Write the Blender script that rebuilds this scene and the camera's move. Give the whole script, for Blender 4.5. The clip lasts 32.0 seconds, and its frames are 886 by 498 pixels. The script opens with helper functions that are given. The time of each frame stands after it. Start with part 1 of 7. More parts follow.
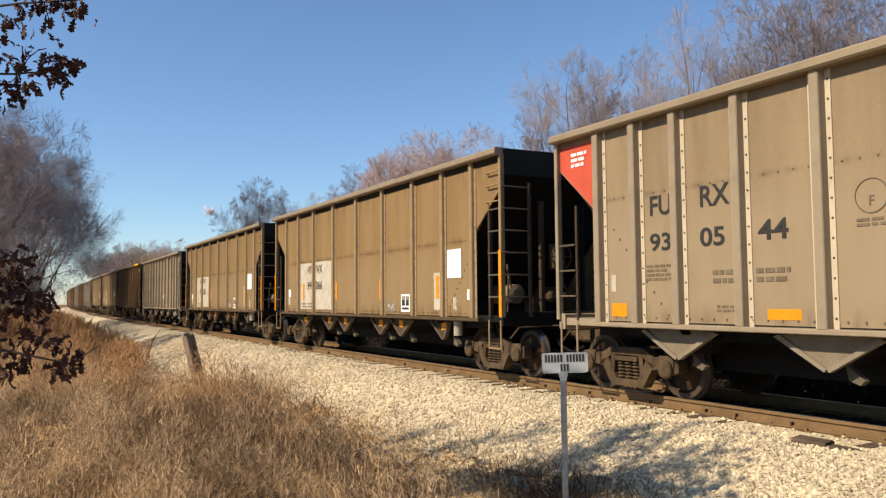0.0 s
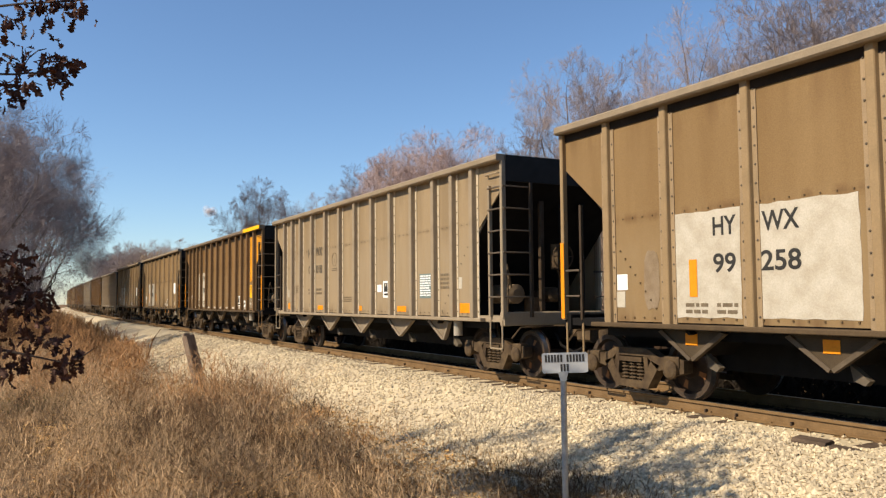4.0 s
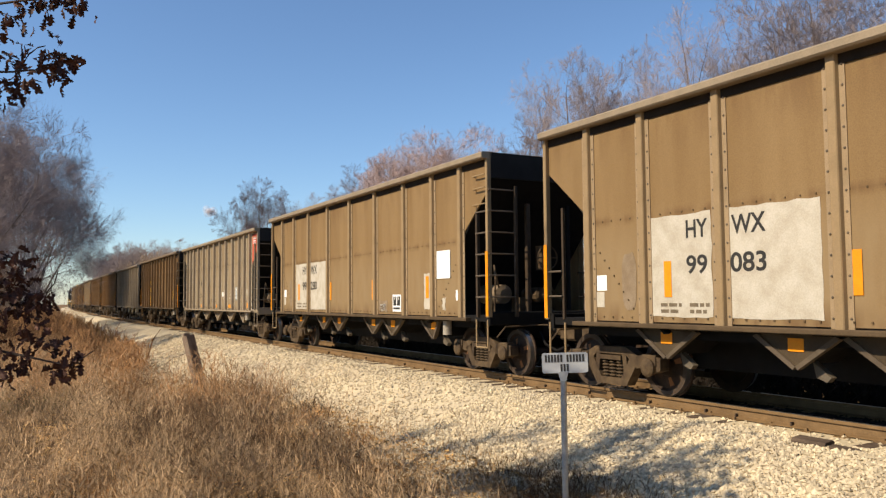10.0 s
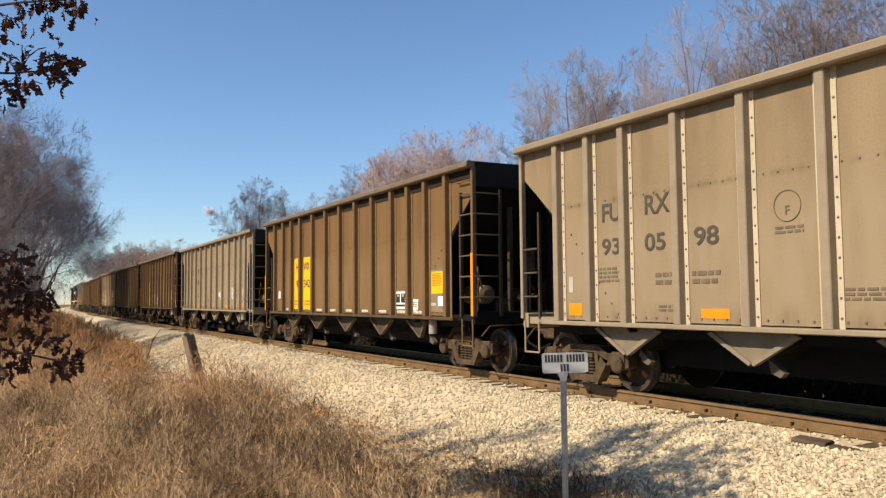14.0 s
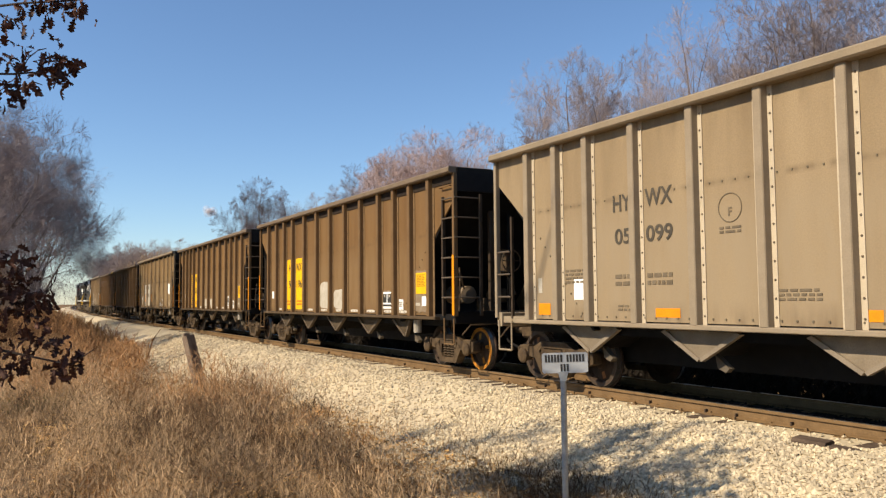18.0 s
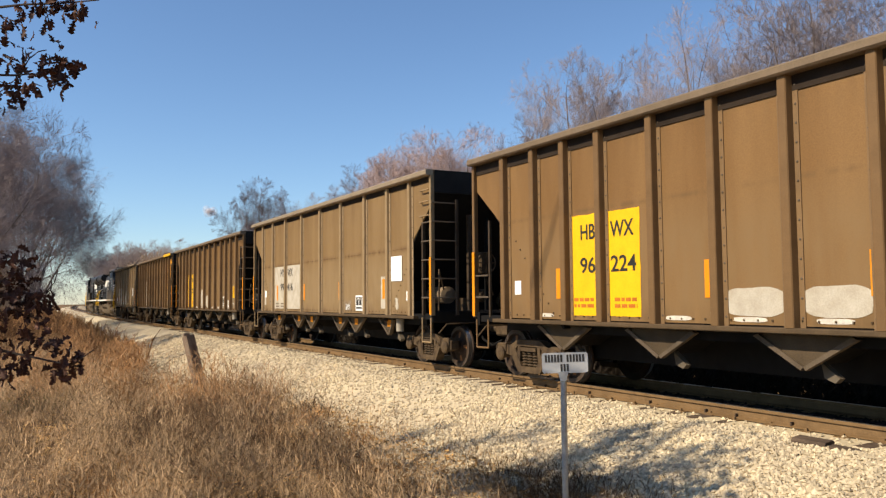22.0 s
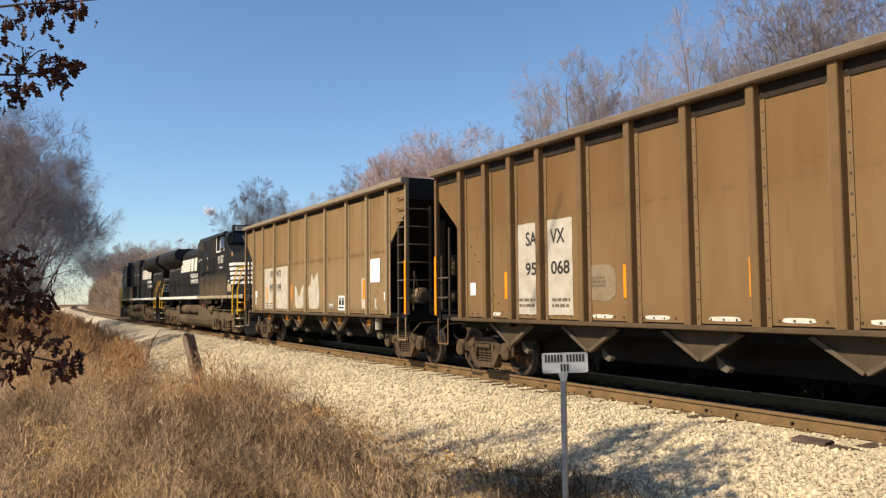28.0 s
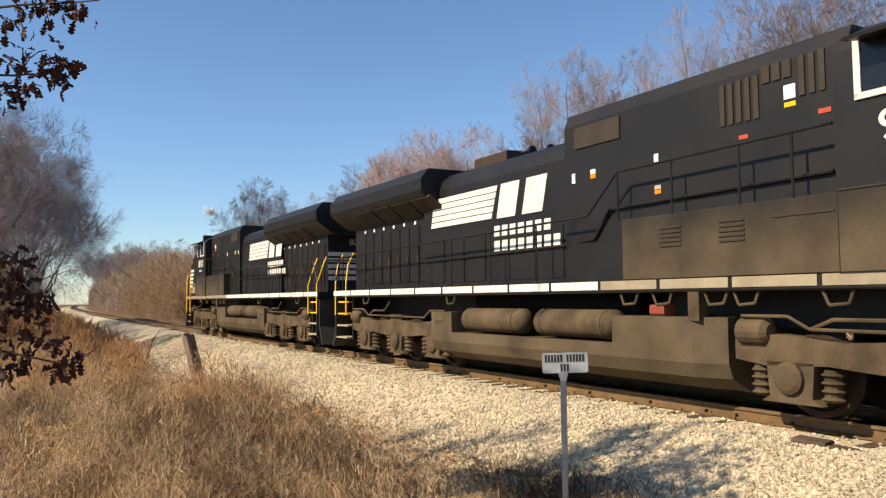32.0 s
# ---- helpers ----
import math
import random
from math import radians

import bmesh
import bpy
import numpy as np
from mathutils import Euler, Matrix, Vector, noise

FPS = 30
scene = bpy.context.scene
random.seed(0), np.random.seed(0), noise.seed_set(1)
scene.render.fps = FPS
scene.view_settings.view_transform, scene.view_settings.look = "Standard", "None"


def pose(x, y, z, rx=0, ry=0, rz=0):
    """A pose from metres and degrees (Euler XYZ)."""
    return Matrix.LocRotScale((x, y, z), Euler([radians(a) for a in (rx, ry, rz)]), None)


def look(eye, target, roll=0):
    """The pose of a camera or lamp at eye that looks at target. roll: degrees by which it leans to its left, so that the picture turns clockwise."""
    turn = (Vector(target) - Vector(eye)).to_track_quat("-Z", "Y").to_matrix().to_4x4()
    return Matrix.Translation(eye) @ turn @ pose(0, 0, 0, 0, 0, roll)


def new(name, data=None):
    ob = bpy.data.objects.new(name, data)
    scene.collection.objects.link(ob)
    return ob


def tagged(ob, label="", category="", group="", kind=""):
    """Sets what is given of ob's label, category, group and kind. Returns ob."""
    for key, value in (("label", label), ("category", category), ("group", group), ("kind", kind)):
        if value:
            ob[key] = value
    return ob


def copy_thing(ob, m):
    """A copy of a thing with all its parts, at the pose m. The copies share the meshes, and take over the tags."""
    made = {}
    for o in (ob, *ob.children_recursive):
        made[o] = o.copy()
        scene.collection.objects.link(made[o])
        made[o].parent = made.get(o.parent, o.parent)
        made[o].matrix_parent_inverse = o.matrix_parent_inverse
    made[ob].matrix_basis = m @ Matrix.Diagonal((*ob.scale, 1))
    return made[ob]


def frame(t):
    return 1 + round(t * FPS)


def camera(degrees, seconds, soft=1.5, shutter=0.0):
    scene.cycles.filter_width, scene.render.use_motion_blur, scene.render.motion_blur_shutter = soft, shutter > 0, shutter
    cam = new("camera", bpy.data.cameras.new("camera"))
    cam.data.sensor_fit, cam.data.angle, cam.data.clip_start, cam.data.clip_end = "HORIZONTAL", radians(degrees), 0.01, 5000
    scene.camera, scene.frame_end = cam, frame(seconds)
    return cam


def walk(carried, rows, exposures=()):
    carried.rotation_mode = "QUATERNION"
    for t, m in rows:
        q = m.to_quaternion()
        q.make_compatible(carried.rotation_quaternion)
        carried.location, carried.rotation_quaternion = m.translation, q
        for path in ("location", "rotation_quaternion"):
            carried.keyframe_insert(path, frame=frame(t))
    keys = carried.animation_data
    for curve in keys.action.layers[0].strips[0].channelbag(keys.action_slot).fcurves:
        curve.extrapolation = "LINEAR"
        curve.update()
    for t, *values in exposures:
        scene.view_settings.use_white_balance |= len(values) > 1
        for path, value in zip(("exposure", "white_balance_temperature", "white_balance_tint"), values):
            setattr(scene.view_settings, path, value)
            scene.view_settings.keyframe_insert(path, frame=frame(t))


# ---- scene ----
EYE = Vector((0.0, -9.78, 1.53))
YAW, PITCH, ROLL = radians(61.178), radians(3.585), -0.494
AHEAD = Vector((-math.sin(YAW) * math.cos(PITCH), math.cos(YAW) * math.cos(PITCH), math.sin(PITCH)))
cam = camera(58.07, 32.0, soft=1.3)
VIEW = look(EYE, EYE + AHEAD * 10, ROLL)
walk(cam, [(0, VIEW), (32, VIEW)], exposures=[(0, 0.52), (32, 0.52)])

# ---- light: clear low winter sky, sun behind the camera, square to the train ----
SUN_EL, SUN_AZ = radians(40), Vector((0.07, 1.0, 0)).normalized()
world = bpy.data.worlds.new("sky")
scene.world = world
world.use_nodes = True
wn = world.node_tree.nodes
sky = wn.new("ShaderNodeTexSky")
sky.sky_type, sky.sun_disc = "NISHITA", False
sky.sun_elevation = SUN_EL
sky.sun_rotation = math.atan2(-SUN_AZ.x, -SUN_AZ.y)
sky.air_density, sky.dust_density, sky.ozone_density = 1.0, 0.1, 5.5
wn["Background"].inputs[1].default_value = 0.105
world.node_tree.links.new(sky.outputs[0], wn["Background"].inputs[0])
sun_data = bpy.data.lights.new("sun", "SUN")
sun_data.energy, sun_data.angle, sun_data.color = 5.0, radians(0.6), (1.0, 0.85, 0.64)
sun = new("sun", sun_data)
sun.matrix_world = look((0, -60, 50), Vector((0, -60, 50)) + SUN_AZ * math.cos(SUN_EL) - Vector((0, 0, math.sin(SUN_EL))))

# ---- materials ----
MATS = {}


def mat(name, col, rough=0.7, metal=0.0, var=0.25, scale=3.0, fine=60.0, bump=0.2, tint=None, streak=0.0, spread=0.0, island=False):
    """A painted or natural surface: base colour varied at two scales, with relief; tint: the second colour of the large stains."""
    if name in MATS:
        return MATS[name]
    m = bpy.data.materials.new(name)
    m.use_nodes = True
    nt = m.node_tree
    n, l = nt.nodes, nt.links
    bs = n["Principled BSDF"]
    tc = n.new("ShaderNodeTexCoord")
    mp = n.new("ShaderNodeMapping")
    l.new(tc.outputs["Object"], mp.inputs[0])
    if streak:
        mp.inputs["Scale"].default_value = (1, 1, 1 - streak)
    big = n.new("ShaderNodeTexNoise")
    big.inputs["Scale"].default_value, big.inputs["Detail"].default_value = scale, 6
    small = n.new("ShaderNodeTexNoise")
    small.inputs["Scale"].default_value, small.inputs["Detail"].default_value = fine, 3
    l.new(mp.outputs[0], big.inputs["Vector"])
    l.new(tc.outputs["Object"], small.inputs["Vector"])
    ramp = n.new("ShaderNodeMapRange")
    ramp.inputs[1].default_value, ramp.inputs[2].default_value = 0.35, 0.68
    l.new(big.outputs["Fac"], ramp.inputs[0])
    mix = n.new("ShaderNodeMix")
    mix.data_type = "RGBA"
    t = tint or tuple(c * (1 - var) for c in col)
    mix.inputs["A"].default_value = (*col, 1)
    mix.inputs["B"].default_value = (*t, 1)
    l.new(ramp.outputs[0], mix.inputs["Factor"])
    hs = n.new("ShaderNodeHueSaturation")
    l.new(mix.outputs["Result"], hs.inputs["Color"])
    mr = n.new("ShaderNodeMapRange")
    mr.inputs[1].default_value, mr.inputs[2].default_value = 0.25, 0.75
    mr.inputs[3].default_value, mr.inputs[4].default_value = 1 - var * 0.6, 1 + var * 0.6
    l.new(small.outputs["Fac"], mr.inputs[0])
    if spread:
        src = n.new("ShaderNodeNewGeometry").outputs["Random Per Island"] if island else n.new("ShaderNodeObjectInfo").outputs["Random"]
        m2 = n.new("ShaderNodeMapRange")
        m2.inputs[3].default_value, m2.inputs[4].default_value = 1 - spread, 1 + spread
        l.new(src, m2.inputs[0])
        mul = n.new("ShaderNodeMath")
        mul.operation = "MULTIPLY"
        l.new(mr.outputs[0], mul.inputs[0])
        l.new(m2.outputs[0], mul.inputs[1])
        l.new(mul.outputs[0], hs.inputs["Value"])
    else:
        l.new(mr.outputs[0], hs.inputs["Value"])
    l.new(hs.outputs[0], bs.inputs["Base Color"])
    rr = n.new("ShaderNodeMapRange")
    rr.inputs[3].default_value, rr.inputs[4].default_value = max(0.05, rough - 0.12), min(1, rough + 0.12)
    l.new(big.outputs["Fac"], rr.inputs[0])
    l.new(rr.outputs[0], bs.inputs["Roughness"])
    bs.inputs["Metallic"].default_value = metal
    bs.inputs["Specular IOR Level"].default_value = 0.5 if rough < 0.45 else 0.22
    if bump:
        bp = n.new("ShaderNodeBump")
        bp.inputs["Strength"].default_value, bp.inputs["Distance"].default_value = bump, 0.01
        l.new(small.outputs["Fac"], bp.inputs["Height"])
        l.new(bp.outputs[0], bs.inputs["Normal"])
    MATS[name] = m
    return m


GREY = mat("weathered grey car paint", (0.2631, 0.1935, 0.1105), 0.6, var=0.22, scale=2.2, bump=0.08, tint=(0.2046, 0.1475, 0.0827), streak=0.85, spread=0.08)
TAN = mat("dusty tan brown car paint", (0.207, 0.132, 0.057), 0.65, var=0.25, scale=2.2, bump=0.08, tint=(0.173, 0.106, 0.043), streak=0.85, spread=0.1)
BROWN = mat("dark brown car paint", (0.1754, 0.0987, 0.0365), 0.65, var=0.25, scale=2.2, bump=0.08, tint=(0.1364, 0.0724, 0.0244), streak=0.85, spread=0.1)

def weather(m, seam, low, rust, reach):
    """The lower sheets carry more road dust than the upper; a ragged rusty stain follows the lap seam, and noisy
    patches of its colour lie at the foot and the top.
    """
    nt = m.node_tree
    n, l = nt.nodes, nt.links
    bs = n["Principled BSDF"]
    src = bs.inputs["Base Color"].links[0].from_socket
    tc = n.new("ShaderNodeTexCoord")
    sep = n.new("ShaderNodeSeparateXYZ")
    l.new(tc.outputs["Object"], sep.inputs[0])
    mp = n.new("ShaderNodeMapping")
    mp.inputs["Scale"].default_value = (2.2, 2.2, 0.5)
    far = n.new("ShaderNodeVectorMath")
    far.operation = "MULTIPLY_ADD"
    l.new(n.new("ShaderNodeObjectInfo").outputs["Random"], far.inputs[0])
    far.inputs[1].default_value = (53, 17, 29)
    l.new(tc.outputs["Object"], far.inputs[2])
    l.new(far.outputs[0], mp.inputs[0])
    run_ = n.new("ShaderNodeTexNoise")
    run_.inputs["Scale"].default_value, run_.inputs["Detail"].default_value = 2.2, 5
    l.new(mp.outputs[0], run_.inputs["Vector"])

    def calc(op, a, b):
        k = n.new("ShaderNodeMath")
        k.operation = op
        for i, v in enumerate((a, b)):
            if isinstance(v, (int, float)):
                k.inputs[i].default_value = v
            else:
                l.new(v, k.inputs[i])
        return k.outputs[0]

    def ramp(v, a, b, c, d):
        k = n.new("ShaderNodeMapRange")
        for i, u in enumerate((a, b, c, d)):
            k.inputs[i + 1].default_value = u
        l.new(v, k.inputs[0])
        return k.outputs[0]

    def over(base, col, fac):
        k = n.new("ShaderNodeMix")
        k.data_type = "RGBA"
        l.new(base, k.inputs["A"])
        k.inputs["B"].default_value = (*col, 1)
        l.new(fac, k.inputs["Factor"])
        return k.outputs["Result"]

    height = calc("ADD", sep.outputs["Z"], calc("MULTIPLY", calc("SUBTRACT", run_.outputs["Fac"], 0.5), 0.9))
    dusty = calc("MULTIPLY", ramp(height, seam + 0.15, seam - 0.5, 0, 0.75), ramp(run_.outputs["Fac"], 0.3, 0.6, 0.35, 1))
    c = over(src, low, dusty)
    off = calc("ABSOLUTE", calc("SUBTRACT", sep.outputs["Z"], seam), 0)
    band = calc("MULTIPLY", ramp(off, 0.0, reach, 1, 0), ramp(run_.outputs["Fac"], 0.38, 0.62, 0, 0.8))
    foot = calc("MULTIPLY", ramp(sep.outputs["Z"], 1.2, 1.5, 1, 0), ramp(run_.outputs["Fac"], 0.42, 0.65, 0, 0.75))
    top = calc("MULTIPLY", ramp(sep.outputs["Z"], 3.5, 4.2, 0, 1), ramp(run_.outputs["Fac"], 0.45, 0.7, 0, 0.7))
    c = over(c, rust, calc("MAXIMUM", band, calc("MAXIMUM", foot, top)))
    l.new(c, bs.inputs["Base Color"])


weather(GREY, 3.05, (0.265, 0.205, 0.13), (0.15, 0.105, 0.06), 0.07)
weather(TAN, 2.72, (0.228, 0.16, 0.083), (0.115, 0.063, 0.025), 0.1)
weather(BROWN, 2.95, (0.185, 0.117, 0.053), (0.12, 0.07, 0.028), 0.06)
GREY_RIB = mat("pale grey rib paint", (0.2697, 0.2132, 0.1436), 0.55, var=0.15, scale=4, bump=0.08)
GREY_CHORD = mat("grey galvanised chord", (0.2523, 0.1958, 0.1261), 0.5, var=0.15, scale=2, bump=0.08)
# dark ladder metal; on car ends it also carries their shade
LADDER_END = mat("dark ladder and shaded end paint", (0.055, 0.037, 0.022), 0.6, var=0.3, scale=6)
# near-black: the deep shade under and behind the cars is put into it
DARK = mat("shade-dark underframe steel", (0.004, 0.0032, 0.0027), 0.8, var=0.3, scale=5)
TRUCK = mat("dusty cast steel", (0.0914, 0.0609, 0.0322), 0.8, var=0.35, scale=6, tint=(0.0391, 0.0252, 0.0148))
WHEEL = mat("rusty wheel steel", (0.05, 0.028, 0.016), 0.7, var=0.4, scale=5, tint=(0.02, 0.013, 0.009))
TREAD = mat("polished wheel tread", (0.3915, 0.3654, 0.3306), 0.3, 0.9, var=0.1)
STEEL = mat("plain galvanised steel", (0.3654, 0.3741, 0.3741), 0.45, 0.6, var=0.2, scale=12)
INSIDE = mat("coal-black hopper inside", (0.012, 0.011, 0.01), 0.85, var=0.4, scale=3)
WHITE = mat("white patch paint", (0.80, 0.80, 0.78), 0.5, var=0.06, scale=6, bump=0.03)
PALE = mat("faded pale patch paint", (0.4524, 0.4133, 0.3393), 0.6, var=0.2, scale=4, bump=0.03, tint=(0.3654, 0.3219, 0.2479))
PRIMER = mat("thin pale primer over car paint", (0.2349, 0.1783, 0.1175), 0.65, var=0.25, scale=5, bump=0.03, tint=(0.1827, 0.1305, 0.0783))
ORANGE = mat("orange reflector paint", (0.70, 0.245, 0.006), 0.45, var=0.12, scale=8, bump=0.02)
YELLOW = mat("bright yellow paint", (0.80, 0.44, 0.006), 0.5, var=0.12, scale=5, bump=0.02)
RED = mat("faded red paint", (0.4785, 0.0783, 0.0391), 0.55, var=0.15, scale=3, bump=0.04)
TEAL = mat("teal notice board paint", (0.1392, 0.1827, 0.174), 0.5, var=0.1, bump=0)
INK = mat("black lettering paint", (0.0305, 0.0287, 0.0261), 0.6, var=0.2, bump=0)
FADED = mat("faded lettering paint", (0.1566, 0.1201, 0.0766), 0.6, var=0.3, scale=9, bump=0)


# ---- mesh tools ----
class Form:
    """Collects vertices and faces of one mesh."""

    def __init__(self):
        self.v, self.f, self.m = [], [], []

    def add(self, verts, faces, mi=0):
        k = len(self.v)
        self.v.extend(tuple(p) for p in verts)
        self.f.extend(tuple(i + k for i in f) for f in faces)
        self.m.extend([mi] * len(faces))
        return self

    def box(self, x0, x1, y0, y1, z0, z1, mi=0, c=0.0):
        """A box; c: chamfer of the edges along its longest side."""
        if c <= 0:
            v = [(x, y, z) for z in (z0, z1) for y in (y0, y1) for x in (x0, x1)]
            return self.add(v, [(0, 2, 3, 1), (4, 5, 7, 6), (0, 1, 5, 4), (2, 6, 7, 3), (0, 4, 6, 2), (1, 3, 7, 5)], mi)
        sx, sy, sz = x1 - x0, y1 - y0, z1 - z0
        ring = lambda a0, a1, b0, b1: [(a0 + c, b0), (a1 - c, b0), (a1, b0 + c), (a1, b1 - c), (a1 - c, b1), (a0 + c, b1), (a0, b1 - c), (a0, b0 + c)]
        if sx >= sy and sx >= sz:
            return self.prism([(x, a, b) for x in (x0, x1) for a, b in ring(y0, y1, z0, z1)], 8, mi)
        if sz >= sy:
            return self.prism([(a, b, z) for z in (z0, z1) for a, b in ring(x0, x1, y0, y1)], 8, mi)
        return self.prism([(a, y, b) for y in (y0, y1) for a, b in ring(x0, x1, z0, z1)], 8, mi)

    def prism(self, pts, n, mi=0):
        """Two rings of n points, joined and capped."""
        fs = [(i, (i + 1) % n, n + (i + 1) % n, n + i) for i in range(n)] + [tuple(range(n - 1, -1, -1)), tuple(range(n, 2 * n))]
        return self.add(pts, fs, mi)

    def poly(self, xz, y0, y1, mi=0):
        """A polygon in the x-z plane, extruded along y."""
        return self.prism([(x, y, z) for y in (y0, y1) for x, z in xz], len(xz), mi)

    def polyx(self, yz, x0, x1, mi=0):
        """A polygon in the y-z plane, extruded along x."""
        return self.prism([(x, y, z) for x in (x0, x1) for y, z in yz], len(yz), mi)

    def rod(self, a, b, r, n=6, mi=0, r2=None):
        a, b = Vector(a), Vector(b)
        d = (b - a).normalized()
        u = d.orthogonal().normalized()
        w = d.cross(u)
        r2 = r if r2 is None else r2
        pts = [p + (u * math.cos(2 * math.pi * i / n) + w * math.sin(2 * math.pi * i / n)) * q for p, q in ((a, r), (b, r2)) for i in range(n)]
        return self.prism(pts, n, mi)

    def pipe(self, pts, r, n=6, mi=0):
        for a, b in zip(pts, pts[1:]):
            self.rod(a, b, r, n, mi)
        return self

    def lathe(self, c, prof, n=20, mi=0, axis="y", mis=None):
        """A profile of (offset along the axis, radius) turned about the axis through c."""
        k = len(prof)
        vs = []
        for o, r in prof:
            for i in range(n):
                a = 2 * math.pi * i / n
                p, q = r * math.cos(a), r * math.sin(a)
                vs.append({"y": (c[0] + p, c[1] + o, c[2] + q), "x": (c[0] + o, c[1] + p, c[2] + q), "z": (c[0] + p, c[1] + q, c[2] + o)}[axis])
        for j in range(k - 1):
            fs = [(j * n + i, j * n + (i + 1) % n, (j + 1) * n + (i + 1) % n, (j + 1) * n + i) for i in range(n)]
            base = len(self.v)
            self.f.extend(tuple(x + base for x in f) for f in fs)
            self.m.extend([mis[j] if mis else mi] * n)
        base = len(self.v)
        self.f.append(tuple(base + i for i in range(n - 1, -1, -1)))
        self.f.append(tuple(base + (k - 1) * n + i for i in range(n)))
        self.m.extend([mi, mi])
        self.v.extend(vs)
        return self

    def mesh(self, name, *mats, smooth=False):
        me = bpy.data.meshes.new(name)
        me.from_pydata(self.v, [], self.f)
        for m in mats:
            me.materials.append(m)
        if len(mats) > 1:
            me.polygons.foreach_set("material_index", self.m)
        bm = bmesh.new()
        bm.from_mesh(me)
        bmesh.ops.recalc_face_normals(bm, faces=bm.faces)
        bm.to_mesh(me)
        bm.free()
        if smooth:
            me.polygons.foreach_set("use_smooth", [True] * len(me.polygons))
        return me


def part(name, form, mats, parent, label="", at=None, smooth=False):
    """Links a Form (or a ready mesh) as one object under its thing."""
    if isinstance(form, Form):
        form = form.mesh(name, *(mats if isinstance(mats, (list, tuple)) else (mats,)), smooth=smooth)
    ob = new(name, form)
    ob.parent = parent
    if at is not None:
        ob.matrix_basis = at
    if label:
        ob["label"] = label
    return ob


def thing(name, label, category, at=None, group=""):
    ob = new(name)
    ob.empty_display_size = 0.3
    if at is not None:
        ob.matrix_basis = at
    return tagged(ob, label, category, group)


def structure(name, form, mats, label="", at=None, smooth=False, kind="structure"):
    me = form.mesh(name, *(mats if isinstance(mats, (list, tuple)) else (mats,)), smooth=smooth)
    ob = new(name, me)
    if at is not None:
        ob.matrix_basis = at
    return tagged(ob, label, kind=kind)


# ---- the line: a straight track, its slight far bend fitted to the camera's view ----
BEND = 0.00012


def line_y(x):
    return BEND * x * x if x < 0 else 0.0


def on_line(x):
    return pose(x, line_y(x), 0, 0, 0, math.degrees(math.atan(2 * BEND * x)) if x < 0 else 0)


def run(t):
    """How far the train has come along the line at t seconds."""
    return 8.1752 * t - 0.006542 * t * t



# ---- ground ----
def ground_z(x, y):
    """Height of the ground under the point, rail top being 0."""
    s = y - line_y(x)
    a = abs(s)
    if a < 1.75:
        z = -0.205
    elif a < 4.6:
        u = (a - 1.75) / 2.85
        z = -0.205 - 0.695 * (u * u * (3 - 2 * u) * 0.5 + u * 0.5)
    else:
        z = -0.90
    if s < -4.0:
        z += 0.07 * noise.noise((x * 0.35, y * 0.35, 3.1)) + 0.03 * noise.noise((x * 1.3, y * 1.3, 7.7))
    if s > 9:
        z += min(1.0, (s - 9) / 20) * 1.0
    return z


def ground_grid(xs, ys, lift=0.0, follow=True):
    v, f = [], []
    for x in xs:
        for y in ys:
            yy = y + (line_y(x) if follow else 0)
            v.append((x, yy, ground_z(x, yy) + lift))
    n = len(ys)
    for i in range(len(xs) - 1):
        for j in range(n - 1):
            f.append((i * n + j, (i + 1) * n + j, (i + 1) * n + j + 1, i * n + j + 1))
    fm = Form()
    fm.add(v, f)
    return fm


SOIL = mat("dry leaf-littered soil", (0.2601, 0.1510, 0.0603), 0.95, var=0.5, scale=1.5, fine=25, bump=0.8, tint=(0.0653, 0.0374, 0.0174))
STONE = mat("pale limestone ballast", (0.5024, 0.4173, 0.2767), 0.9, var=0.3, scale=1.5, fine=22, bump=0.9, tint=(0.4002, 0.3306, 0.2262), spread=0.32, island=True)
RAILM = mat("brown rusted rail", (0.174, 0.1061, 0.0478), 0.75, var=0.3, scale=4)
TIE = mat("weathered tie timber", (0.1001, 0.0696, 0.0478), 0.9, var=0.4, scale=7, bump=0.5)
SHINE = mat("polished rail head", (0.435, 0.4089, 0.3654), 0.3, 0.9, var=0.1)

xs = [-900, -600, -420, -320, -260] + [-220 + 5 * i for i in range(30)] + [-70 + 1.0 * i for i in range(86)] + [20, 30, 50, 90, 200, 500]
ys = [-700, -300, -150, -80, -50, -35, -26] + [-20 + 0.5 * i for i in range(32)] + [-4 + 0.25 * i for i in range(33)] + [4.6, 5.5, 7, 9, 12, 16, 22, 30, 45, 80, 200, 700]
tagged(structure("ground", ground_grid(xs, ys), SOIL, "dry winter ground with leaf litter and dead grass", smooth=True), category="ground")
bx = [-420, -320, -260] + [-220 + 6 * i for i in range(25)] + [-70 + 1.0 * i for i in range(86)] + [20, 40, 80]
by = [-4.8 + 0.2 * i for i in range(47)]
structure("ballast_bed", ground_grid(bx, by, 0.02), STONE, "pale crushed limestone bed under the track")

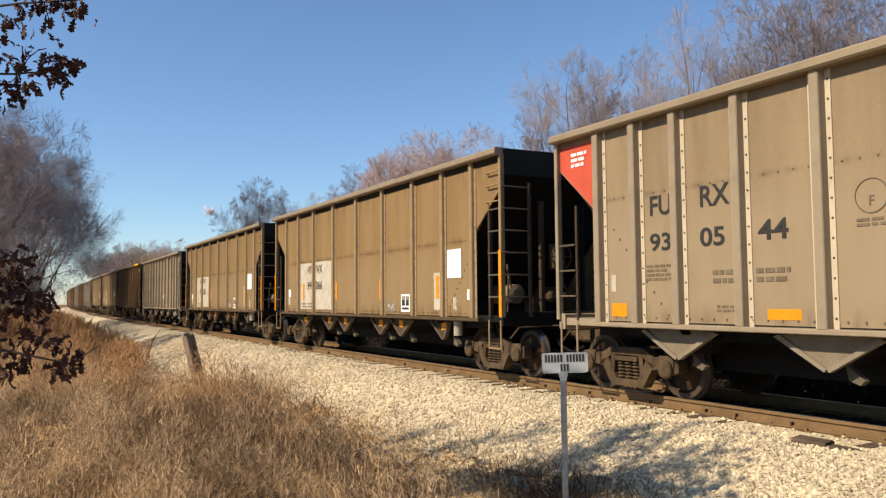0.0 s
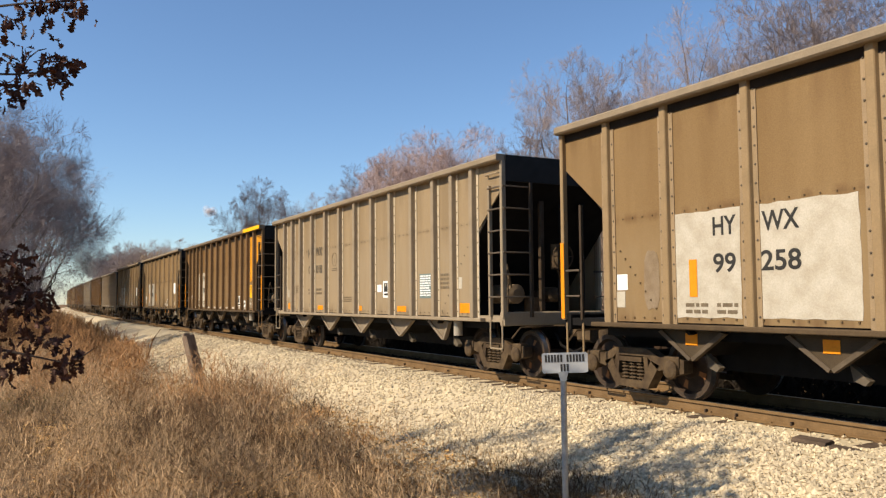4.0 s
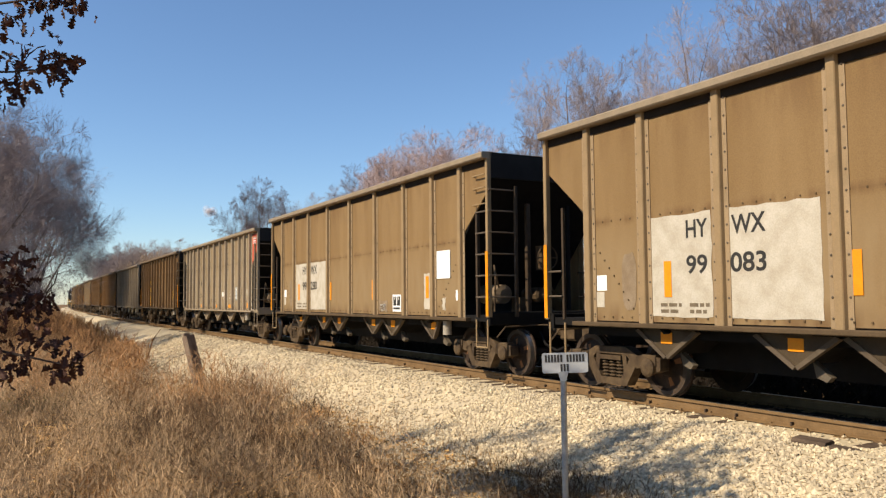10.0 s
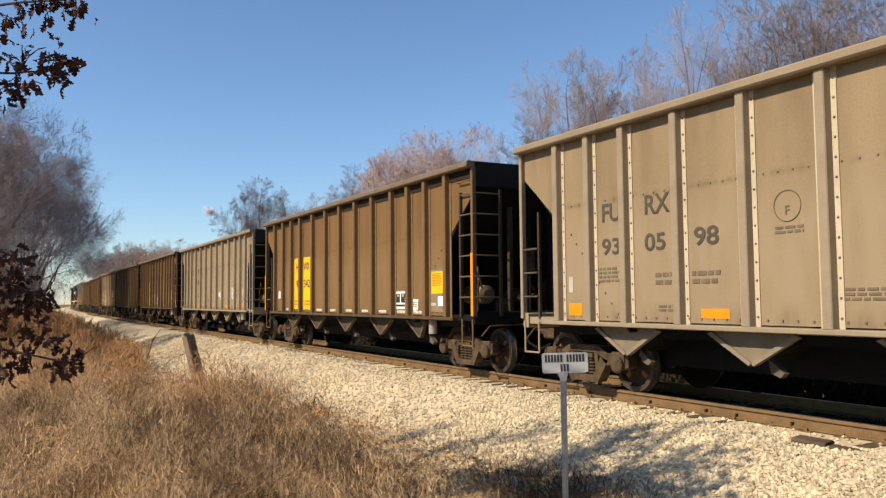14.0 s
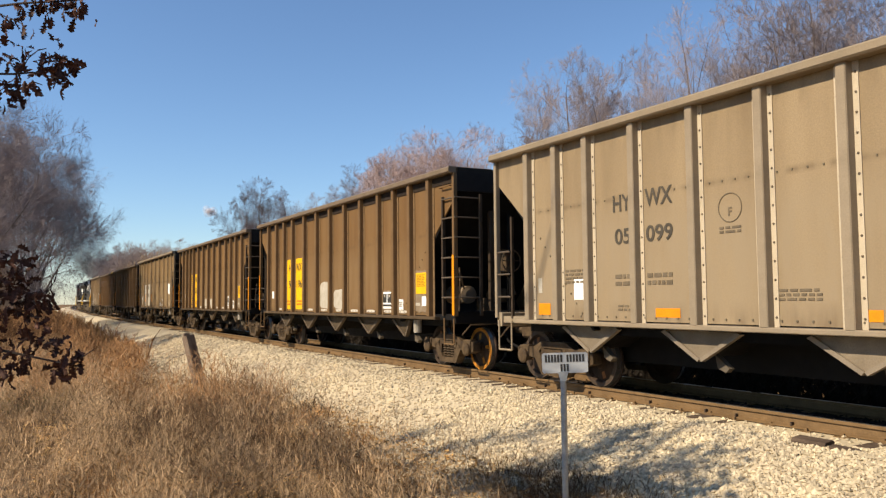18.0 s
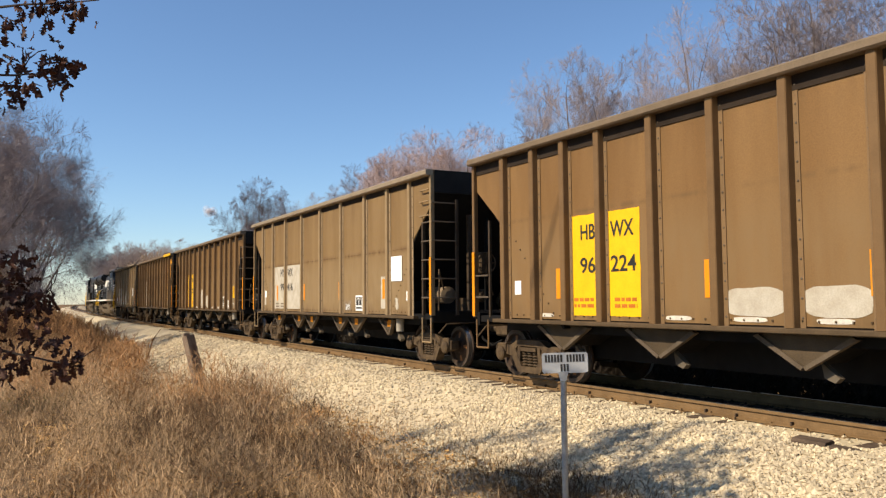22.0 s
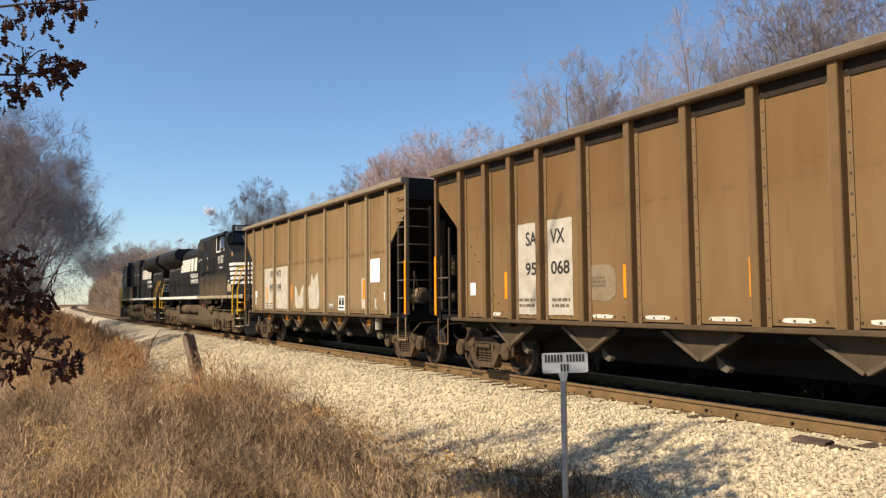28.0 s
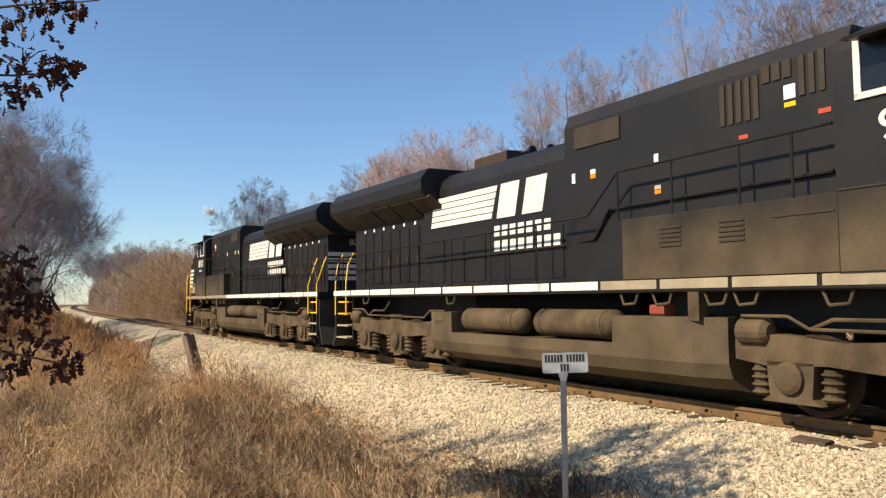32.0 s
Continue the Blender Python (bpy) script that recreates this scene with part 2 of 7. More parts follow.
# rails: rolled profile swept along the line
RAIL = [(-0.075, -0.17), (0.075, -0.17), (0.075, -0.155), (0.012, -0.135), (0.010, -0.05), (0.037, -0.04), (0.037, -0.006), (0.03, 0), (-0.03, 0), (-0.037, -0.006), (-0.037, -0.04), (-0.010, -0.05), (-0.012, -0.135), (-0.075, -0.155)]
for side, nm in ((-1, "rail_near"), (1, "rail_far")):
    fm = Form()
    st = [-420, -300, -220] + [-200 + 10 * i for i in range(20)] + [0, 20, 60]
    k = len(RAIL)
    for i, x in enumerate(st):
        fm.v.extend((x, line_y(x) + side * 0.754 + a, b) for a, b in RAIL)
    for i in range(len(st) - 1):
        for j in range(k):
            fm.f.append((i * k + j, i * k + (j + 1) % k, (i + 1) * k + (j + 1) % k, (i + 1) * k + j))
            fm.m.append(1 if j == 7 else 0)
    structure(nm, fm, (RAILM, SHINE), "rust-brown steel rail with a polished head")

# ---- hopper cars ----
HALVES, SILL = {"grey": 7.25, "tan": 7.2, "brown": 7.29}, 1.17
TOPS = {"grey": 4.27, "tan": 4.40, "brown": 4.31}
SHEET, RIB = 1.52, 1.64
RIB_RUNS = {
    "grey": (0, 1.14, 2.28, 3.45, 4.54, 5.37, 6.2),
    "tan": (0, 1.72, 3.42, 4.86, 6.11),
    "brown": (0, 1.14, 2.29, 3.46, 4.37, 5.25, 6.21),
}
TIPS = {"grey": (-4.75, -2.4, 0, 2.4, 4.6), "tan": (-4.6, -2.45, -1.2, 1.25, 2.45, 4.6), "brown": (-4.7, -2.4, 0, 2.4, 4.6)}


def rib_mesh(kind, face, flange):
    """A pressed hat-section stiffener with riveted flanges, standing on the sheet at y = 0 and facing -y."""
    w = {"grey": 0.065, "tan": 0.06, "brown": 0.065}[kind]
    d = 0.075 if kind == "tan" else RIB - SHEET
    f = Form()
    z0, z1 = SILL - 0.02, TOPS[kind] - 0.13
    f.prism([(x, y, z) for z in (z0, z1) for x, y in ((-w - 0.015, 0), (-w, -d + 0.012), (-w + 0.012, -d), (w - 0.012, -d), (w, -d + 0.012), (w + 0.015, 0))], 6, 0)
    for s in (-1, 1):
        a, b = sorted((s * (w + 0.012), s * (w + 0.085)))
        f.box(a, b, -0.014, 0.0, z0, z1, 1)
        for i in range(13):
            z = z0 + 0.12 + i * (z1 - z0 - 0.24) / 12
            f.lathe((s * (w + 0.05), -0.014, z), [(0, 0.017), (-0.008, 0.014), (-0.012, 0.006)], 6, 2)
    return f.mesh("rib", face, flange, mat("grimy rivet head", (0.1131, 0.087, 0.0609), 0.7))


def truck(parent, x, mats):
    """A two-axle freight truck: bolster, two side frames with springs, two wheelsets."""
    f = Form()
    f.box(-0.22, 0.22, -1.0, 1.0, 0.42, 0.68, c=0.04)
    f.lathe((0, 0, 0.68), [(0, 0.2), (0.08, 0.2)], 12, axis="z")
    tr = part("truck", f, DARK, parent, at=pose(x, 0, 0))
    if "frame" not in mats:
        g = Form()
        # cast arch frame with journal ends
        g.poly([(-1.12, 0.60), (-0.92, 0.66), (-0.62, 0.62), (-0.36, 0.74), (0.36, 0.74), (0.62, 0.62), (0.92, 0.66), (1.12, 0.60), (1.12, 0.42), (0.92, 0.36), (0.78, 0.46), (0.60, 0.42), (0.36, 0.62), (-0.36, 0.62), (-0.60, 0.42), (-0.78, 0.46), (-0.92, 0.36), (-1.12, 0.42)], -0.09, 0.09)
        g.poly([(-0.62, 0.50), (-0.44, 0.56), (-0.24, 0.24), (0.24, 0.24), (0.44, 0.56), (0.62, 0.50), (0.36, 0.13), (-0.36, 0.13)], -0.09, 0.09)
        for s in (-1, 1):
            g.poly([(s * 0.27, 0.62), (s * 0.36, 0.62), (s * 0.40, 0.22), (s * 0.31, 0.22)], -0.085, 0.085)
        mats["frame"] = g.mesh("side_frame", TRUCK)
        h = Form()
        prof = [(0.0, 0.05)]
        for i in range(5):
            z = 0.015 + i * 0.054
            prof += [(z, 0.05), (z + 0.004, 0.068), (z + 0.018, 0.082), (z + 0.032, 0.068), (z + 0.036, 0.05)]
        h.lathe((0, 0, 0.24), prof, 10, axis="z")
        mats["spring"] = h.mesh("spring", TRUCK)
        mats["seat"] = Form().box(-0.27, 0.27, -0.10, 0.10, 0.53, 0.60).mesh("spring_seat", TRUCK)
        j = Form()
        j.lathe((0, -0.07, 0), [(0, 0.14), (-0.05, 0.14), (-0.075, 0.11), (-0.09, 0.05)], 12)
        j.box(-0.15, 0.15, -0.08, 0.06, 0.02, 0.2, c=0.02)
        mats["journal"] = j.mesh("bearing_cap", TRUCK)
        w = Form()
        for s in (-1, 1):
            w.lathe((0, 0, 0), [(s * 0.80, 0.08), (s * 0.79, 0.13), (s * 0.765, 0.15), (s * 0.735, 0.34), (s * 0.79, 0.375), (s * 0.79, 0.452), (s * 0.70, 0.457), (s * 0.69, 0.484), (s * 0.66, 0.484), (s * 0.66, 0.36), (s * 0.69, 0.33), (s * 0.70, 0.14), (s * 0.66, 0.1)], 28, 0, mis=[0, 0, 0, 0, 2, 1, 0, 0, 0, 0, 0, 0])
        w.rod((0, -1.0, 0), (0, 1.0, 0), 0.075, 10)
        # odd dried drips on the plates, so that the turning shows
        for s in (-1, 1):
            for k, (a, r0, r1) in enumerate(((0.3, 0.18, 0.31), (1.9, 0.2, 0.32), (3.4, 0.17, 0.28), (5.0, 0.2, 0.33))):
                y = s * 0.766
                q = [(math.cos(a + e) * r, y - s * (r - 0.15) * 0.155, math.sin(a + e) * r) for r, e in ((r0, -0.12), (r1, -0.16), (r1, 0.14), (r0, 0.2))]
                w.add([(p[0], p[1] + s * 0.006, p[2]) for p in q], [(0, 1, 2, 3)], 3)
        mats["wheelset"] = w.mesh("wheelset", WHEEL, TREAD, mat("wheel rim steel", (0.085, 0.06, 0.042), 0.5, 0.3, var=0.3), mat("orange dried rust drip", (0.261, 0.1131, 0.0435), 0.8))
        b = Form()
        b.rod((0, -0.85, 0.36), (0, 0.85, 0.36), 0.05, 8)
        for s in (-1, 1):
            b.box(-0.06, 0.06, s * 0.75 - 0.09, s * 0.75 + 0.09, 0.26, 0.52, c=0.02)
        mats["beam"] = b.mesh("brake_beam", DARK)
    for s in (-1, 1):
        part("side_frame", mats["frame"], None, tr, at=pose(0, s * 1.02, 0))
        part("spring_seat", mats["seat"], None, tr, at=pose(0, s * 1.04, 0))
        if s < 0:
            for dx in (-0.17, 0, 0.17):
                part("spring", mats["spring"], None, tr, at=pose(dx, s * 1.04, 0))
        for q in (-1, 1):
            part("bearing_cap", mats["journal"], None, tr, at=pose(q * 0.89, s * 1.05, 0.457, 0, 0, 0 if s < 0 else 180))
    for q in (-1, 1):
        part("wheelset", mats["wheelset"], None, tr, "rusty steel wheels on an axle", at=pose(q * 0.89, 0, 0.457))
        part("brake_beam", mats["beam"], None, tr, at=pose(q * 0.36, 0, 0))
    return tr


TRUCK_MESHES = {}


def hopper_car(kind, label):
    paint, face, flange, chord = {
        "grey": (GREY, GREY_RIB, mat("bare bright rib flange", (0.4785, 0.4002, 0.2871), 0.5, var=0.15), GREY_CHORD),
        "tan": (TAN, mat("tan rib paint", (0.26, 0.18, 0.094), 0.6, var=0.15, scale=4), mat("tan rib flange", (0.28, 0.2, 0.115), 0.6, var=0.2), mat("tan chord paint", (0.25, 0.195, 0.13), 0.6, var=0.2)),
        "brown": (BROWN, mat("brown rib paint", (0.1522, 0.0887, 0.0374), 0.6, var=0.15, scale=4), mat("brown rib flange", (0.1827, 0.1131, 0.0539), 0.6, var=0.2), mat("brown chord paint", (0.165, 0.12, 0.076), 0.6, var=0.2)),
    }[kind]
    TOP, HALF = TOPS[kind], HALVES[kind]
    CHORD = TOP - 0.13
    car = thing("hopper_car", label, "train car")
    ends = RIB_RUNS[kind][-1]
    rib = rib_mesh(kind, face, flange)
    # sides
    for s, nm in ((-1, "side_sheet"), (1, "side_sheet")):
        f = Form()
        f.poly([(-HALF, CHORD), (HALF, CHORD), (HALF, 3.68), (ends, 2.8), (ends, SILL), (-ends, SILL), (-ends, 2.8), (-HALF, 3.68)], s * SHEET, s * (SHEET - 0.03))
        part(nm, f, paint, car)
        for x in RIB_RUNS[kind]:
            for q in ((-1, 1) if x else (1,)):
                part("rib", rib, None, car, at=pose(q * x, s * SHEET, 0, 0, 0, 0 if s < 0 else 180))
        f = Form()
        f.box(-HALF - 0.05, HALF + 0.05, min(s * (SHEET - 0.04), s * (RIB + 0.07)), max(s * (SHEET - 0.04), s * (RIB + 0.07)), CHORD, TOP, c=0.025)
        part("top_chord", f, chord, car)
        # the chord's cast shadow, put on the sheet as a dark strip
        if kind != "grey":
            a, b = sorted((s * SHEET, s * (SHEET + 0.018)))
            part("chord_flange", Form().box(-HALF + 0.02, HALF - 0.02, a, b, CHORD - (0.19 if kind == "brown" else 0.12), CHORD), mat("chord shade strip", (0.026, 0.016, 0.009), 0.8, var=0.4), car)
        f = Form()
        a, b = sorted((s * 1.30, s * (RIB + 0.0)))
        f.box(-ends - 0.35, ends + 0.35, a, b, SILL - 0.09, SILL - 0.02, c=0.012)
        # recessed plate, coloured dark for the shadow below the sill
        a, b = sorted((s * 1.26, s * 1.3))
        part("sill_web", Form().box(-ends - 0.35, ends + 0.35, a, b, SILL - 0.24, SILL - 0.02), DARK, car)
        # tan and brown sills: their shadow is put into the paint colour
        part("side_sill", f, mat("sill paint in shadow colour", (0.087, 0.0574, 0.0296), 0.7, var=0.3) if kind != "grey" else GREY_RIB, car)
        # lap seam with rivet heads, and a row of rivets along the bottom
        f = Form()
        seam = {"grey": 3.05, "tan": 2.72, "brown": 2.95}[kind]
        n = 58
        for i in range(n):
            x = -ends + (i + 0.5) * 2 * ends / n
            if kind != "brown":
                f.box(x - 0.01, x + 0.01, min(s * SHEET, s * (SHEET + 0.012)), max(s * SHEET, s * (SHEET + 0.012)), seam - 0.01, seam + 0.01)
            f.box(x - 0.012, x + 0.012, min(s * SHEET, s * (SHEET + 0.014)), max(s * SHEET, s * (SHEET + 0.014)), SILL + 0.048, SILL + 0.072)
        for q in (-1, 1):
            for i in range(9):
                if kind == "brown" and i in (3, 4, 5):
                    continue
                x, z = (5.97 - i * 0.106, 2.36 - i * 0.124) if kind == "tan" else (5.9 - i * 0.14, 2.58 - i * 0.163)
                f.box(q * x - 0.013, q * x + 0.013, min(s * SHEET, s * (SHEET + 0.014)), max(s * SHEET, s * (SHEET + 0.014)), z - 0.013, z + 0.013)
        part("rivet_strip", f, mat("grimy rivet paint " + kind, tuple(c * 0.5 for c in {"grey": (0.3132, 0.2523, 0.1653), "tan": (0.2088, 0.1348, 0.0653), "brown": (0.1479, 0.0914, 0.0435)}[kind]), 0.7, var=0.2), car)["kind"] = "stuff"
    # ends: plate under the chord, then the sloping floor sheet
    for q in (-1, 1):
        f = Form()
        a, b = sorted((q * HALF, q * (HALF + 0.05)))
        f.box(a, b, -SHEET, SHEET, CHORD - 0.38, TOP - 0.003, c=0.0)
        # end paint scaled down to 0.28: the unlit car end is in the colour
        part("end_plate", f, mat("shaded end paint " + kind, tuple(c * 0.28 for c in {"grey": (0.0783, 0.0653, 0.0522), "tan": (0.0478, 0.0365, 0.0261), "brown": (0.0435, 0.0313, 0.0209)}[kind]), 0.7, var=0.3), car)
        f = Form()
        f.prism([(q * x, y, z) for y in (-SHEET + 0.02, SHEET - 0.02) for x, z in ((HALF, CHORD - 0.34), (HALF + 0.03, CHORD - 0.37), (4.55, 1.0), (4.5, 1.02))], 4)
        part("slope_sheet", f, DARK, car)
        f = Form()
        a, b = sorted((q * (ends + 0.1), q * (HALF + 0.02)))
        f.box(a, b, -1.52, 1.52, SILL - 0.09, SILL + 0.03)
        a, b = sorted((q * (HALF - 0.12), q * (HALF + 0.04)))
        f.box(a, b, -1.55, 1.55, SILL - 0.16, SILL + 0.1, c=0.02)
        part("end_platform", f, GREY_RIB if kind == "grey" else DARK, car)
        f = Form()
        f.rod((q * HALF, 0, 0.86), (q * (HALF + 0.55), 0, 0.86), 0.085, 8)
        a, b = sorted((q * (HALF + 0.42), q * 8.06))
        f.box(a, b, -0.16, 0.13, 0.70, 1.02, c=0.04)
        part("coupler", f, TRUCK, car)
        f = Form()
        f.pipe([(q * HALF, -0.35, 0.85), (q * (HALF + 0.2), -0.36, 0.62), (q * (HALF + 0.5), -0.3, 0.5), (q * (HALF + 0.74), -0.2, 0.62)], 0.028)
        part("air_hose", f, DARK, car)
        f = Form()
        f.pipe([(q * (HALF + 0.5), -0.1, 1.0), (q * (HALF + 0.12), -0.5, 1.0), (q * (HALF + 0.12), -1.25, 0.98), (q * (HALF + 0.12), -1.45, 0.78)], 0.016)
        part("uncoupling_lever", f, TRUCK, car)
        for s in (-1, 1):
            f = Form()
            f.box(min(q * (HALF - 0.02), q * (HALF + 0.06)), max(q * (HALF - 0.02), q * (HALF + 0.06)), min(s * (SHEET - 0.02), s * (RIB - 0.04)), max(s * (SHEET - 0.02), s * (RIB - 0.04)), SILL, CHORD, c=0.012)
            part("corner_post", f, face, car)
            f = Form()
            yy = s * 1.56
            f.pipe([(q * (HALF - 0.03), yy, SILL - 0.05), (q * (HALF - 0.03), yy, 0.58), (q * (HALF - 0.45), yy, 0.58), (q * (HALF - 0.45), yy, SILL - 0.05)], 0.018)
            part("sill_step", f, face, car)
    side_paint = face if kind == "grey" else LADDER_END
    rung_paint = mat("worn rung steel", (0.11, 0.085, 0.062), 0.5, var=0.25)
    # ladders: full height at two opposite corners, short at the others
    for q, s in ((1, -1), (-1, 1)):
        st = Form()
        st.box(min(q * 6.76, q * 6.82), max(q * 6.76, q * 6.82), min(s * 1.5, s * 1.58), max(s * 1.5, s * 1.58), SILL, 3.25 if kind == "tan" else 3.72, c=0.01)
        lad = part("ladder", st, side_paint, car)
        zz = [1.56, 1.98, 2.4, 2.82, 3.24] + ([] if kind == "tan" else [3.66])
        for z in zz:
            part("rung", Form().rod((q * 6.78, s * 1.58, z), (q * HALF, s * 1.58, z), 0.017), rung_paint, lad)
        if kind == "tan":
            for z in (3.42, 3.74, 4.0):
                f = Form()
                f.pipe([(q * 6.72, s * SHEET, z - 0.03), (q * 6.72, s * 1.6, z - 0.03), (q * 7.18, s * 1.6, z - 0.03), (q * 7.18, s * SHEET, z - 0.03)], 0.015)
                part("grab_iron", f, face, car)
        else:
            f = Form()
            f.pipe([(q * 6.72, s * SHEET, 3.93), (q * 6.72, s * 1.6, 3.93), (q * 7.18, s * 1.6, 3.93), (q * 7.18, s * SHEET, 3.93)], 0.015)
            part("grab_iron", f, face, car)
        st = Form()
        st.box(min(q * (HALF + 0.05), q * (HALF + 0.11)), max(q * (HALF + 0.05), q * (HALF + 0.11)), min(s * 0.92, s * 0.99), max(s * 0.92, s * 0.99), SILL, 3.75, c=0.01)
        lad = part("end_ladder", st, LADDER_END, car)
        for z in [1.56, 1.98, 2.4, 2.82, 3.24, 3.66]:
            part("rung", Form().rod((q * (HALF + 0.08), s * 0.94, z), (q * (HALF + 0.08), s * 1.58, z), 0.017), rung_paint, lad)
    for q, s in ((-1, -1), (1, 1)):
        st = Form()
        st.box(min(q * 6.8, q * 6.85), max(q * 6.8, q * 6.85), min(s * 1.48, s * 1.54), max(s * 1.48, s * 1.54), SILL, 3.05, c=0.01)
        lad = part("ladder", st, LADDER_END, car)
        for z in (1.56, 1.98) if kind != "grey" else (1.56, 1.98, 2.4):
            part("rung", Form().rod((q * 6.82, s * 1.56, z), (q * HALF, s * 1.56, z), 0.017), rung_paint, lad)
    # end braces under the slope
    for q in (-1, 1):
        for y, x1 in ((-0.45, 6.95), (0.05, 6.9), (0.55, 6.95)):
            f = Form()
            f.box(min(q * (x1 - 0.04), q * (x1 + 0.05)), max(q * (x1 - 0.04), q * (x1 + 0.05)), y - 0.05, y + 0.05, SILL, 3.42 if x1 < 6.92 else 3.46, c=0.012)
            # inner braces take the darker material, for the shade at the end
            part("end_brace", f, LADDER_END if y < 0 else DARK, car)
        for z in (1.55, 2.05):
            part("hand_rail", Form().rod((q * (HALF + 0.03), 0.6, z), (q * (HALF + 0.03), 1.55, z), 0.016), LADDER_END, car)
    # hand brake and air gear at the right-hand end
    f = Form()
    ring = [(HALF - 0.05, -0.1 + 0.24 * math.cos(a), 2.35 + 0.24 * math.sin(a)) for a in [i * math.pi / 8 for i in range(17)]]
    f.pipe(ring, 0.016)
    for i in range(4):
        f.rod((HALF - 0.05, -0.1, 2.35), ring[i * 4], 0.012)
    part("brake_wheel", f, TRUCK, car)["kind"] = "stuff"
    part("brake_gearbox", Form().box(HALF - 0.3, HALF - 0.08, -0.24, 0.02, 2.1, 2.6, c=0.03), TRUCK, car)
    part("brake_chain", Form().rod((HALF - 0.12, -0.1, 1.25), (HALF - 0.12, -0.1, 2.12), 0.018), DARK, car)
    f = Form()
    f.lathe((5.75, -0.75, 1.62), [(-0.02, 0.1), (0, 0.2), (0.75, 0.2), (0.78, 0.1)], 14, axis="x")
    part("air_reservoir", f, mat("dusty tan tank paint", (0.1914, 0.1392, 0.087), 0.7), car, smooth=False)
    f = Form()
    f.lathe((6.2, 0.2, 1.6), [(-0.3, 0.12), (-0.25, 0.16), (0.3, 0.16), (0.34, 0.1)], 12, axis="x")
    f.pipe([(6.5, 0.2, 1.6), (6.95, 0.2, 1.62), (7.0, -0.1, 2.1)], 0.02)
    f.box(6.3, 6.6, -0.45, -0.2, 1.2, 1.55, c=0.03)
    part("brake_valve", f, TRUCK, car)
    f = Form()
    f.pipe([(6.85, -1.2, 1.25), (6.9, -1.2, 1.9), (6.7, -1.1, 2.2), (6.55, -0.9, 1.75)], 0.02)
    part("brake_pipe", f, TRUCK, car)
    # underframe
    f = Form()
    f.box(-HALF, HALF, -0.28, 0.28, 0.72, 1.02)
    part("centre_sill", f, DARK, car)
    # dark panels added to keep the gaps under the car black
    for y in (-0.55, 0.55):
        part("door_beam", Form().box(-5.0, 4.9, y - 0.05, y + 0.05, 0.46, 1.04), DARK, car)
    lip = mat("pale door lip", (0.2262, 0.1827, 0.1305), 0.6, var=0.2) if kind == "grey" else mat("dusty door lip", (0.1044, 0.0783, 0.0522), 0.7, var=0.3)
    chute_paint = {"grey": mat("dusty chute grey", (0.2088, 0.1653, 0.1131), 0.7, var=0.25), "tan": mat("dusty chute brown", (0.074, 0.0522, 0.0296), 0.75, var=0.3), "brown": mat("dark chute brown", (0.074, 0.0522, 0.0296), 0.75, var=0.3)}[kind]
    for i, x in enumerate(TIPS[kind]):
        last = i == len(TIPS[kind]) - 1
        w1 = 0.64 if kind != "tan" else 0.54
        w2 = 0.22 if last else w1
        f = Form()
        f.poly([(x - w1, 1.06), (x + w2, 1.06), (x + 0.03, 0.68), (x - 0.03, 0.68)], -1.38, -1.3)
        f.poly([(x - w1, 1.06), (x + w2, 1.06), (x + 0.03, 0.68), (x - 0.03, 0.68)], 1.3, 1.38)
        # inner wedge in the dark material: its shade is put into the colour
        f.poly([(x - w1 + 0.02, 1.06), (x + w2 - 0.02, 1.06), (x + 0.02, 0.7), (x - 0.02, 0.7)], -1.3, 1.3, 1)
        ch = part("hopper_chute", f, (chute_paint, DARK), car)
        for sx, nm in ((-w1, "chute_lip"), (w2, "chute_lip")):
            g = Form()
            g.prism([(px + (0.035 if sx > 0 else -0.035) * k, y, pz) for y in (-1.42, -1.34) for px, pz, k in ((x + sx, 1.06, 0), (x, 0.68, 0), (x, 0.64, 1), (x + sx * 1.03, 1.03, 1.6))], 4)
            part(nm, g, lip, ch)
        g = Form()
        g.poly([(x + 0.1, 0.74), (x + 0.34, 0.56), (x + 0.28, 0.5), (x + 0.14, 0.55)], -1.22, -1.12)
        part("door_arm", g, mat("worn door arm", (0.1131, 0.0914, 0.0653), 0.7), ch)
    f = Form()
    for i in range(len(TIPS[kind]) + 1):
        x = (TIPS[kind][0] - 0.9) if i == 0 else (TIPS[kind][-1] + 0.4 if i == len(TIPS[kind]) else (TIPS[kind][i - 1] + TIPS[kind][i]) / 2)
        f.poly([(x - 0.34, 1.06), (x + 0.34, 1.06), (x, 1.5)], -SHEET + 0.05, SHEET - 0.05)
    part("hopper_floor", f, INSIDE, car)["kind"] = "stuff"
    f = Form()
    for x in (5.25,):
        f.lathe((x, -1.4, 0.76), [(0, 0.095), (0.3, 0.095)], 14, axis="z")
    part("jacking_pad", f, mat("pale jacking pad", (0.3132, 0.2784, 0.2262), 0.6), car)
    f = Form()
    f.rod((6.05, -0.95, 1.05), (6.5, -1.1, 0.45), 0.03)
    part("brake_rod", f, TRUCK, car)
    for q in (-1, 1):
        truck(car, q * 6.15, TRUCK_MESHES)
    return car


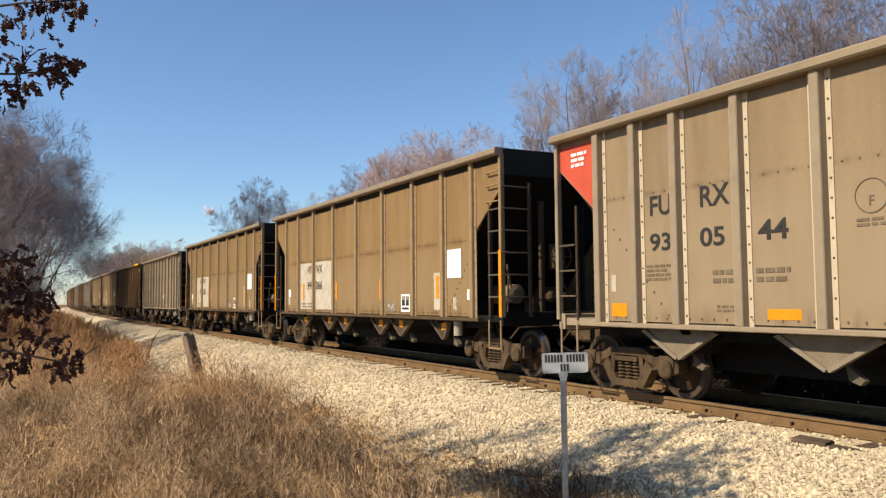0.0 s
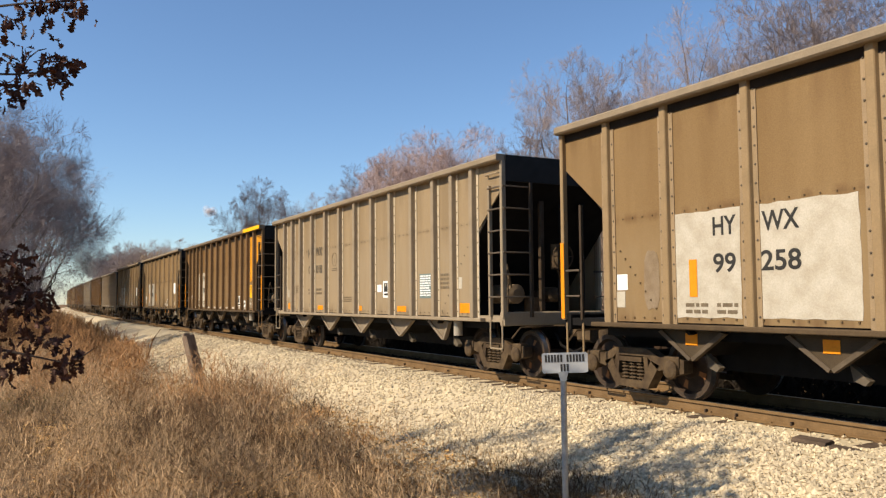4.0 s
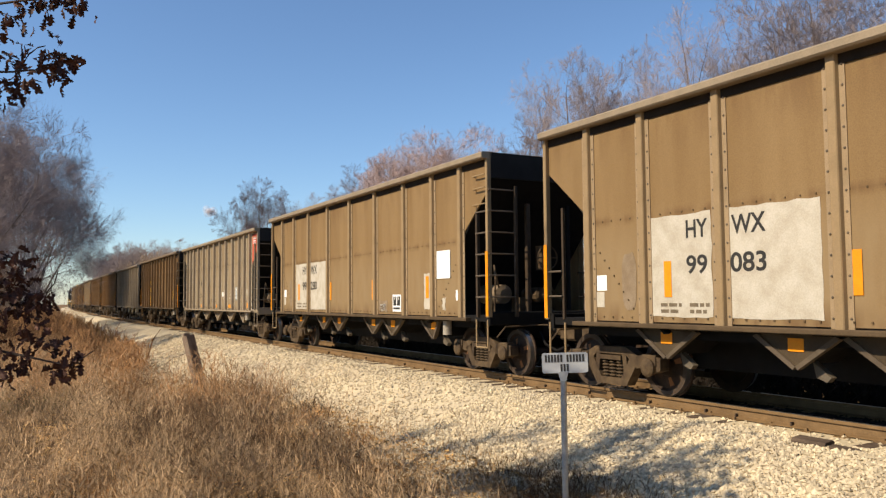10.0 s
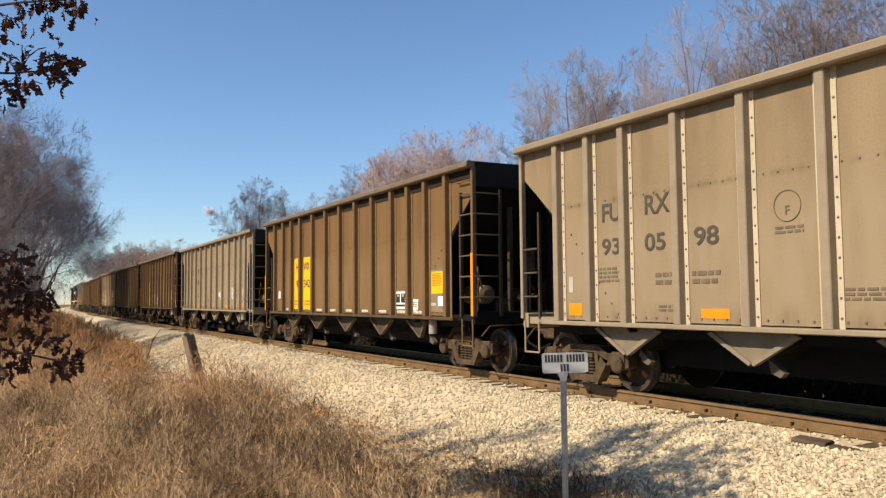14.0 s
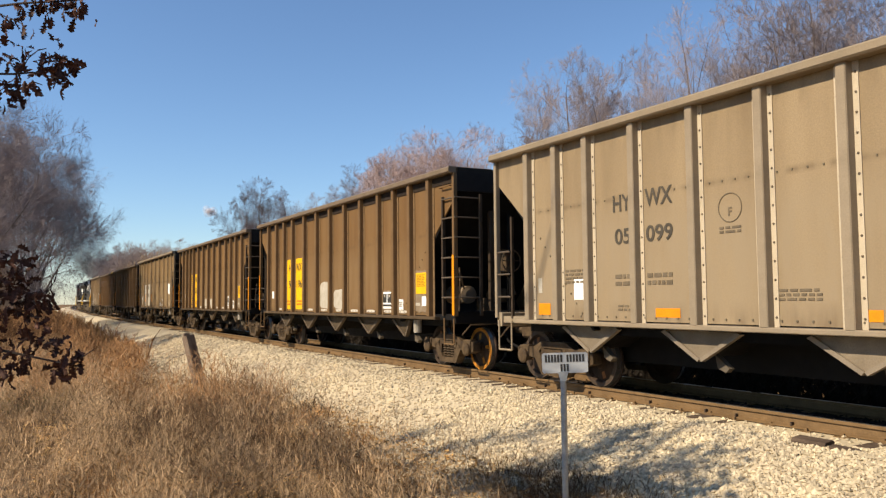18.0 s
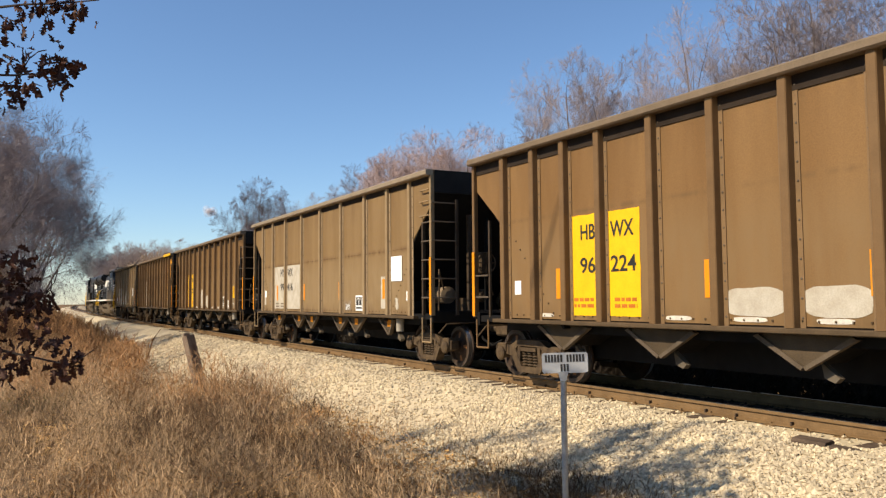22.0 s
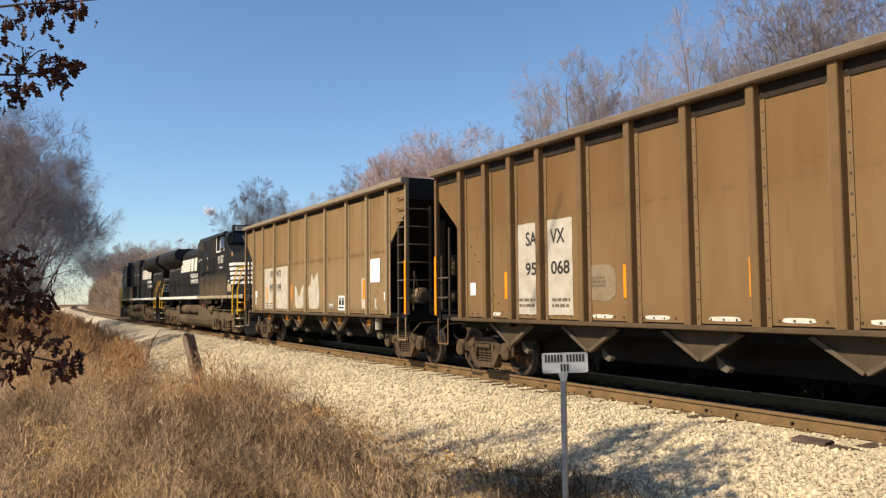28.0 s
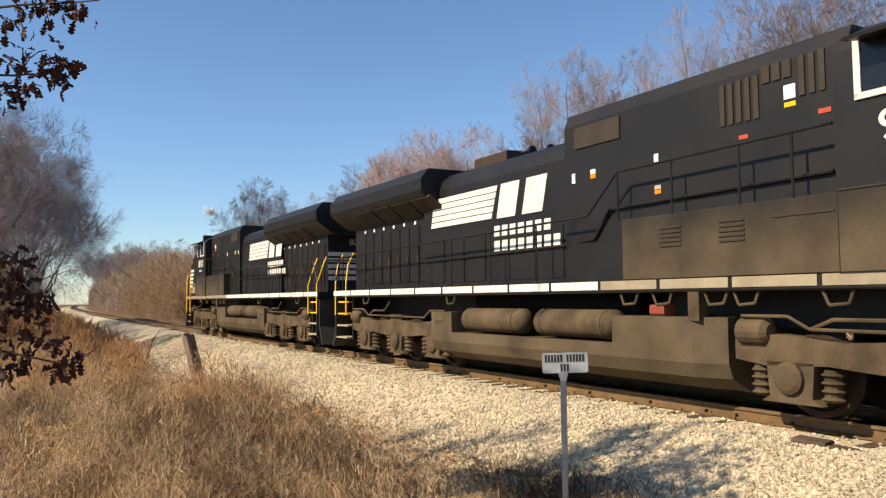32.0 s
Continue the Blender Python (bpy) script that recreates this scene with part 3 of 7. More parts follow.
# ---- markings ----
def plate(car, name, x0, x1, z0, z1, m, label="", y=-SHEET - 0.005, rough=0.0, seed=0):
    """A painted patch or label on the near side; rough: how uneven its edge is."""
    f = Form()
    if rough:
        rnd = random.Random(seed)
        n = 9
        pts = []
        for (ax, az), (bx_, bz) in (((x0, z0), (x1, z0)), ((x1, z0), (x1, z1)), ((x1, z1), (x0, z1)), ((x0, z1), (x0, z0))):
            for i in range(n):
                u = i / n
                pts.append((ax + (bx_ - ax) * u + rnd.uniform(-rough, rough), az + (bz - az) * u + rnd.uniform(-rough, rough)))
        f.poly(pts, y, y + 0.004)
    else:
        f.box(x0, x1, y, y + 0.004, z0, z1)
    return part(name, f, m, car, label)


def blob(car, x0, x1, z0, z1, seed, m=PALE, label="pale repaint patch"):
    """A brushed repaint patch with a soft rounded outline."""
    r = random.Random(seed)
    cx, cz, a, b = (x0 + x1) / 2, (z0 + z1) / 2, (x1 - x0) / 2, (z1 - z0) / 2
    pts = []
    for i in range(40):
        t = 2 * math.pi * i / 40
        c, q = math.cos(t), math.sin(t)
        k = (abs(c) ** 5 + abs(q) ** 5) ** -0.2 * (1 + r.uniform(-0.025, 0.025) + 0.03 * math.sin(3 * t + seed))
        pts.append((cx + a * c * min(k, 1.15), cz + b * q * min(k, 1.15)))
    return part("patch", Form().poly(pts, -SHEET - 0.005, -SHEET - 0.001), m, car, label)


def text(car, words, x, z, size, m, align="LEFT", y=-SHEET - 0.0075, name="lettering", wide=1.0):
    cu = bpy.data.curves.new("lettering", "FONT")
    cu.body, cu.size, cu.align_x, cu.align_y = words, size / 0.72, align, "CENTER"
    cu.extrude, cu.offset = 0.001, 0.006 if size > 0.2 else 0.0
    tmp = bpy.data.objects.new("tmp", cu)
    me = bpy.data.meshes.new_from_object(tmp)
    bpy.data.objects.remove(tmp)
    k = ((1.12 if words[0].isdigit() else 0.85) if size > 0.2 else 1.0) * wide
    for v in me.vertices:
        v.co.x *= k
    me.materials.clear()
    me.materials.append(m)
    return part(name, me, None, car, at=pose(x, y, z, 90, 0, 0))


def bars(car, x, z, w, h, n, m, seed=0, name="small_print"):
    """Small print, too fine to read: lines of short bars."""
    rnd = random.Random(seed)
    f = Form()
    for i in range(n):
        zz = z - i * h * 1.8
        xx = x
        while xx < x + w * rnd.uniform(0.8, 1.0):
            lw = rnd.uniform(0.05, 0.16)
            f.box(xx, min(xx + lw, x + w), -SHEET - 0.008, -SHEET - 0.003, zz - h / 2, zz + h / 2)
            xx += lw + 0.03
    return part(name, f, m, car)


def scan_label(car, x, z, k=1.0):
    """White stencilled block with two dark windows and a dark line: the lube stencil."""
    w = plate(car, "stencil", x - 0.3 * k, x + 0.3 * k, z - 0.205, z + 0.205, WHITE, y=-SHEET - 0.008)
    y = -SHEET - 0.012
    for q in (-1, 1):
        part("stencil_window", Form().box(x + q * 0.135 * k - 0.105 * k, x + q * 0.135 * k + 0.105 * k, y, y + 0.004, z - 0.06, z + 0.16), INK, w)
        part("stencil_dot", Form().box(x + q * 0.135 * k - 0.04 * k, x + q * 0.135 * k + 0.04 * k, y - 0.003, y + 0.002, z + 0.08, z + 0.14), PALE, w)
    part("stencil_line", Form().box(x - 0.24 * k, x + 0.24 * k, y, y + 0.004, z - 0.15, z - 0.1), INK, w)


ROLLING = []
ORDER = [("grey", "FU RX", "93 05 44"), ("tan", "99", "066"), ("tan", "99", "258"), ("grey", "HY", "05 018"), ("brown", "SA", "95 083"), ("tan", "99", "083"), ("tan", "99", "280"),
         ("grey", "FU RX", "93 05 98"), ("brown", "HB", "96 342"), ("grey", "HY", "05 099"), ("brown", "HB", "96 196"), ("brown", "HB", "96 224"), ("tan", "99", "416"), ("brown", "HB", "96 226"), ("brown", "SA", "95 068"), ("tan", "99", "199")]
LABELS = {
    "grey": "weathered grey ribbed steel coal hopper car on the track",
    "tan": "dusty tan-brown coal hopper car with wide ribbed panels",
    "brown": "dark brown ribbed coal hopper car with riveted sides",
}
PITCHES = 16.16
SHIFT = [-0.05, -0.15, -0.22, -0.43, -0.55, -0.72, -0.92, -1.17, -1.33, -1.58, -1.64, -1.69, -1.91, -1.92, -1.91, -1.79]


def mark_grey(car, a, b, i):
    pale = INK if i in (0,) else mat("worn charcoal lettering", (0.0783, 0.0653, 0.0478), 0.65, var=0.3, bump=0)
    if a == "FU RX":
        n = b.split()
        for s, x, z in (("FU", -5.12, 2.84), ("RX", -4.16, 2.87), (n[0], -5.12, 2.31), (n[1], -4.16, 2.32), (n[2], -3.2, 2.34)):
            text(car, s, x, z, 0.25 if s[0].isdigit() else 0.29, pale, wide=1.14)
    else:
        n = b.split()
        for s, x, z, al in (("HY", -3.58, 2.96, "RIGHT"), ("WX", -3.26, 2.98, "LEFT"), (n[0], -3.58, 2.45, "RIGHT"), (n[1], -3.26, 2.45, "LEFT")):
            text(car, s, x, z, 0.235 if s[0].isdigit() else 0.26, pale, al)
    bars(car, -5.2, 1.98, 0.5, 0.035, 4, FADED, i)
    bars(car, -3.95, 1.85, 0.38, 0.06, 2, FADED, i + 50)
    bars(car, -3.25, 1.85, 0.5, 0.06, 2, FADED, i + 51)
    bars(car, -3.9, 1.4, 0.35, 0.03, 2, FADED, i + 52)
    f = Form()
    ring = [(-1.7 + 0.19 * math.cos(k * math.pi / 10), -SHEET - 0.004, 2.62 + 0.19 * math.sin(k * math.pi / 10)) for k in range(21)]
    if a != "FU RX":
        ring = [(p[0] - 0.0, p[1], p[2] + 0.07) for p in ring]
    f.pipe(ring, 0.007, 4)
    part("round_stencil", f, FADED, car)
    bars(car, -1.88, ring[5][2] - 0.45, 0.4, 0.03, 2, FADED, i + 53)
    text(car, "F", -1.7, ring[5][2] - 0.25, 0.12, FADED, "CENTER")
    plate(car, "tag", -5.98, -5.87, 1.62, 1.88, PALE, "small pale route tag")
    for x0, x1 in ((-5.98, -5.64), (-3.1, -2.62), (-0.12, 0.32), (2.52, 3.0), (5.55, 5.98)):
        h = 0.2 if abs(x0) > 5 else 0.13
        plate(car, "reflector", x0, x1, 1.24, 1.24 + h, ORANGE, "orange reflector patch")
    plate(car, "tag", 1.35, 1.6, 1.72, 1.9, WHITE)
    scan_label(car, 2.0, 1.78)
    w = plate(car, "notice", 3.72, 4.32, 1.55, 2.1, TEAL, "teal notice with white print")
    bars(w, 3.76, 2.05, 0.5, 0.03, 9, WHITE, 3 + i).location.y = -0.004
    bars(car, 4.72, 2.05, 0.55, 0.05, 4, FADED, i + 9)
    plate(car, "tag", 5.5, 5.65, 1.74, 1.98, PALE)
    bars(car, -1.0, 1.6, 0.6, 0.03, 3, FADED, i + 10)
    if i == 9:
        plate(car, "tag", -4.98, -4.72, 1.5, 1.84, WHITE, "white paper tag")
    if i == 7:
        r = random.Random(12)
        for k in range(3):
            x, z = 2.55 + 0.1 * r.random(), 1.92 - 0.13 * k
            f = Form()
            pts = [(x + j * 0.045, -SHEET - 0.004, z + r.uniform(-0.045, 0.045)) for j in range(9)]
            part("chalk_mark", f.pipe(pts, 0.006, 4), PALE, car, "pale chalk scrawl")["kind"] = "stuff"


def mark_tan(car, a, b, i):
    plate(car, "number_panel", -4.83, -3.59, 1.25, 2.68, PALE, "faded pale number panel", rough=0.012, seed=i)
    plate(car, "number_panel", -3.3, -1.95, 1.25, 2.68, PALE, "faded pale number panel", rough=0.012, seed=i + 90)
    for s, x, z, al in (("HY", -3.66, 2.45, "RIGHT"), ("WX", -3.24, 2.45, "LEFT"), (a, -3.66, 1.96, "RIGHT"), (b, -3.28, 1.96, "LEFT")):
        text(car, s, x, z, 0.25, INK, al)
    bars(car, -4.55, 1.42, 0.4, 0.05, 2, FADED, i)
    bars(car, -4.0, 1.42, 0.35, 0.05, 2, FADED, i + 20)
    for x0, z0, z1 in ((-4.47, 1.53, 2.04), (-1.6, 1.53, 2.04), (1.48, 1.53, 2.04), (4.5, 1.55, 2.04)):
        if x0 > 4:
            plate(car, "patch", x0 - 0.09, x0 + 0.2, 1.3, 2.1, PALE, rough=0.02, seed=i)
        plate(car, "reflector", x0, x0 + 0.14, z0, z1, ORANGE, "orange reflector stripe", y=-SHEET - 0.012)
    plate(car, "patch", 5.04, 5.64, 1.97, 2.57, WHITE, "fresh white repaint patch", y=-SHEET - 0.018)
    plate(car, "tag", -5.95, -5.72, 1.64, 1.88, WHITE)
    plate(car, "tag", -5.98, -5.78, 1.38, 1.62, PALE)
    blob(car, -5.36, -5.05, 1.35, 2.2, i + 7, PRIMER, "thin pale primer patch")
    scan_label(car, 2.97, 1.44, 0.78)
    plate(car, "primer_patch", 1.9, 2.4, 1.24, 1.5, PRIMER, rough=0.03, seed=i + 62)
    plate(car, "tag", 2.0, 2.3, 1.27, 1.42, WHITE, rough=0.02, seed=i + 3)
    plate(car, "tag", 5.86, 6.05, 1.5, 1.72, WHITE, rough=0.015, seed=i + 4)
    plate(car, "tag", 5.27, 5.4, 1.3, 1.55, PALE, rough=0.03, seed=i + 5)
    if i == 15:
        for x, top in ((-1.22, ((0, 1.95), (0.12, 2.0), (0.3, 1.72), (0.45, 1.62), (0.7, 1.95), (0.9, 2.02))), (0.13, ((0, 1.95), (0.2, 2.0), (0.32, 2.35), (0.48, 2.12), (0.72, 2.3), (0.85, 2.38), (1.0, 1.7)))):
            w = top[-1][0]
            pts = [(x + 0.05, 1.36), (x + 0.15, 1.27), (x + w - 0.15, 1.27), (x + w - 0.03, 1.36)] + [(x + a_, z_) for a_, z_ in reversed(top)]
            part("patch", Form().poly(pts, -SHEET - 0.005, -SHEET - 0.001), PALE, car, "pale repaint patch with a ragged top")
    for x in TIPS["tan"]:
        f = Form()
        f.box(x - 0.11, x + 0.11, -1.392, -1.386, 0.86, 1.02)
        part("reflector", f, ORANGE, car)


def mark_brown(car, a, b, i):
    n = b.split()
    m = YELLOW if a == "HB" else PALE
    z1 = 2.88
    plate(car, "number_panel", -4.3, -3.62, 1.24, z1, m, "yellow number panel" if a == "HB" else "faded pale number panel", rough=0.008, seed=i)
    plate(car, "number_panel", -3.32, -2.62, 1.24, z1, m, "yellow number panel" if a == "HB" else "faded pale number panel", rough=0.008, seed=i + 40)
    up = 2.58
    for s, x, z, al in ((a, -3.64, up, "RIGHT"), ("WX" if a == "HB" else "VX", -3.27 if a == "HB" else -3.22, up, "LEFT"), (n[0], -3.64, up - 0.54, "RIGHT"), (n[1], -3.28 if a == "HB" else -3.22, up - 0.54, "LEFT")):
        text(car, s, x, z, 0.25 if a == "HB" or s[0].isalpha() else 0.225, INK, al)
    fine = mat("orange-red weight lettering", (0.4785, 0.1392, 0.0174), 0.6, bump=0) if a == "HB" else FADED
    bars(car, -4.2, 1.5, 0.5, 0.055, 2, fine, i)
    bars(car, -3.2, 1.5, 0.5, 0.055, 2, fine, i + 7)
    for x, z0, z1 in ((-4.68, 1.52, 2.03), (-1.38, 1.52, 2.03), (0.97, 1.52, 2.03), (4.14, 1.53, 2.04)):
        plate(car, "reflector", x, x + 0.13, z0, z1, ORANGE, "orange reflector stripe", y=-SHEET - 0.012)
    if i == 14:
        blob(car, -2.36, -1.55, 1.48, 2.05, i + 3, PRIMER, "thin pale primer patch")
        bars(car, -2.2, 1.85, 0.4, 0.035, 3, FADED, i + 30).location.y = -0.004
    rnd = random.Random(i)
    for x in (-5.25, -2.12, -0.92, 0.29, 1.44, 2.56, 3.64, 4.5):
        blob(car, x, x + rnd.uniform(0.42, 0.52), 1.205, 1.268, i + int(x * 10), mat("dusty white paint dash", (0.62, 0.57, 0.48), 0.6, var=0.25, scale=9), "white paint dash")
    for k, x in enumerate((-0.95, 0.25)):
        if i in (10, 11, 13):
            blob(car, x - 0.12 if k == 0 else x - 0.13, x + 0.83 if k == 0 else x + 0.75, 1.28, ((1.62, 1.6) if i == 11 else (2.05, 1.85))[k] + rnd.uniform(-0.08, 0.08), i + k)
    plate(car, "primer_patch", 3.5, 4.15, 1.28, 1.74, PRIMER, rough=0.02, seed=i + 60)
    scan_label(car, 3.84, 1.51)
    plate(car, "tag", 4.44, 4.75, 1.28, 1.53, WHITE, rough=0.02, seed=i + 8)
    bars(car, 4.48, 1.46, 0.22, 0.025, 3, FADED, i + 3).location.y = -0.003
    plate(car, "tag", -5.95, -5.75, 1.6, 1.85, WHITE)
    plate(car, "primer_patch", 5.36, 6.0, 1.24, 2.18, PRIMER, rough=0.02, seed=i + 61)
    plate(car, "tag", 5.73, 5.96, 1.38, 1.59, WHITE, y=-SHEET - 0.009)
    plate(car, "tag", 5.41, 5.64, 1.38, 1.45, PALE, y=-SHEET - 0.009)
    plate(car, "notice", 5.43, 5.97, 1.65, 2.13, YELLOW, "yellow notice board with fine print", y=-SHEET - 0.010)
    bars(car, 5.48, 2.08, 0.42, 0.02, 8, mat("notice print", (0.3915, 0.1914, 0.0174), 0.6), i + 5).location.y = -0.006


MARK = {"grey": mark_grey, "tan": mark_tan, "brown": mark_brown}
TEMPLATE = {k: hopper_car(k, LABELS[k]) for k in ("grey", "tan", "brown")}
used = set()
for i, (kind, a, b) in enumerate(ORDER):
    src = TEMPLATE[kind]
    if kind in used:
        car = copy_thing(src, pose(0, 0, 0))
    else:
        car = src
    used.add(kind)
    x0 = -3.57 - PITCHES * i + SHIFT[i]
    ROLLING.append([car, x0, [], 0.457])
    tagged(car, group="coal hopper cars of the train")
for i, (kind, a, b) in enumerate(ORDER):
    car = ROLLING[i][0]
    ROLLING[i][2] = [o for o in car.children_recursive if o.name.startswith("wheelset")]
    MARK[kind](car, a, b, i)
    HALF = HALVES[kind]
    extra = ""
    if i in (0, 7):
        q = -1 if i == 0 else 1
        f = Form()
        f.poly([(q * 7.22, 4.06), (q * 6.3, 4.06), (q * 6.3, 2.9), (q * 7.22, 3.68)], -SHEET - 0.006, -SHEET - 0.001)
        if i == 7:
            f.poly([(6.08, 4.06), (5.5, 4.06), (5.5, 4.05), (6.08, 4.05)], -SHEET - 0.006, -SHEET - 0.001)
        part("end_panel", f, RED, car, "red painted end panel")
        bars(car, q * 6.72 - 0.2, 3.9, 0.4, 0.05, 3, WHITE, 5).location.y = -0.006
        extra = "weathered grey coal hopper car with a red end panel"
    elif kind == "brown" and a == "SA":
        f = Form()
        f.poly([(5.42, 4.06), (7.22, 4.06), (7.22, 3.7), (6.3, 2.85), (5.6, 2.25), (5.42, 2.25)], -SHEET - 0.006, -SHEET - 0.001)
        part("end_panel", f, mat("sun-worn orange yellow", (0.60, 0.255, 0.012), 0.55, var=0.25, scale=2), car, "orange-yellow painted end panel")
        f = Form()
        f.box(5.0, HALF + 0.06, -RIB - 0.077, -RIB - 0.0715, 4.178, 4.312)
        part("chord_paint", f, YELLOW, car)
        extra = "dark brown coal hopper car with an orange-yellow end"
    elif a == "HB":
        extra = "dark brown coal hopper car with yellow number panels"
    if extra:
        tagged(car, extra)
    if i == 10:
        wheel = ROLLING[i][2][-1]
        wheel.data = wheel.data.copy()
        wheel.data.materials[2] = mat("bright orange rust", (0.42, 0.17, 0.02), 0.8, var=0.4, scale=9)
        wheel.data.materials[3] = MATS["bright orange rust"]
        wheel["label"] = "wheelset with bright orange rust on its rim"
    # orange stripes on the corner post
    if kind != "grey":
        for q in (1, -1):
            f = Form()
            f.box(min(q * (HALF - 0.025), q * (HALF + 0.065)), max(q * (HALF - 0.025), q * (HALF + 0.065)), -RIB + 0.034, -RIB + 0.04, SILL + 0.02, 2.45)
            part("reflector", f, ORANGE, car, "orange reflector stripe")

# ---- locomotives ----
BLACK = mat("dusty black locomotive paint", (0.01, 0.0097, 0.0096), 0.5, var=0.3, scale=1.5, tint=(0.0148, 0.0126, 0.0109), bump=0.05)
BLACK.node_tree.nodes["Principled BSDF"].inputs["Specular IOR Level"].default_value = 0.3
DUSTY = mat("road-dust tan over black", (0.12, 0.088, 0.05), 0.75, var=0.3, scale=1.2, tint=(0.06, 0.044, 0.026), bump=0.1)

def settle(m, bare, z0, z1):
    """Road dust that thins out with height over bare paint."""
    nt = m.node_tree
    n, l = nt.nodes, nt.links
    bs = n["Principled BSDF"]
    tc = n.new("ShaderNodeTexCoord")
    sep = n.new("ShaderNodeSeparateXYZ")
    l.new(tc.outputs["Object"], sep.inputs[0])
    nz = n.new("ShaderNodeTexNoise")
    nz.inputs["Scale"].default_value, nz.inputs["Detail"].default_value = 1.6, 6
    l.new(tc.outputs["Object"], nz.inputs["Vector"])
    k = n.new("ShaderNodeMath")
    k.operation = "MULTIPLY_ADD"
    l.new(nz.outputs["Fac"], k.inputs[0])
    k.inputs[1].default_value = 1.1
    l.new(sep.outputs["Z"], k.inputs[2])
    r = n.new("ShaderNodeMapRange")
    r.inputs[1].default_value, r.inputs[2].default_value = z0 + 0.55, z1 + 0.55
    r.inputs[3].default_value, r.inputs[4].default_value = 0.0, 0.92
    l.new(k.outputs[0], r.inputs[0])
    mx = n.new("ShaderNodeMix")
    mx.data_type = "RGBA"
    l.new(bs.inputs["Base Color"].links[0].from_socket, mx.inputs["A"])
    mx.inputs["B"].default_value = (*bare, 1)
    l.new(r.outputs[0], mx.inputs["Factor"])
    l.new(mx.outputs["Result"], bs.inputs["Base Color"])


settle(DUSTY, (0.016, 0.0145, 0.012), 1.62, 2.85)
GRIME = mat("dusty grey running gear", (0.1131, 0.0783, 0.0426), 0.8, var=0.35, scale=2.5, tint=(0.0522, 0.0365, 0.0209))
CREAM = mat("dusty white stripe paint", (0.74, 0.71, 0.63), 0.5, var=0.12, scale=3, bump=0.02)
GLASS = mat("dark tinted cab glass", (0.007, 0.007, 0.0078), 0.25, var=0.1, bump=0)
HANDLE = mat("yellow handrail paint", (0.80, 0.47, 0.02), 0.45, var=0.15, bump=0)
GRATE = mat("dark brown grille steel", (0.0478, 0.0365, 0.0261), 0.7, var=0.2)
PALEBOX = mat("number board glass", (0.62, 0.58, 0.42), 0.3, var=0.05, bump=0)


def quad_plate(loco, name, pts, y, m, k, label="", depth=0.006):
    """A flat plate in the x-z plane at the given y."""
    return part(name, Form().poly(pts, y, y + (depth if y < 0 else -depth)), m, loco, label, at=k)


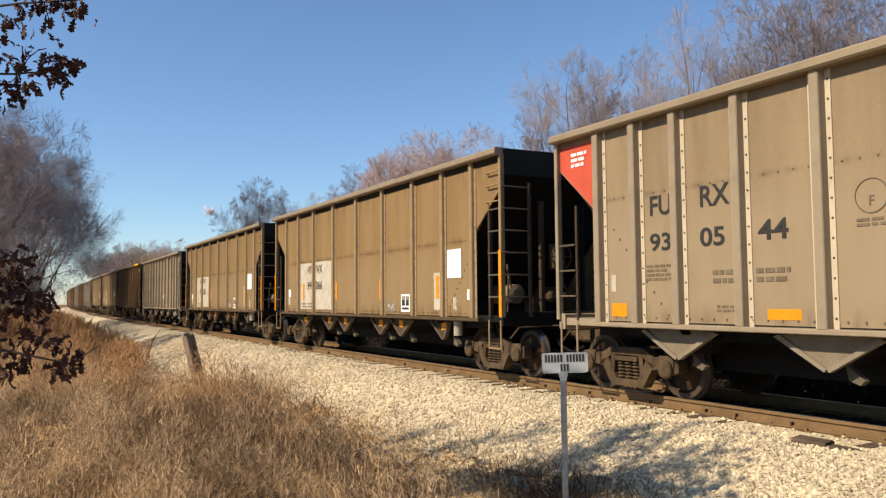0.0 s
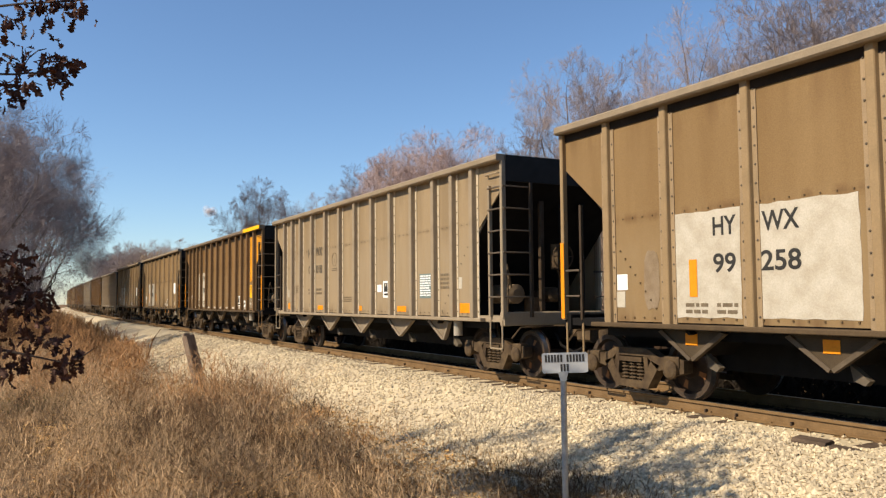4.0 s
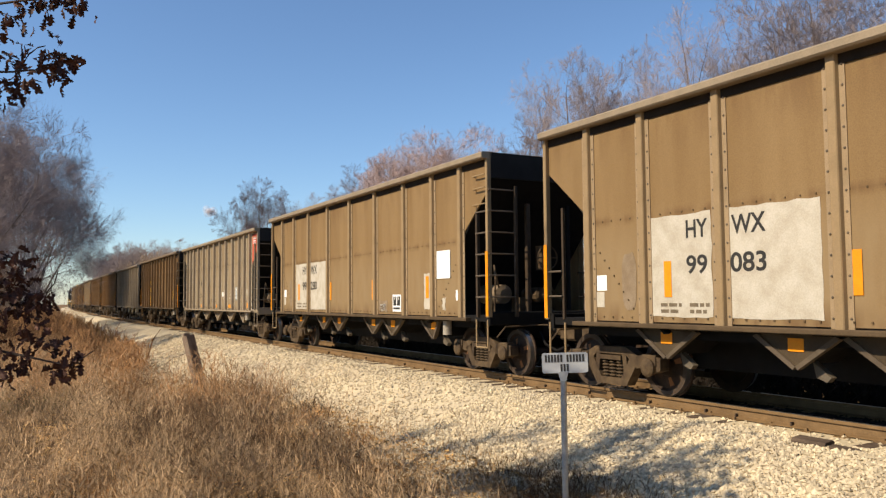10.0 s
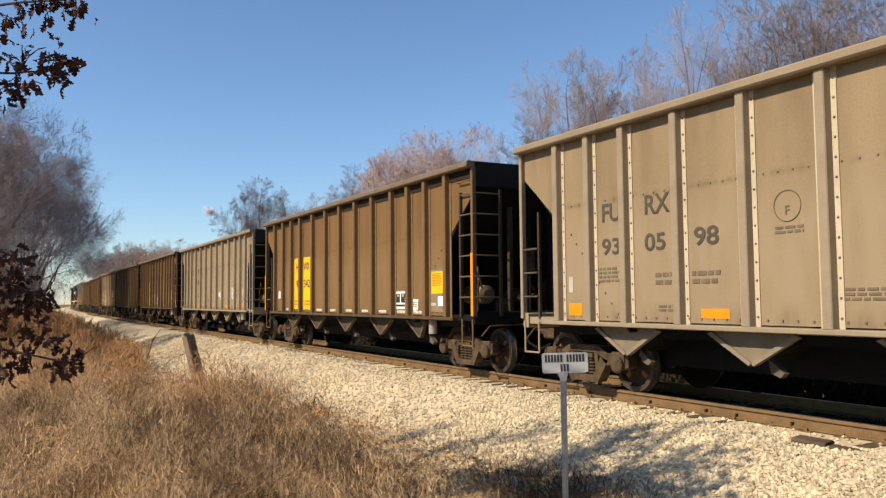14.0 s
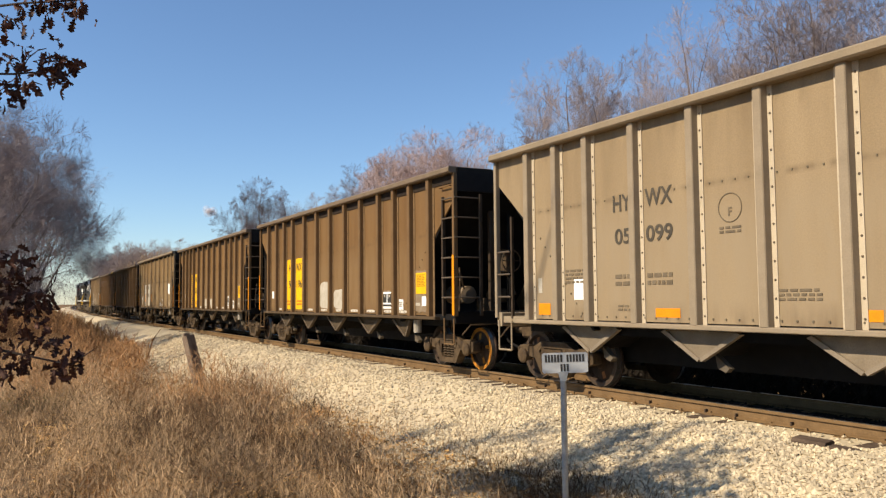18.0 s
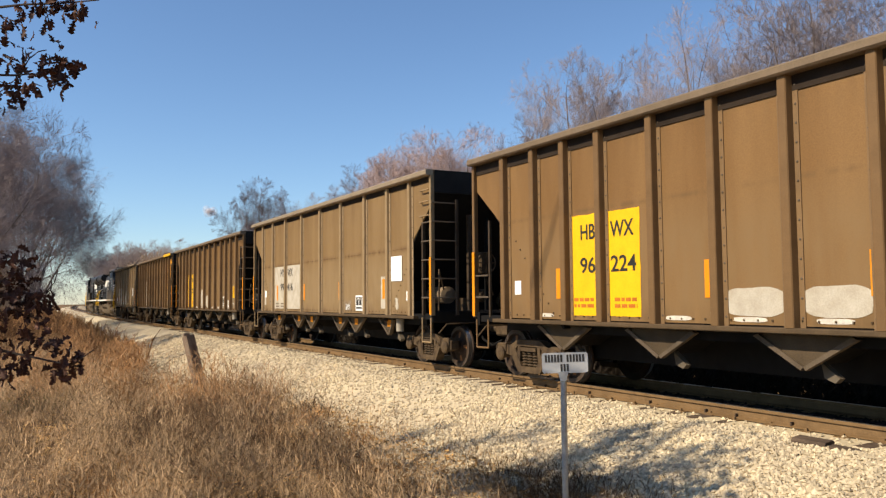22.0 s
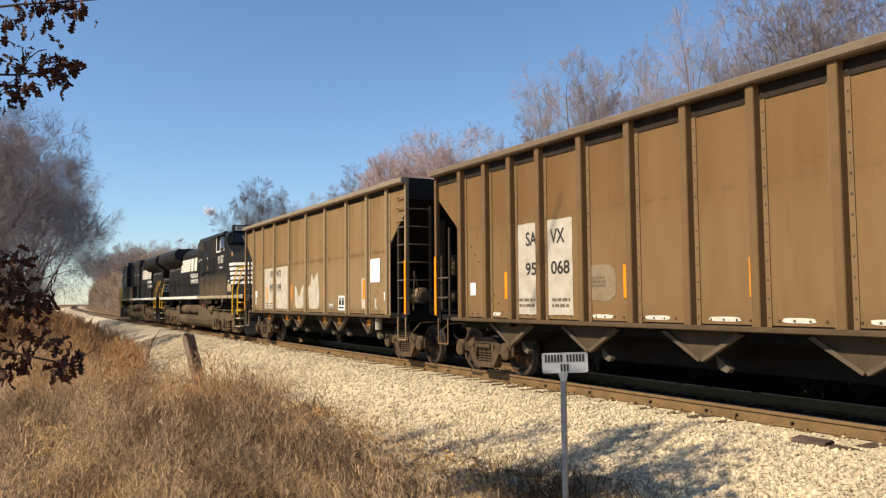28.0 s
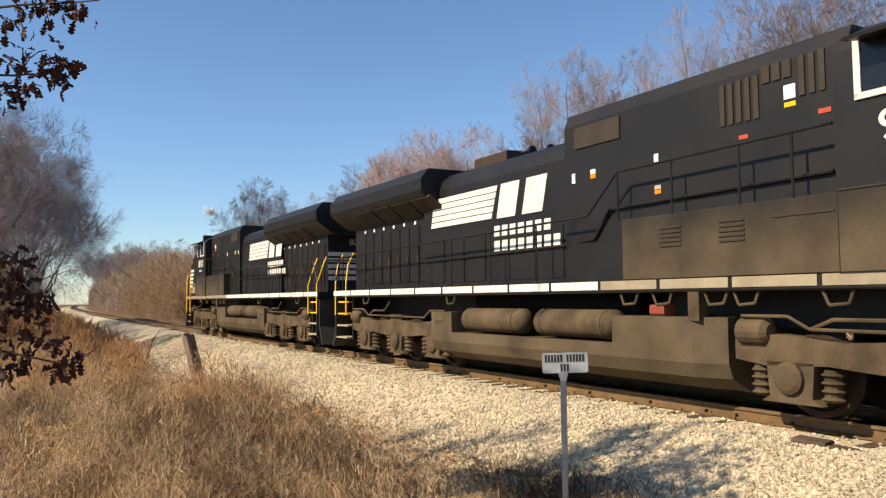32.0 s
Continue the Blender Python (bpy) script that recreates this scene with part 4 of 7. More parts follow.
def diesel(x0, turned, number, label):
    lo = thing("diesel_locomotive", label, "locomotive")
    k = pose(0, 0, 0, 0, 0, 180) if turned else pose(0, 0, 0)

    def P(name, form, m, text_label="", parent=None, smooth=False):
        return part(name, form, m, parent or lo, text_label, at=None if parent else k, smooth=smooth)

    # frame and walkways
    f = Form()
    f.box(-10.5, 10.45, -1.48, 1.48, 1.60, 1.78, c=0.02)
    f.box(-10.3, 10.2, -0.5, 0.5, 1.1, 1.6)
    deck = P("deck", f, BLACK)
    for s in (-1, 1):
        segs = [(-10.45 + i * 1.31, -10.45 + i * 1.31 + 1.24) for i in range(16)]
        for i, (a, b) in enumerate(segs):
            P("edge_stripe", Form().box(a, b, min(s * 1.482, s * 1.492), max(s * 1.482, s * 1.492), 1.65, 1.785), CREAM if a < 1.2 else mat("dirty cream stripe", (0.348, 0.2871, 0.1914), 0.6), parent=deck)
    # hoods
    f = Form()
    f.polyx([(-1.1, 1.78), (-1.1, 4.0), (-1.02, 4.22), (-0.8, 4.38), (0.8, 4.38), (1.02, 4.22), (1.1, 4.0), (1.1, 1.78)], -5.5, 0.1)
    hood = P("engine_hood", f, BLACK)
    f = Form()
    f.polyx([(-0.98, 1.78), (-0.98, 3.95), (0.98, 3.95), (0.98, 1.78)], -10.0, -5.5)
    rear = P("radiator_hood", f, BLACK)
    f = Form()
    f.polyx([(-1.0, 3.55), (-1.52, 3.92), (-1.56, 4.02), (-1.56, 4.28), (-1.36, 4.52), (1.36, 4.52), (1.56, 4.28), (1.56, 4.02), (1.52, 3.92), (1.0, 3.55)], -10.55, -4.75)
    P("radiator_wing", f, BLACK, "black overhanging radiator housing")
    for s in (-1, 1):
        for i in range(9):
            x = -9.75 + i * 0.55
            d = P("hood_door", Form().box(x, x + 0.5, min(s * 0.98, s * 1.005), max(s * 0.98, s * 1.005), 1.95, 3.3, c=0.0), BLACK, parent=rear)
            part("latch", Form().box(x + 0.41, x + 0.45, min(s * 1.005, s * 1.03), max(s * 1.005, s * 1.03), 2.4, 2.6), GRIME, d)
        for i in range(6):
            x = -5.3 + i * 0.88
            P("hood_door", Form().box(x, x + 0.8, min(s * 1.1, s * 1.115), max(s * 1.1, s * 1.115), 1.9, 2.85), BLACK, parent=hood)
        for i in range(4):
            x = -8.9 + i * 1.1
            f = Form()
            f.prism([(xx, y, z) for xx in (x, x + 1.0) for y, z in ((s * 1.0, 3.5), (s * 1.45, 3.84), (s * 1.40, 3.90), (s * 0.99, 3.58))], 4)
            P("radiator_screen", f, GRATE, parent=rear)
    f = Form()
    f.polyx([(-1.2, 1.78), (-1.2, 4.5), (-1.1, 4.72), (1.1, 4.72), (1.2, 4.5), (1.2, 1.78)], 0.1, 5.5)
    eq = P("equipment_hood", f, BLACK)
    for s in (-1, 1):
        P("equipment_hatch", Form().box(0.4, 1.55, min(s * 1.2, s * 1.225), max(s * 1.2, s * 1.225), 4.08, 4.44), GRATE, "brown grille panel", parent=eq)
        for x0_, n, z0_, z1_ in ((3.6, 5, 3.85, 4.42), (4.85, 3, 4.0, 4.5)):
            for i in range(n):
                P("louvre", Form().box(x0_ + i * 0.14, x0_ + i * 0.14 + 0.08, min(s * 1.2, s * 1.22), max(s * 1.2, s * 1.22), z0_, z1_), GRATE, parent=eq)
        for i in range(3):
            P("vent", Form().box(4.3 + i * 0.16, 4.3 + i * 0.16 + 0.12, min(s * 1.2, s * 1.22), max(s * 1.2, s * 1.22), 4.28, 4.5), GRATE, parent=eq)
        f = Form()
        f.box(1.85, 5.5, min(s * 1.0, s * 1.47), max(s * 1.0, s * 1.47), 1.79, 2.72, c=0.015)
        box = P("equipment_box", f, DUSTY, "dust-covered equipment box under the side walkway")
        for x in (2.65, 3.75):
            for i in range(5):
                P("louvre", Form().box(x, x + 0.42, min(s * 1.47, s * 1.485), max(s * 1.47, s * 1.485), 2.25 + i * 0.065, 2.275 + i * 0.065), GRATE, parent=box)
        P("seam", Form().box(4.6, 5.45, min(s * 1.47, s * 1.482), max(s * 1.47, s * 1.482), 2.5, 2.52), GRATE, parent=box)
    # roof gear
    P("silencer", Form().box(-4.4, -3.05, -0.35, 0.35, 4.25, 4.74, c=0.03), mat("rusty exhaust steel", (0.0609, 0.0391, 0.0278), 0.8))
    f = Form()
    for i, y in enumerate((-0.25, 0, 0.25)):
        f.lathe((-2.4 + i * 0.3, y, 4.6), [(-0.2, 0.03), (0.0, 0.035), (0.18, 0.1), (0.19, 0.1)], 10, axis="x")
    f.box(-2.6, -1.7, -0.3, 0.3, 4.25, 4.5)
    P("horn", f, BLACK)
    # cab and nose
    f = Form()
    f.polyx([(-1.5, 1.78), (-1.5, 4.3), (-1.42, 4.45), (-0.9, 4.70), (0.9, 4.70), (1.42, 4.45), (1.5, 4.3), (1.5, 1.78)], 5.5, 7.5)
    f.prism([(x, y, z) for y in (-1.5, 1.5) for x, z in ((7.5, 1.78), (7.5, 4.3), (7.68, 4.3), (7.8, 4.02), (7.8, 1.78))], 5)
    f.prism([(x, y, z) for y in (-0.95, 0.95) for x, z in ((7.5, 4.3), (7.5, 4.70), (7.56, 4.68), (7.64, 4.3))], 4)
    f.prism([(x, y, z) for x, t in ((7.5, 0), (7.58, 0)) for y, z in ((-1.42, 4.3), (-1.38, 4.44), (-0.92, 4.66), (0.92, 4.66), (1.38, 4.44), (1.42, 4.3))], 6)
    cab = P("cab", f, BLACK)
    # nose: plan narrows towards the front, top slopes forward
    plan = [(7.8, -1.5), (8.97, -1.5), (9.75, -0.62), (9.75, 0.62), (8.97, 1.5), (7.8, 1.5)]
    tops = [3.93, 3.52, 3.80, 3.80, 3.52, 3.93]
    f = Form()
    f.prism([(x, y, 1.78) for x, y in plan] + [(x, y, z) for (x, y), z in zip(plan, tops)], 6)
    nose = P("nose", f, BLACK, "black wide nose with white stripes")
    for i in range(5):
        z1 = 3.13 - i * 0.195
        z0 = z1 - 0.12
        a = 8.16 + i * 0.085
        for s in (-1, 1):
            P("nose_stripe", Form().poly([(a, z1), (8.97, z1), (8.97, z0), (a + 0.06, z0)], s * 1.508, s * 1.5), CREAM, parent=nose)
            u = Vector((0.78, 0.88, 0)).normalized()
            nn = Vector((0.88, -0.78, 0)).normalized() * 0.008
            g = Form()
            p0, p1 = Vector((8.975, -1.5, 0)), Vector((9.75, -0.62, 0))
            g.prism([(q.x + d.x, (q.y + d.y) * (1 if s < 0 else -1), z) for q, z in ((p0, z0), (p1, z0), (p1, z1), (p0, z1)) for d in (Vector((0, 0, 0)),)] + [(q.x + nn.x, (q.y + nn.y) * (1 if s < 0 else -1), z) for q, z in ((p0, z0), (p1, z0), (p1, z1), (p0, z1))], 4)
            P("nose_stripe", g, CREAM, parent=nose)
        P("nose_stripe", Form().box(9.752, 9.76, -0.62, 0.62, z0, z1), CREAM, parent=nose)
    P("nose_door", Form().box(9.745, 9.775, 0.05, 0.58, 1.8, 3.3), BLACK, parent=nose)
    f = Form()
    f.lathe((9.76, -0.25, 2.15), [(0, 0.14), (0.1, 0.14), (0.12, 0.1)], 14, axis="x")
    P("headlight", f, STEEL, parent=nose)
    # windscreens
    for y0, y1 in ((-1.3, -0.1), (0.1, 1.3)):
        f = Form()
        f.prism([(7.60, y0 * 0.93, 4.52), (7.60, y1 * 0.93, 4.52), (7.80, y1, 4.06), (7.80, y0, 4.06), (7.54, y0 * 0.93, 4.51), (7.54, y1 * 0.93, 4.51), (7.73, y1, 4.05), (7.73, y0, 4.05)], 4)
        pane = P("windscreen", f, GLASS, "dark cab windscreen", parent=cab)
        f = Form()
        for p0, p1 in (((7.60, y0 * 0.93, 4.53), (7.60, y1 * 0.93, 4.53)), ((7.81, y0, 4.05), (7.81, y1, 4.05)), ((7.60, y0 * 0.93, 4.53), (7.81, y0, 4.05)), ((7.60, y1 * 0.93, 4.53), (7.81, y1, 4.05))):
            f.rod(p0, p1, 0.022, 5)
        part("rubber_seal", f, DARK, pane)
        P("wiper", Form().rod((7.84, (y0 + y1) / 2, 4.02), (7.72, (y0 + y1) / 2 - 0.12, 4.36), 0.012), STEEL, parent=cab)
    for y in (-1.49, 1.49):
        P("cab_edge", Form().rod((7.60, y * 0.985, 4.36), (7.84, y, 3.86), 0.014, 5), mat("worn grey edge paint", (0.2, 0.19, 0.17), 0.5), parent=cab)
    # number boards and headlights over the windscreen
    for y in (-0.82, 0.82):
        b = P("number_board", Form().box(7.33, 7.62, y - 0.38, y + 0.38, 4.55, 4.84, c=0.03), BLACK)
        part("board_glass", Form().box(7.62, 7.63, y - 0.32, y + 0.32, 4.59, 4.79), PALEBOX, b, "pale lit number board")
        cu = text(b, number, 0, 0, 0.17, INK, "CENTER")
        cu.matrix_basis = Matrix.Translation((7.636, y, 4.69)) @ pose(0, 0, 0, 90, 0, 90)
    f = Form()
    for y in (-0.14, 0.14):
        f.lathe((7.6, y, 4.66), [(0, 0.1), (0.05, 0.11), (0.06, 0.085)], 14, axis="x")
    P("headlight", f, STEEL)
    P("headlight_box", Form().box(7.3, 7.6, -0.3, 0.3, 4.56, 4.83, c=0.03), BLACK)
    # side windows with pale frames and a shade
    for s in (-1, 1):
        y = s * 1.5
        g = Form().box(5.85, 7.25, min(y, y + s * 0.012), max(y, y + s * 0.012), 3.76, 4.36)
        win = P("side_window", g, GLASS, "dark side window in a pale frame", parent=cab)
        for nm, a, b, c, d in (("frame", 5.78, 5.86, 3.72, 4.4), ("frame", 6.5, 6.56, 3.76, 4.36), ("frame", 7.2, 7.27, 3.72, 4.38), ("frame", 5.78, 6.6, 3.70, 3.77)):
            part(nm, Form().box(a, b, min(y, y + s * 0.03), max(y, y + s * 0.03), c, d), CREAM, cab, at=None)
        f = Form()
        f.prism([(x, yy, z) for x in (5.85, 7.4) for yy, z in ((y, 4.36), (y + s * 0.32, 4.3), (y + s * 0.33, 4.34), (y, 4.46))], 4)
        P("sun_shade", f, BLACK, parent=cab)
        P("mirror", Form().box(7.3, 7.36, min(y + s * 0.02, y + s * 0.2), max(y + s * 0.02, y + s * 0.2), 3.85, 4.3, c=0.01), mat("pale mirror panel", (0.55, 0.6, 0.65), 0.3), parent=cab)
        P("seam", Form().box(5.5, 7.7, min(y, y + s * 0.012), max(y, y + s * 0.012), 2.72, 2.74), GRATE, parent=cab)
        P("dust_panel", Form().box(5.52, 7.75, min(y, y + s * 0.006), max(y, y + s * 0.006), 1.8, 2.7), DUSTY, parent=cab)
        P("patch", Form().box(7.88, 8.55, min(y, y + s * 0.01), max(y, y + s * 0.01), 1.93, 2.26), mat("dust-dulled cream panel", (0.36, 0.285, 0.17), 0.6, var=0.2, scale=4), parent=nose)
    # handrails
    for s in (-1, 1):
        y = s * 1.46
        rail = [(-10.4, y, 2.05), (-10.0, y, 2.72), (1.0, y, 2.86), (1.75, y, 3.48), (5.45, y, 3.52)]
        hr = P("handrail", Form().pipe(rail, 0.02), BLACK, "long black side handrail")
        for x, z0, z1 in [(-9.8 + i * 1.56, 1.78, 2.74 + i * 0.017) for i in range(7)] + [(1.75, 2.72, 3.47), (2.9, 2.72, 3.48), (4.1, 2.72, 3.5), (4.9, 2.72, 3.5)]:
            P("stanchion", Form().rod((x, y, z0), (x, y, z1), 0.018), BLACK, parent=hr)
        P("pipe_run", Form().pipe([(-5.4, s * 1.14, 2.4), (0.0, s * 1.14, 2.45), (0.9, s * 1.23, 2.5), (1.3, s * 1.24, 2.95), (5.3, s * 1.24, 3.0)], 0.025), BLACK)
        for x, tilt in ((8.98, 1), (9.85, 1)):
            P("step_rail", Form().pipe([(x - 0.05, s * 1.54, 0.95), (x - 0.05, s * 1.54, 1.95), (x + 0.18, s * 1.5, 2.5), (x + 0.38, s * 1.42, 2.9), (x + 0.42, s * 1.2, 2.92)], 0.028), HANDLE, "yellow step handrail")
        for x in (-10.35, -9.55):
            P("step_rail", Form().pipe([(x, s * 1.47, 1.1), (x, s * 1.47, 2.0), (x - 0.15, s * 1.35, 2.5), (x - 0.1, s * 1.2, 2.85)], 0.025), HANDLE, "yellow step handrail")
        # stairwells
        for q, xa in ((1, 9.1), (-1, -10.3)):
            f = Form()
            f.box(xa - 0.08, xa, min(s * 0.85, s * 1.47), max(s * 0.85, s * 1.47), 0.42, 1.62)
            f.box(xa + 0.78, xa + 0.86, min(s * 0.85, s * 1.3), max(s * 0.85, s * 1.3), 0.42, 1.62)
            f.box(xa - 0.08, xa + 0.86, min(s * 0.8, s * 0.85), max(s * 0.8, s * 0.85), 0.42, 1.62)
            st = P("stairwell", f, BLACK)
            for i in range(4):
                P("step", Form().box(xa, xa + 0.78, min(s * 0.95, s * (1.46 - i * 0.02)), max(s * 0.95, s * (1.46 - i * 0.02)), 0.46 + i * 0.33, 0.50 + i * 0.33), HANDLE if i > 1 else mat("worn cream step edge", (0.435, 0.3654, 0.2436), 0.6), parent=st)
    # ends: pilot plates, plough, coupler, hoses, end rails
    for q in (-1, 1):
        f = Form()
        xa = q * 10.45
        f.prism([(xa + q * dx, y, z) for y in (-1.42, 1.42) for dx, z in ((-0.05, 1.55), (0.03, 1.55), (0.03, 0.75), (0.28, 0.22), (0.22, 0.2), (-0.05, 0.72))], 6)
        P("pilot", f, mat("scuffed black pilot", (0.0391, 0.0365, 0.0331), 0.5, var=0.3), "scuffed black pilot plough")
        f = Form()
        f.rod((xa, 0, 0.87), (xa + q * 0.5, 0, 0.87), 0.1, 8)
        f.box(min(xa + q * 0.35, xa + q * 0.72), max(xa + q * 0.35, xa + q * 0.72), -0.16, 0.14, 0.7, 1.05, c=0.04)
        P("coupler", f, TRUCK)
        for y in (-0.75, -0.6, -0.45, 0.45, 0.6):
            P("air_hose", Form().pipe([(xa + q * 0.03, y, 1.45), (xa + q * 0.2, y, 1.2), (xa + q * 0.2, y + 0.02, 0.7), (xa + q * 0.12, y + 0.03, 0.42)], 0.028), BLACK if y != -0.6 else GRIME)
        g = P("end_rail", Form().pipe([(xa - q * 0.05, -1.35, 1.78), (xa - q * 0.05, -1.35, 2.75), (xa - q * 0.05, 1.35, 2.75), (xa - q * 0.05, 1.35, 1.78)], 0.02), BLACK)
        P("edge_stripe", Form().box(min(xa, xa + q * 0.012), max(xa, xa + q * 0.012), -1.4, 1.4, 1.62, 1.77), CREAM, parent=deck)
    for y in (-0.95, 0.95):
        f = Form()
        f.lathe((10.32, y, 1.95), [(-0.14, 0.08), (-0.1, 0.14), (0.06, 0.15), (0.08, 0.12)], 14, axis="x")
        lamp = P("ditch_light", f, BLACK, "round ditch light over the pilot")
        f = Form()
        f.lathe((10.39, y, 1.95), [(0, 0.115), (0.02, 0.09)], 14, axis="x")
        part("lens", f, STEEL, lamp)
    for y in (-1.3, -0.55, 0.55, 1.3):
        P("platform_post", Form().rod((10.38, y, 1.78), (10.38, y, 2.78), 0.02), BLACK)
    P("chain", Form().pipe([(10.38, -0.55, 2.4), (10.38, -0.3, 2.3), (10.38, 0.0, 2.26), (10.38, 0.3, 2.3), (10.38, 0.55, 2.4)], 0.012, 4), STEEL)
    for y, dz in ((-0.95, 0.0), (-0.88, 0.12), (-0.3, 0.05), (0.9, 0.0)):
        P("control_cable", Form().pipe([(10.47, y, 1.5), (10.68, y + 0.02, 1.3), (10.72, y + 0.04, 0.85 + dz), (10.62, y + 0.03, 0.5 + dz)], 0.022), mat("worn grey cable", (0.24, 0.21, 0.18), 0.5, var=0.3))
    P("lift_bar", Form().pipe([(10.5, -1.3, 1.1), (10.62, -1.25, 1.3), (10.62, -0.2, 1.3), (10.62, 0.0, 1.1)], 0.018), STEEL)
    # stripes and number on the rear end of the long hood
    for i in range(5):
        P("rear_stripe", Form().box(-10.012, -10.0, -0.96, 0.96, 2.15 + i * 0.19, 2.27 + i * 0.19), CREAM, parent=rear)
    rn = text(rear, number if not turned else "8010", 0, 0, 0.2, CREAM, "CENTER")
    rn.matrix_basis = Matrix.Translation((-10.012, 0, 3.35)) @ pose(0, 0, 0, 90, 0, -90)
    # tank and reservoirs
    ring = [(-1.0, 0.24), (-1.36, 0.42), (-1.45, 0.62), (-1.45, 1.25), (1.45, 1.25), (1.45, 0.62), (1.36, 0.42), (1.0, 0.24)]
    low = [(y, min(z, 0.82)) for y, z in ring]
    f = Form()
    rows = [(-4.5, ring, 1), (-3.6, ring, 1), (-3.59, low, 1), (1.54, low, 1), (1.55, ring, 1), (3.2, ring, 1), (3.65, ring, 0.86)]
    for x, rg, w in rows:
        f.v.extend((x, y * w, z) for y, z in rg)
    for i in range(len(rows) - 1):
        for j in range(8):
            f.f.append((i * 8 + j, i * 8 + (j + 1) % 8, (i + 1) * 8 + (j + 1) % 8, (i + 1) * 8 + j))
            f.m.append(0)
    f.f.append(tuple(range(7, -1, -1)))
    f.f.append(tuple(range(48, 56)))
    f.m += [0, 0]
    P("fuel_tank", f, DUSTY, "dust-covered fuel tank")
    P("tank_saddle", Form().box(-3.58, 1.53, -0.85, 0.85, 0.8, 1.6), DARK)
    for s in (-1, 1):
        for a, b in ((-3.35, -1.06), (-0.75, 1.5)):
            f = Form()
            f.lathe((a, s * 1.2, 1.1), [(0, 0.05), (0.05, 0.17), (0.16, 0.24), (b - a - 0.16, 0.24), (b - a - 0.05, 0.17), (b - a, 0.05)], 18, axis="x")
            r = P("air_reservoir", f, GRIME, "dusty grey air reservoir", smooth=True)
            for x in (a + 0.3, b - 0.3):
                f = Form()
                f.lathe((x - 0.02, s * 1.2, 1.1), [(0, 0.25), (0.04, 0.25)], 18, axis="x")
                P("strap", f, DUSTY, parent=r)
        for x in (-3.9, 1.7, 2.4, 3.4, 3.9, 5.2, -8.5):
            P("drain_pipe", Form().pipe([(x, s * 1.4, 1.6), (x + 0.1, s * 1.42, 1.42), (x + 0.35, s * 1.42, 1.44), (x + 0.4, s * 1.4, 1.6)], 0.02), GRIME)
        P("hanger", Form().box(3.15, 3.35, min(s * 1.3, s * 1.46), max(s * 1.3, s * 1.46), 1.2, 1.62), GRIME)
        P("hanger", Form().box(6.55, 6.85, min(s * 1.35, s * 1.47), max(s * 1.35, s * 1.47), 1.48, 1.62), GRIME)
    f = Form().box(2.35, 2.65, -1.42, -1.2, 1.26, 1.42, c=0.03)
    P("valve", f, mat("faded red valve", (0.261, 0.0609, 0.0348), 0.7))
    # trucks
    axles = []
    for q in (-1, 1):
        xc = q * 6.6
        kx = -xc if turned else xc
        tr = part("truck", Form().box(-2.4, 2.4, -0.8, 0.8, 0.62, 0.9), DARK, lo, at=pose(kx, 0, 0))
        for s in (-1, 1):
            y0, y1 = sorted((s * 1.12, s * 1.34))
            f = Form()
            f.poly([(-2.75, 0.72), (-2.75, 0.98), (-2.1, 1.06), (-1.2, 0.98), (-0.5, 1.02), (0.5, 1.02), (1.2, 0.98), (2.1, 1.06), (2.75, 0.98), (2.75, 0.72), (2.3, 0.66), (1.4, 0.70), (0.6, 0.64), (-0.6, 0.64), (-1.4, 0.70), (-2.3, 0.66)], y0, y1)
            for a in (-1.93, 0, 1.93):
                f.poly([(a - 0.34, 0.72), (a + 0.34, 0.72), (a + 0.30, 0.30), (a + 0.42, 0.22), (a - 0.42, 0.22), (a - 0.30, 0.30)], y0, y1)
            sf = part("side_frame", f, GRIME, tr)
            for a in (-1.93, 0, 1.93):
                f = Form()
                f.lathe((a, s * 1.34, 0.53), [(0, 0.2), (s * 0.05, 0.2), (s * 0.08, 0.15), (s * 0.1, 0.05)], 14)
                part("axle_box", f, GRIME, sf)
                for e in (-1, 1):
                    f = Form()
                    for i in range(4):
                        f.lathe((a + e * 0.5, s * 1.22, 0.28 + i * 0.095), [(0, 0.1), (0.03, 0.14), (0.06, 0.1), (0.095, 0.1)], 10, axis="z")
                    part("spring", f, GRIME, sf)
            for a in (-2.45, 2.45):
                f = Form()
                f.lathe((a - 0.24, s * 1.3, 1.08), [(0, 0.1), (0.04, 0.17), (0.42, 0.17), (0.48, 0.1)], 14, axis="x")
                part("brake_cylinder", f, GRIME, sf)
            f = Form()
            f.pipe([(-2.6, s * 1.38, 1.28), (-1.9, s * 1.38, 1.28), (-1.6, s * 1.38, 1.13), (1.6, s * 1.38, 1.11), (1.9, s * 1.38, 1.27), (2.6, s * 1.38, 1.27)], 0.022)
            f.pipe([(-1.6, s * 1.36, 1.13), (-1.3, s * 1.36, 1.25), (-0.6, s * 1.36, 1.25), (-0.4, s * 1.3, 1.5)], 0.025)
            f.box(-0.35, 0.3, min(s * 1.1, s * 1.33), max(s * 1.1, s * 1.33), 1.02, 1.16)
            part("sand_pipe", f, GRIME, sf)
        for a in (-1.93, 0, 1.93):
            w = Form()
            for s in (-1, 1):
                w.lathe((0, 0, 0), [(s * 0.80, 0.1), (s * 0.765, 0.18), (s * 0.735, 0.42), (s * 0.79, 0.45), (s * 0.79, 0.528), (s * 0.70, 0.533), (s * 0.69, 0.56), (s * 0.66, 0.56), (s * 0.66, 0.4), (s * 0.66, 0.1)], 28, 0, mis=[0, 0, 0, 2, 1, 0, 0, 0, 0])
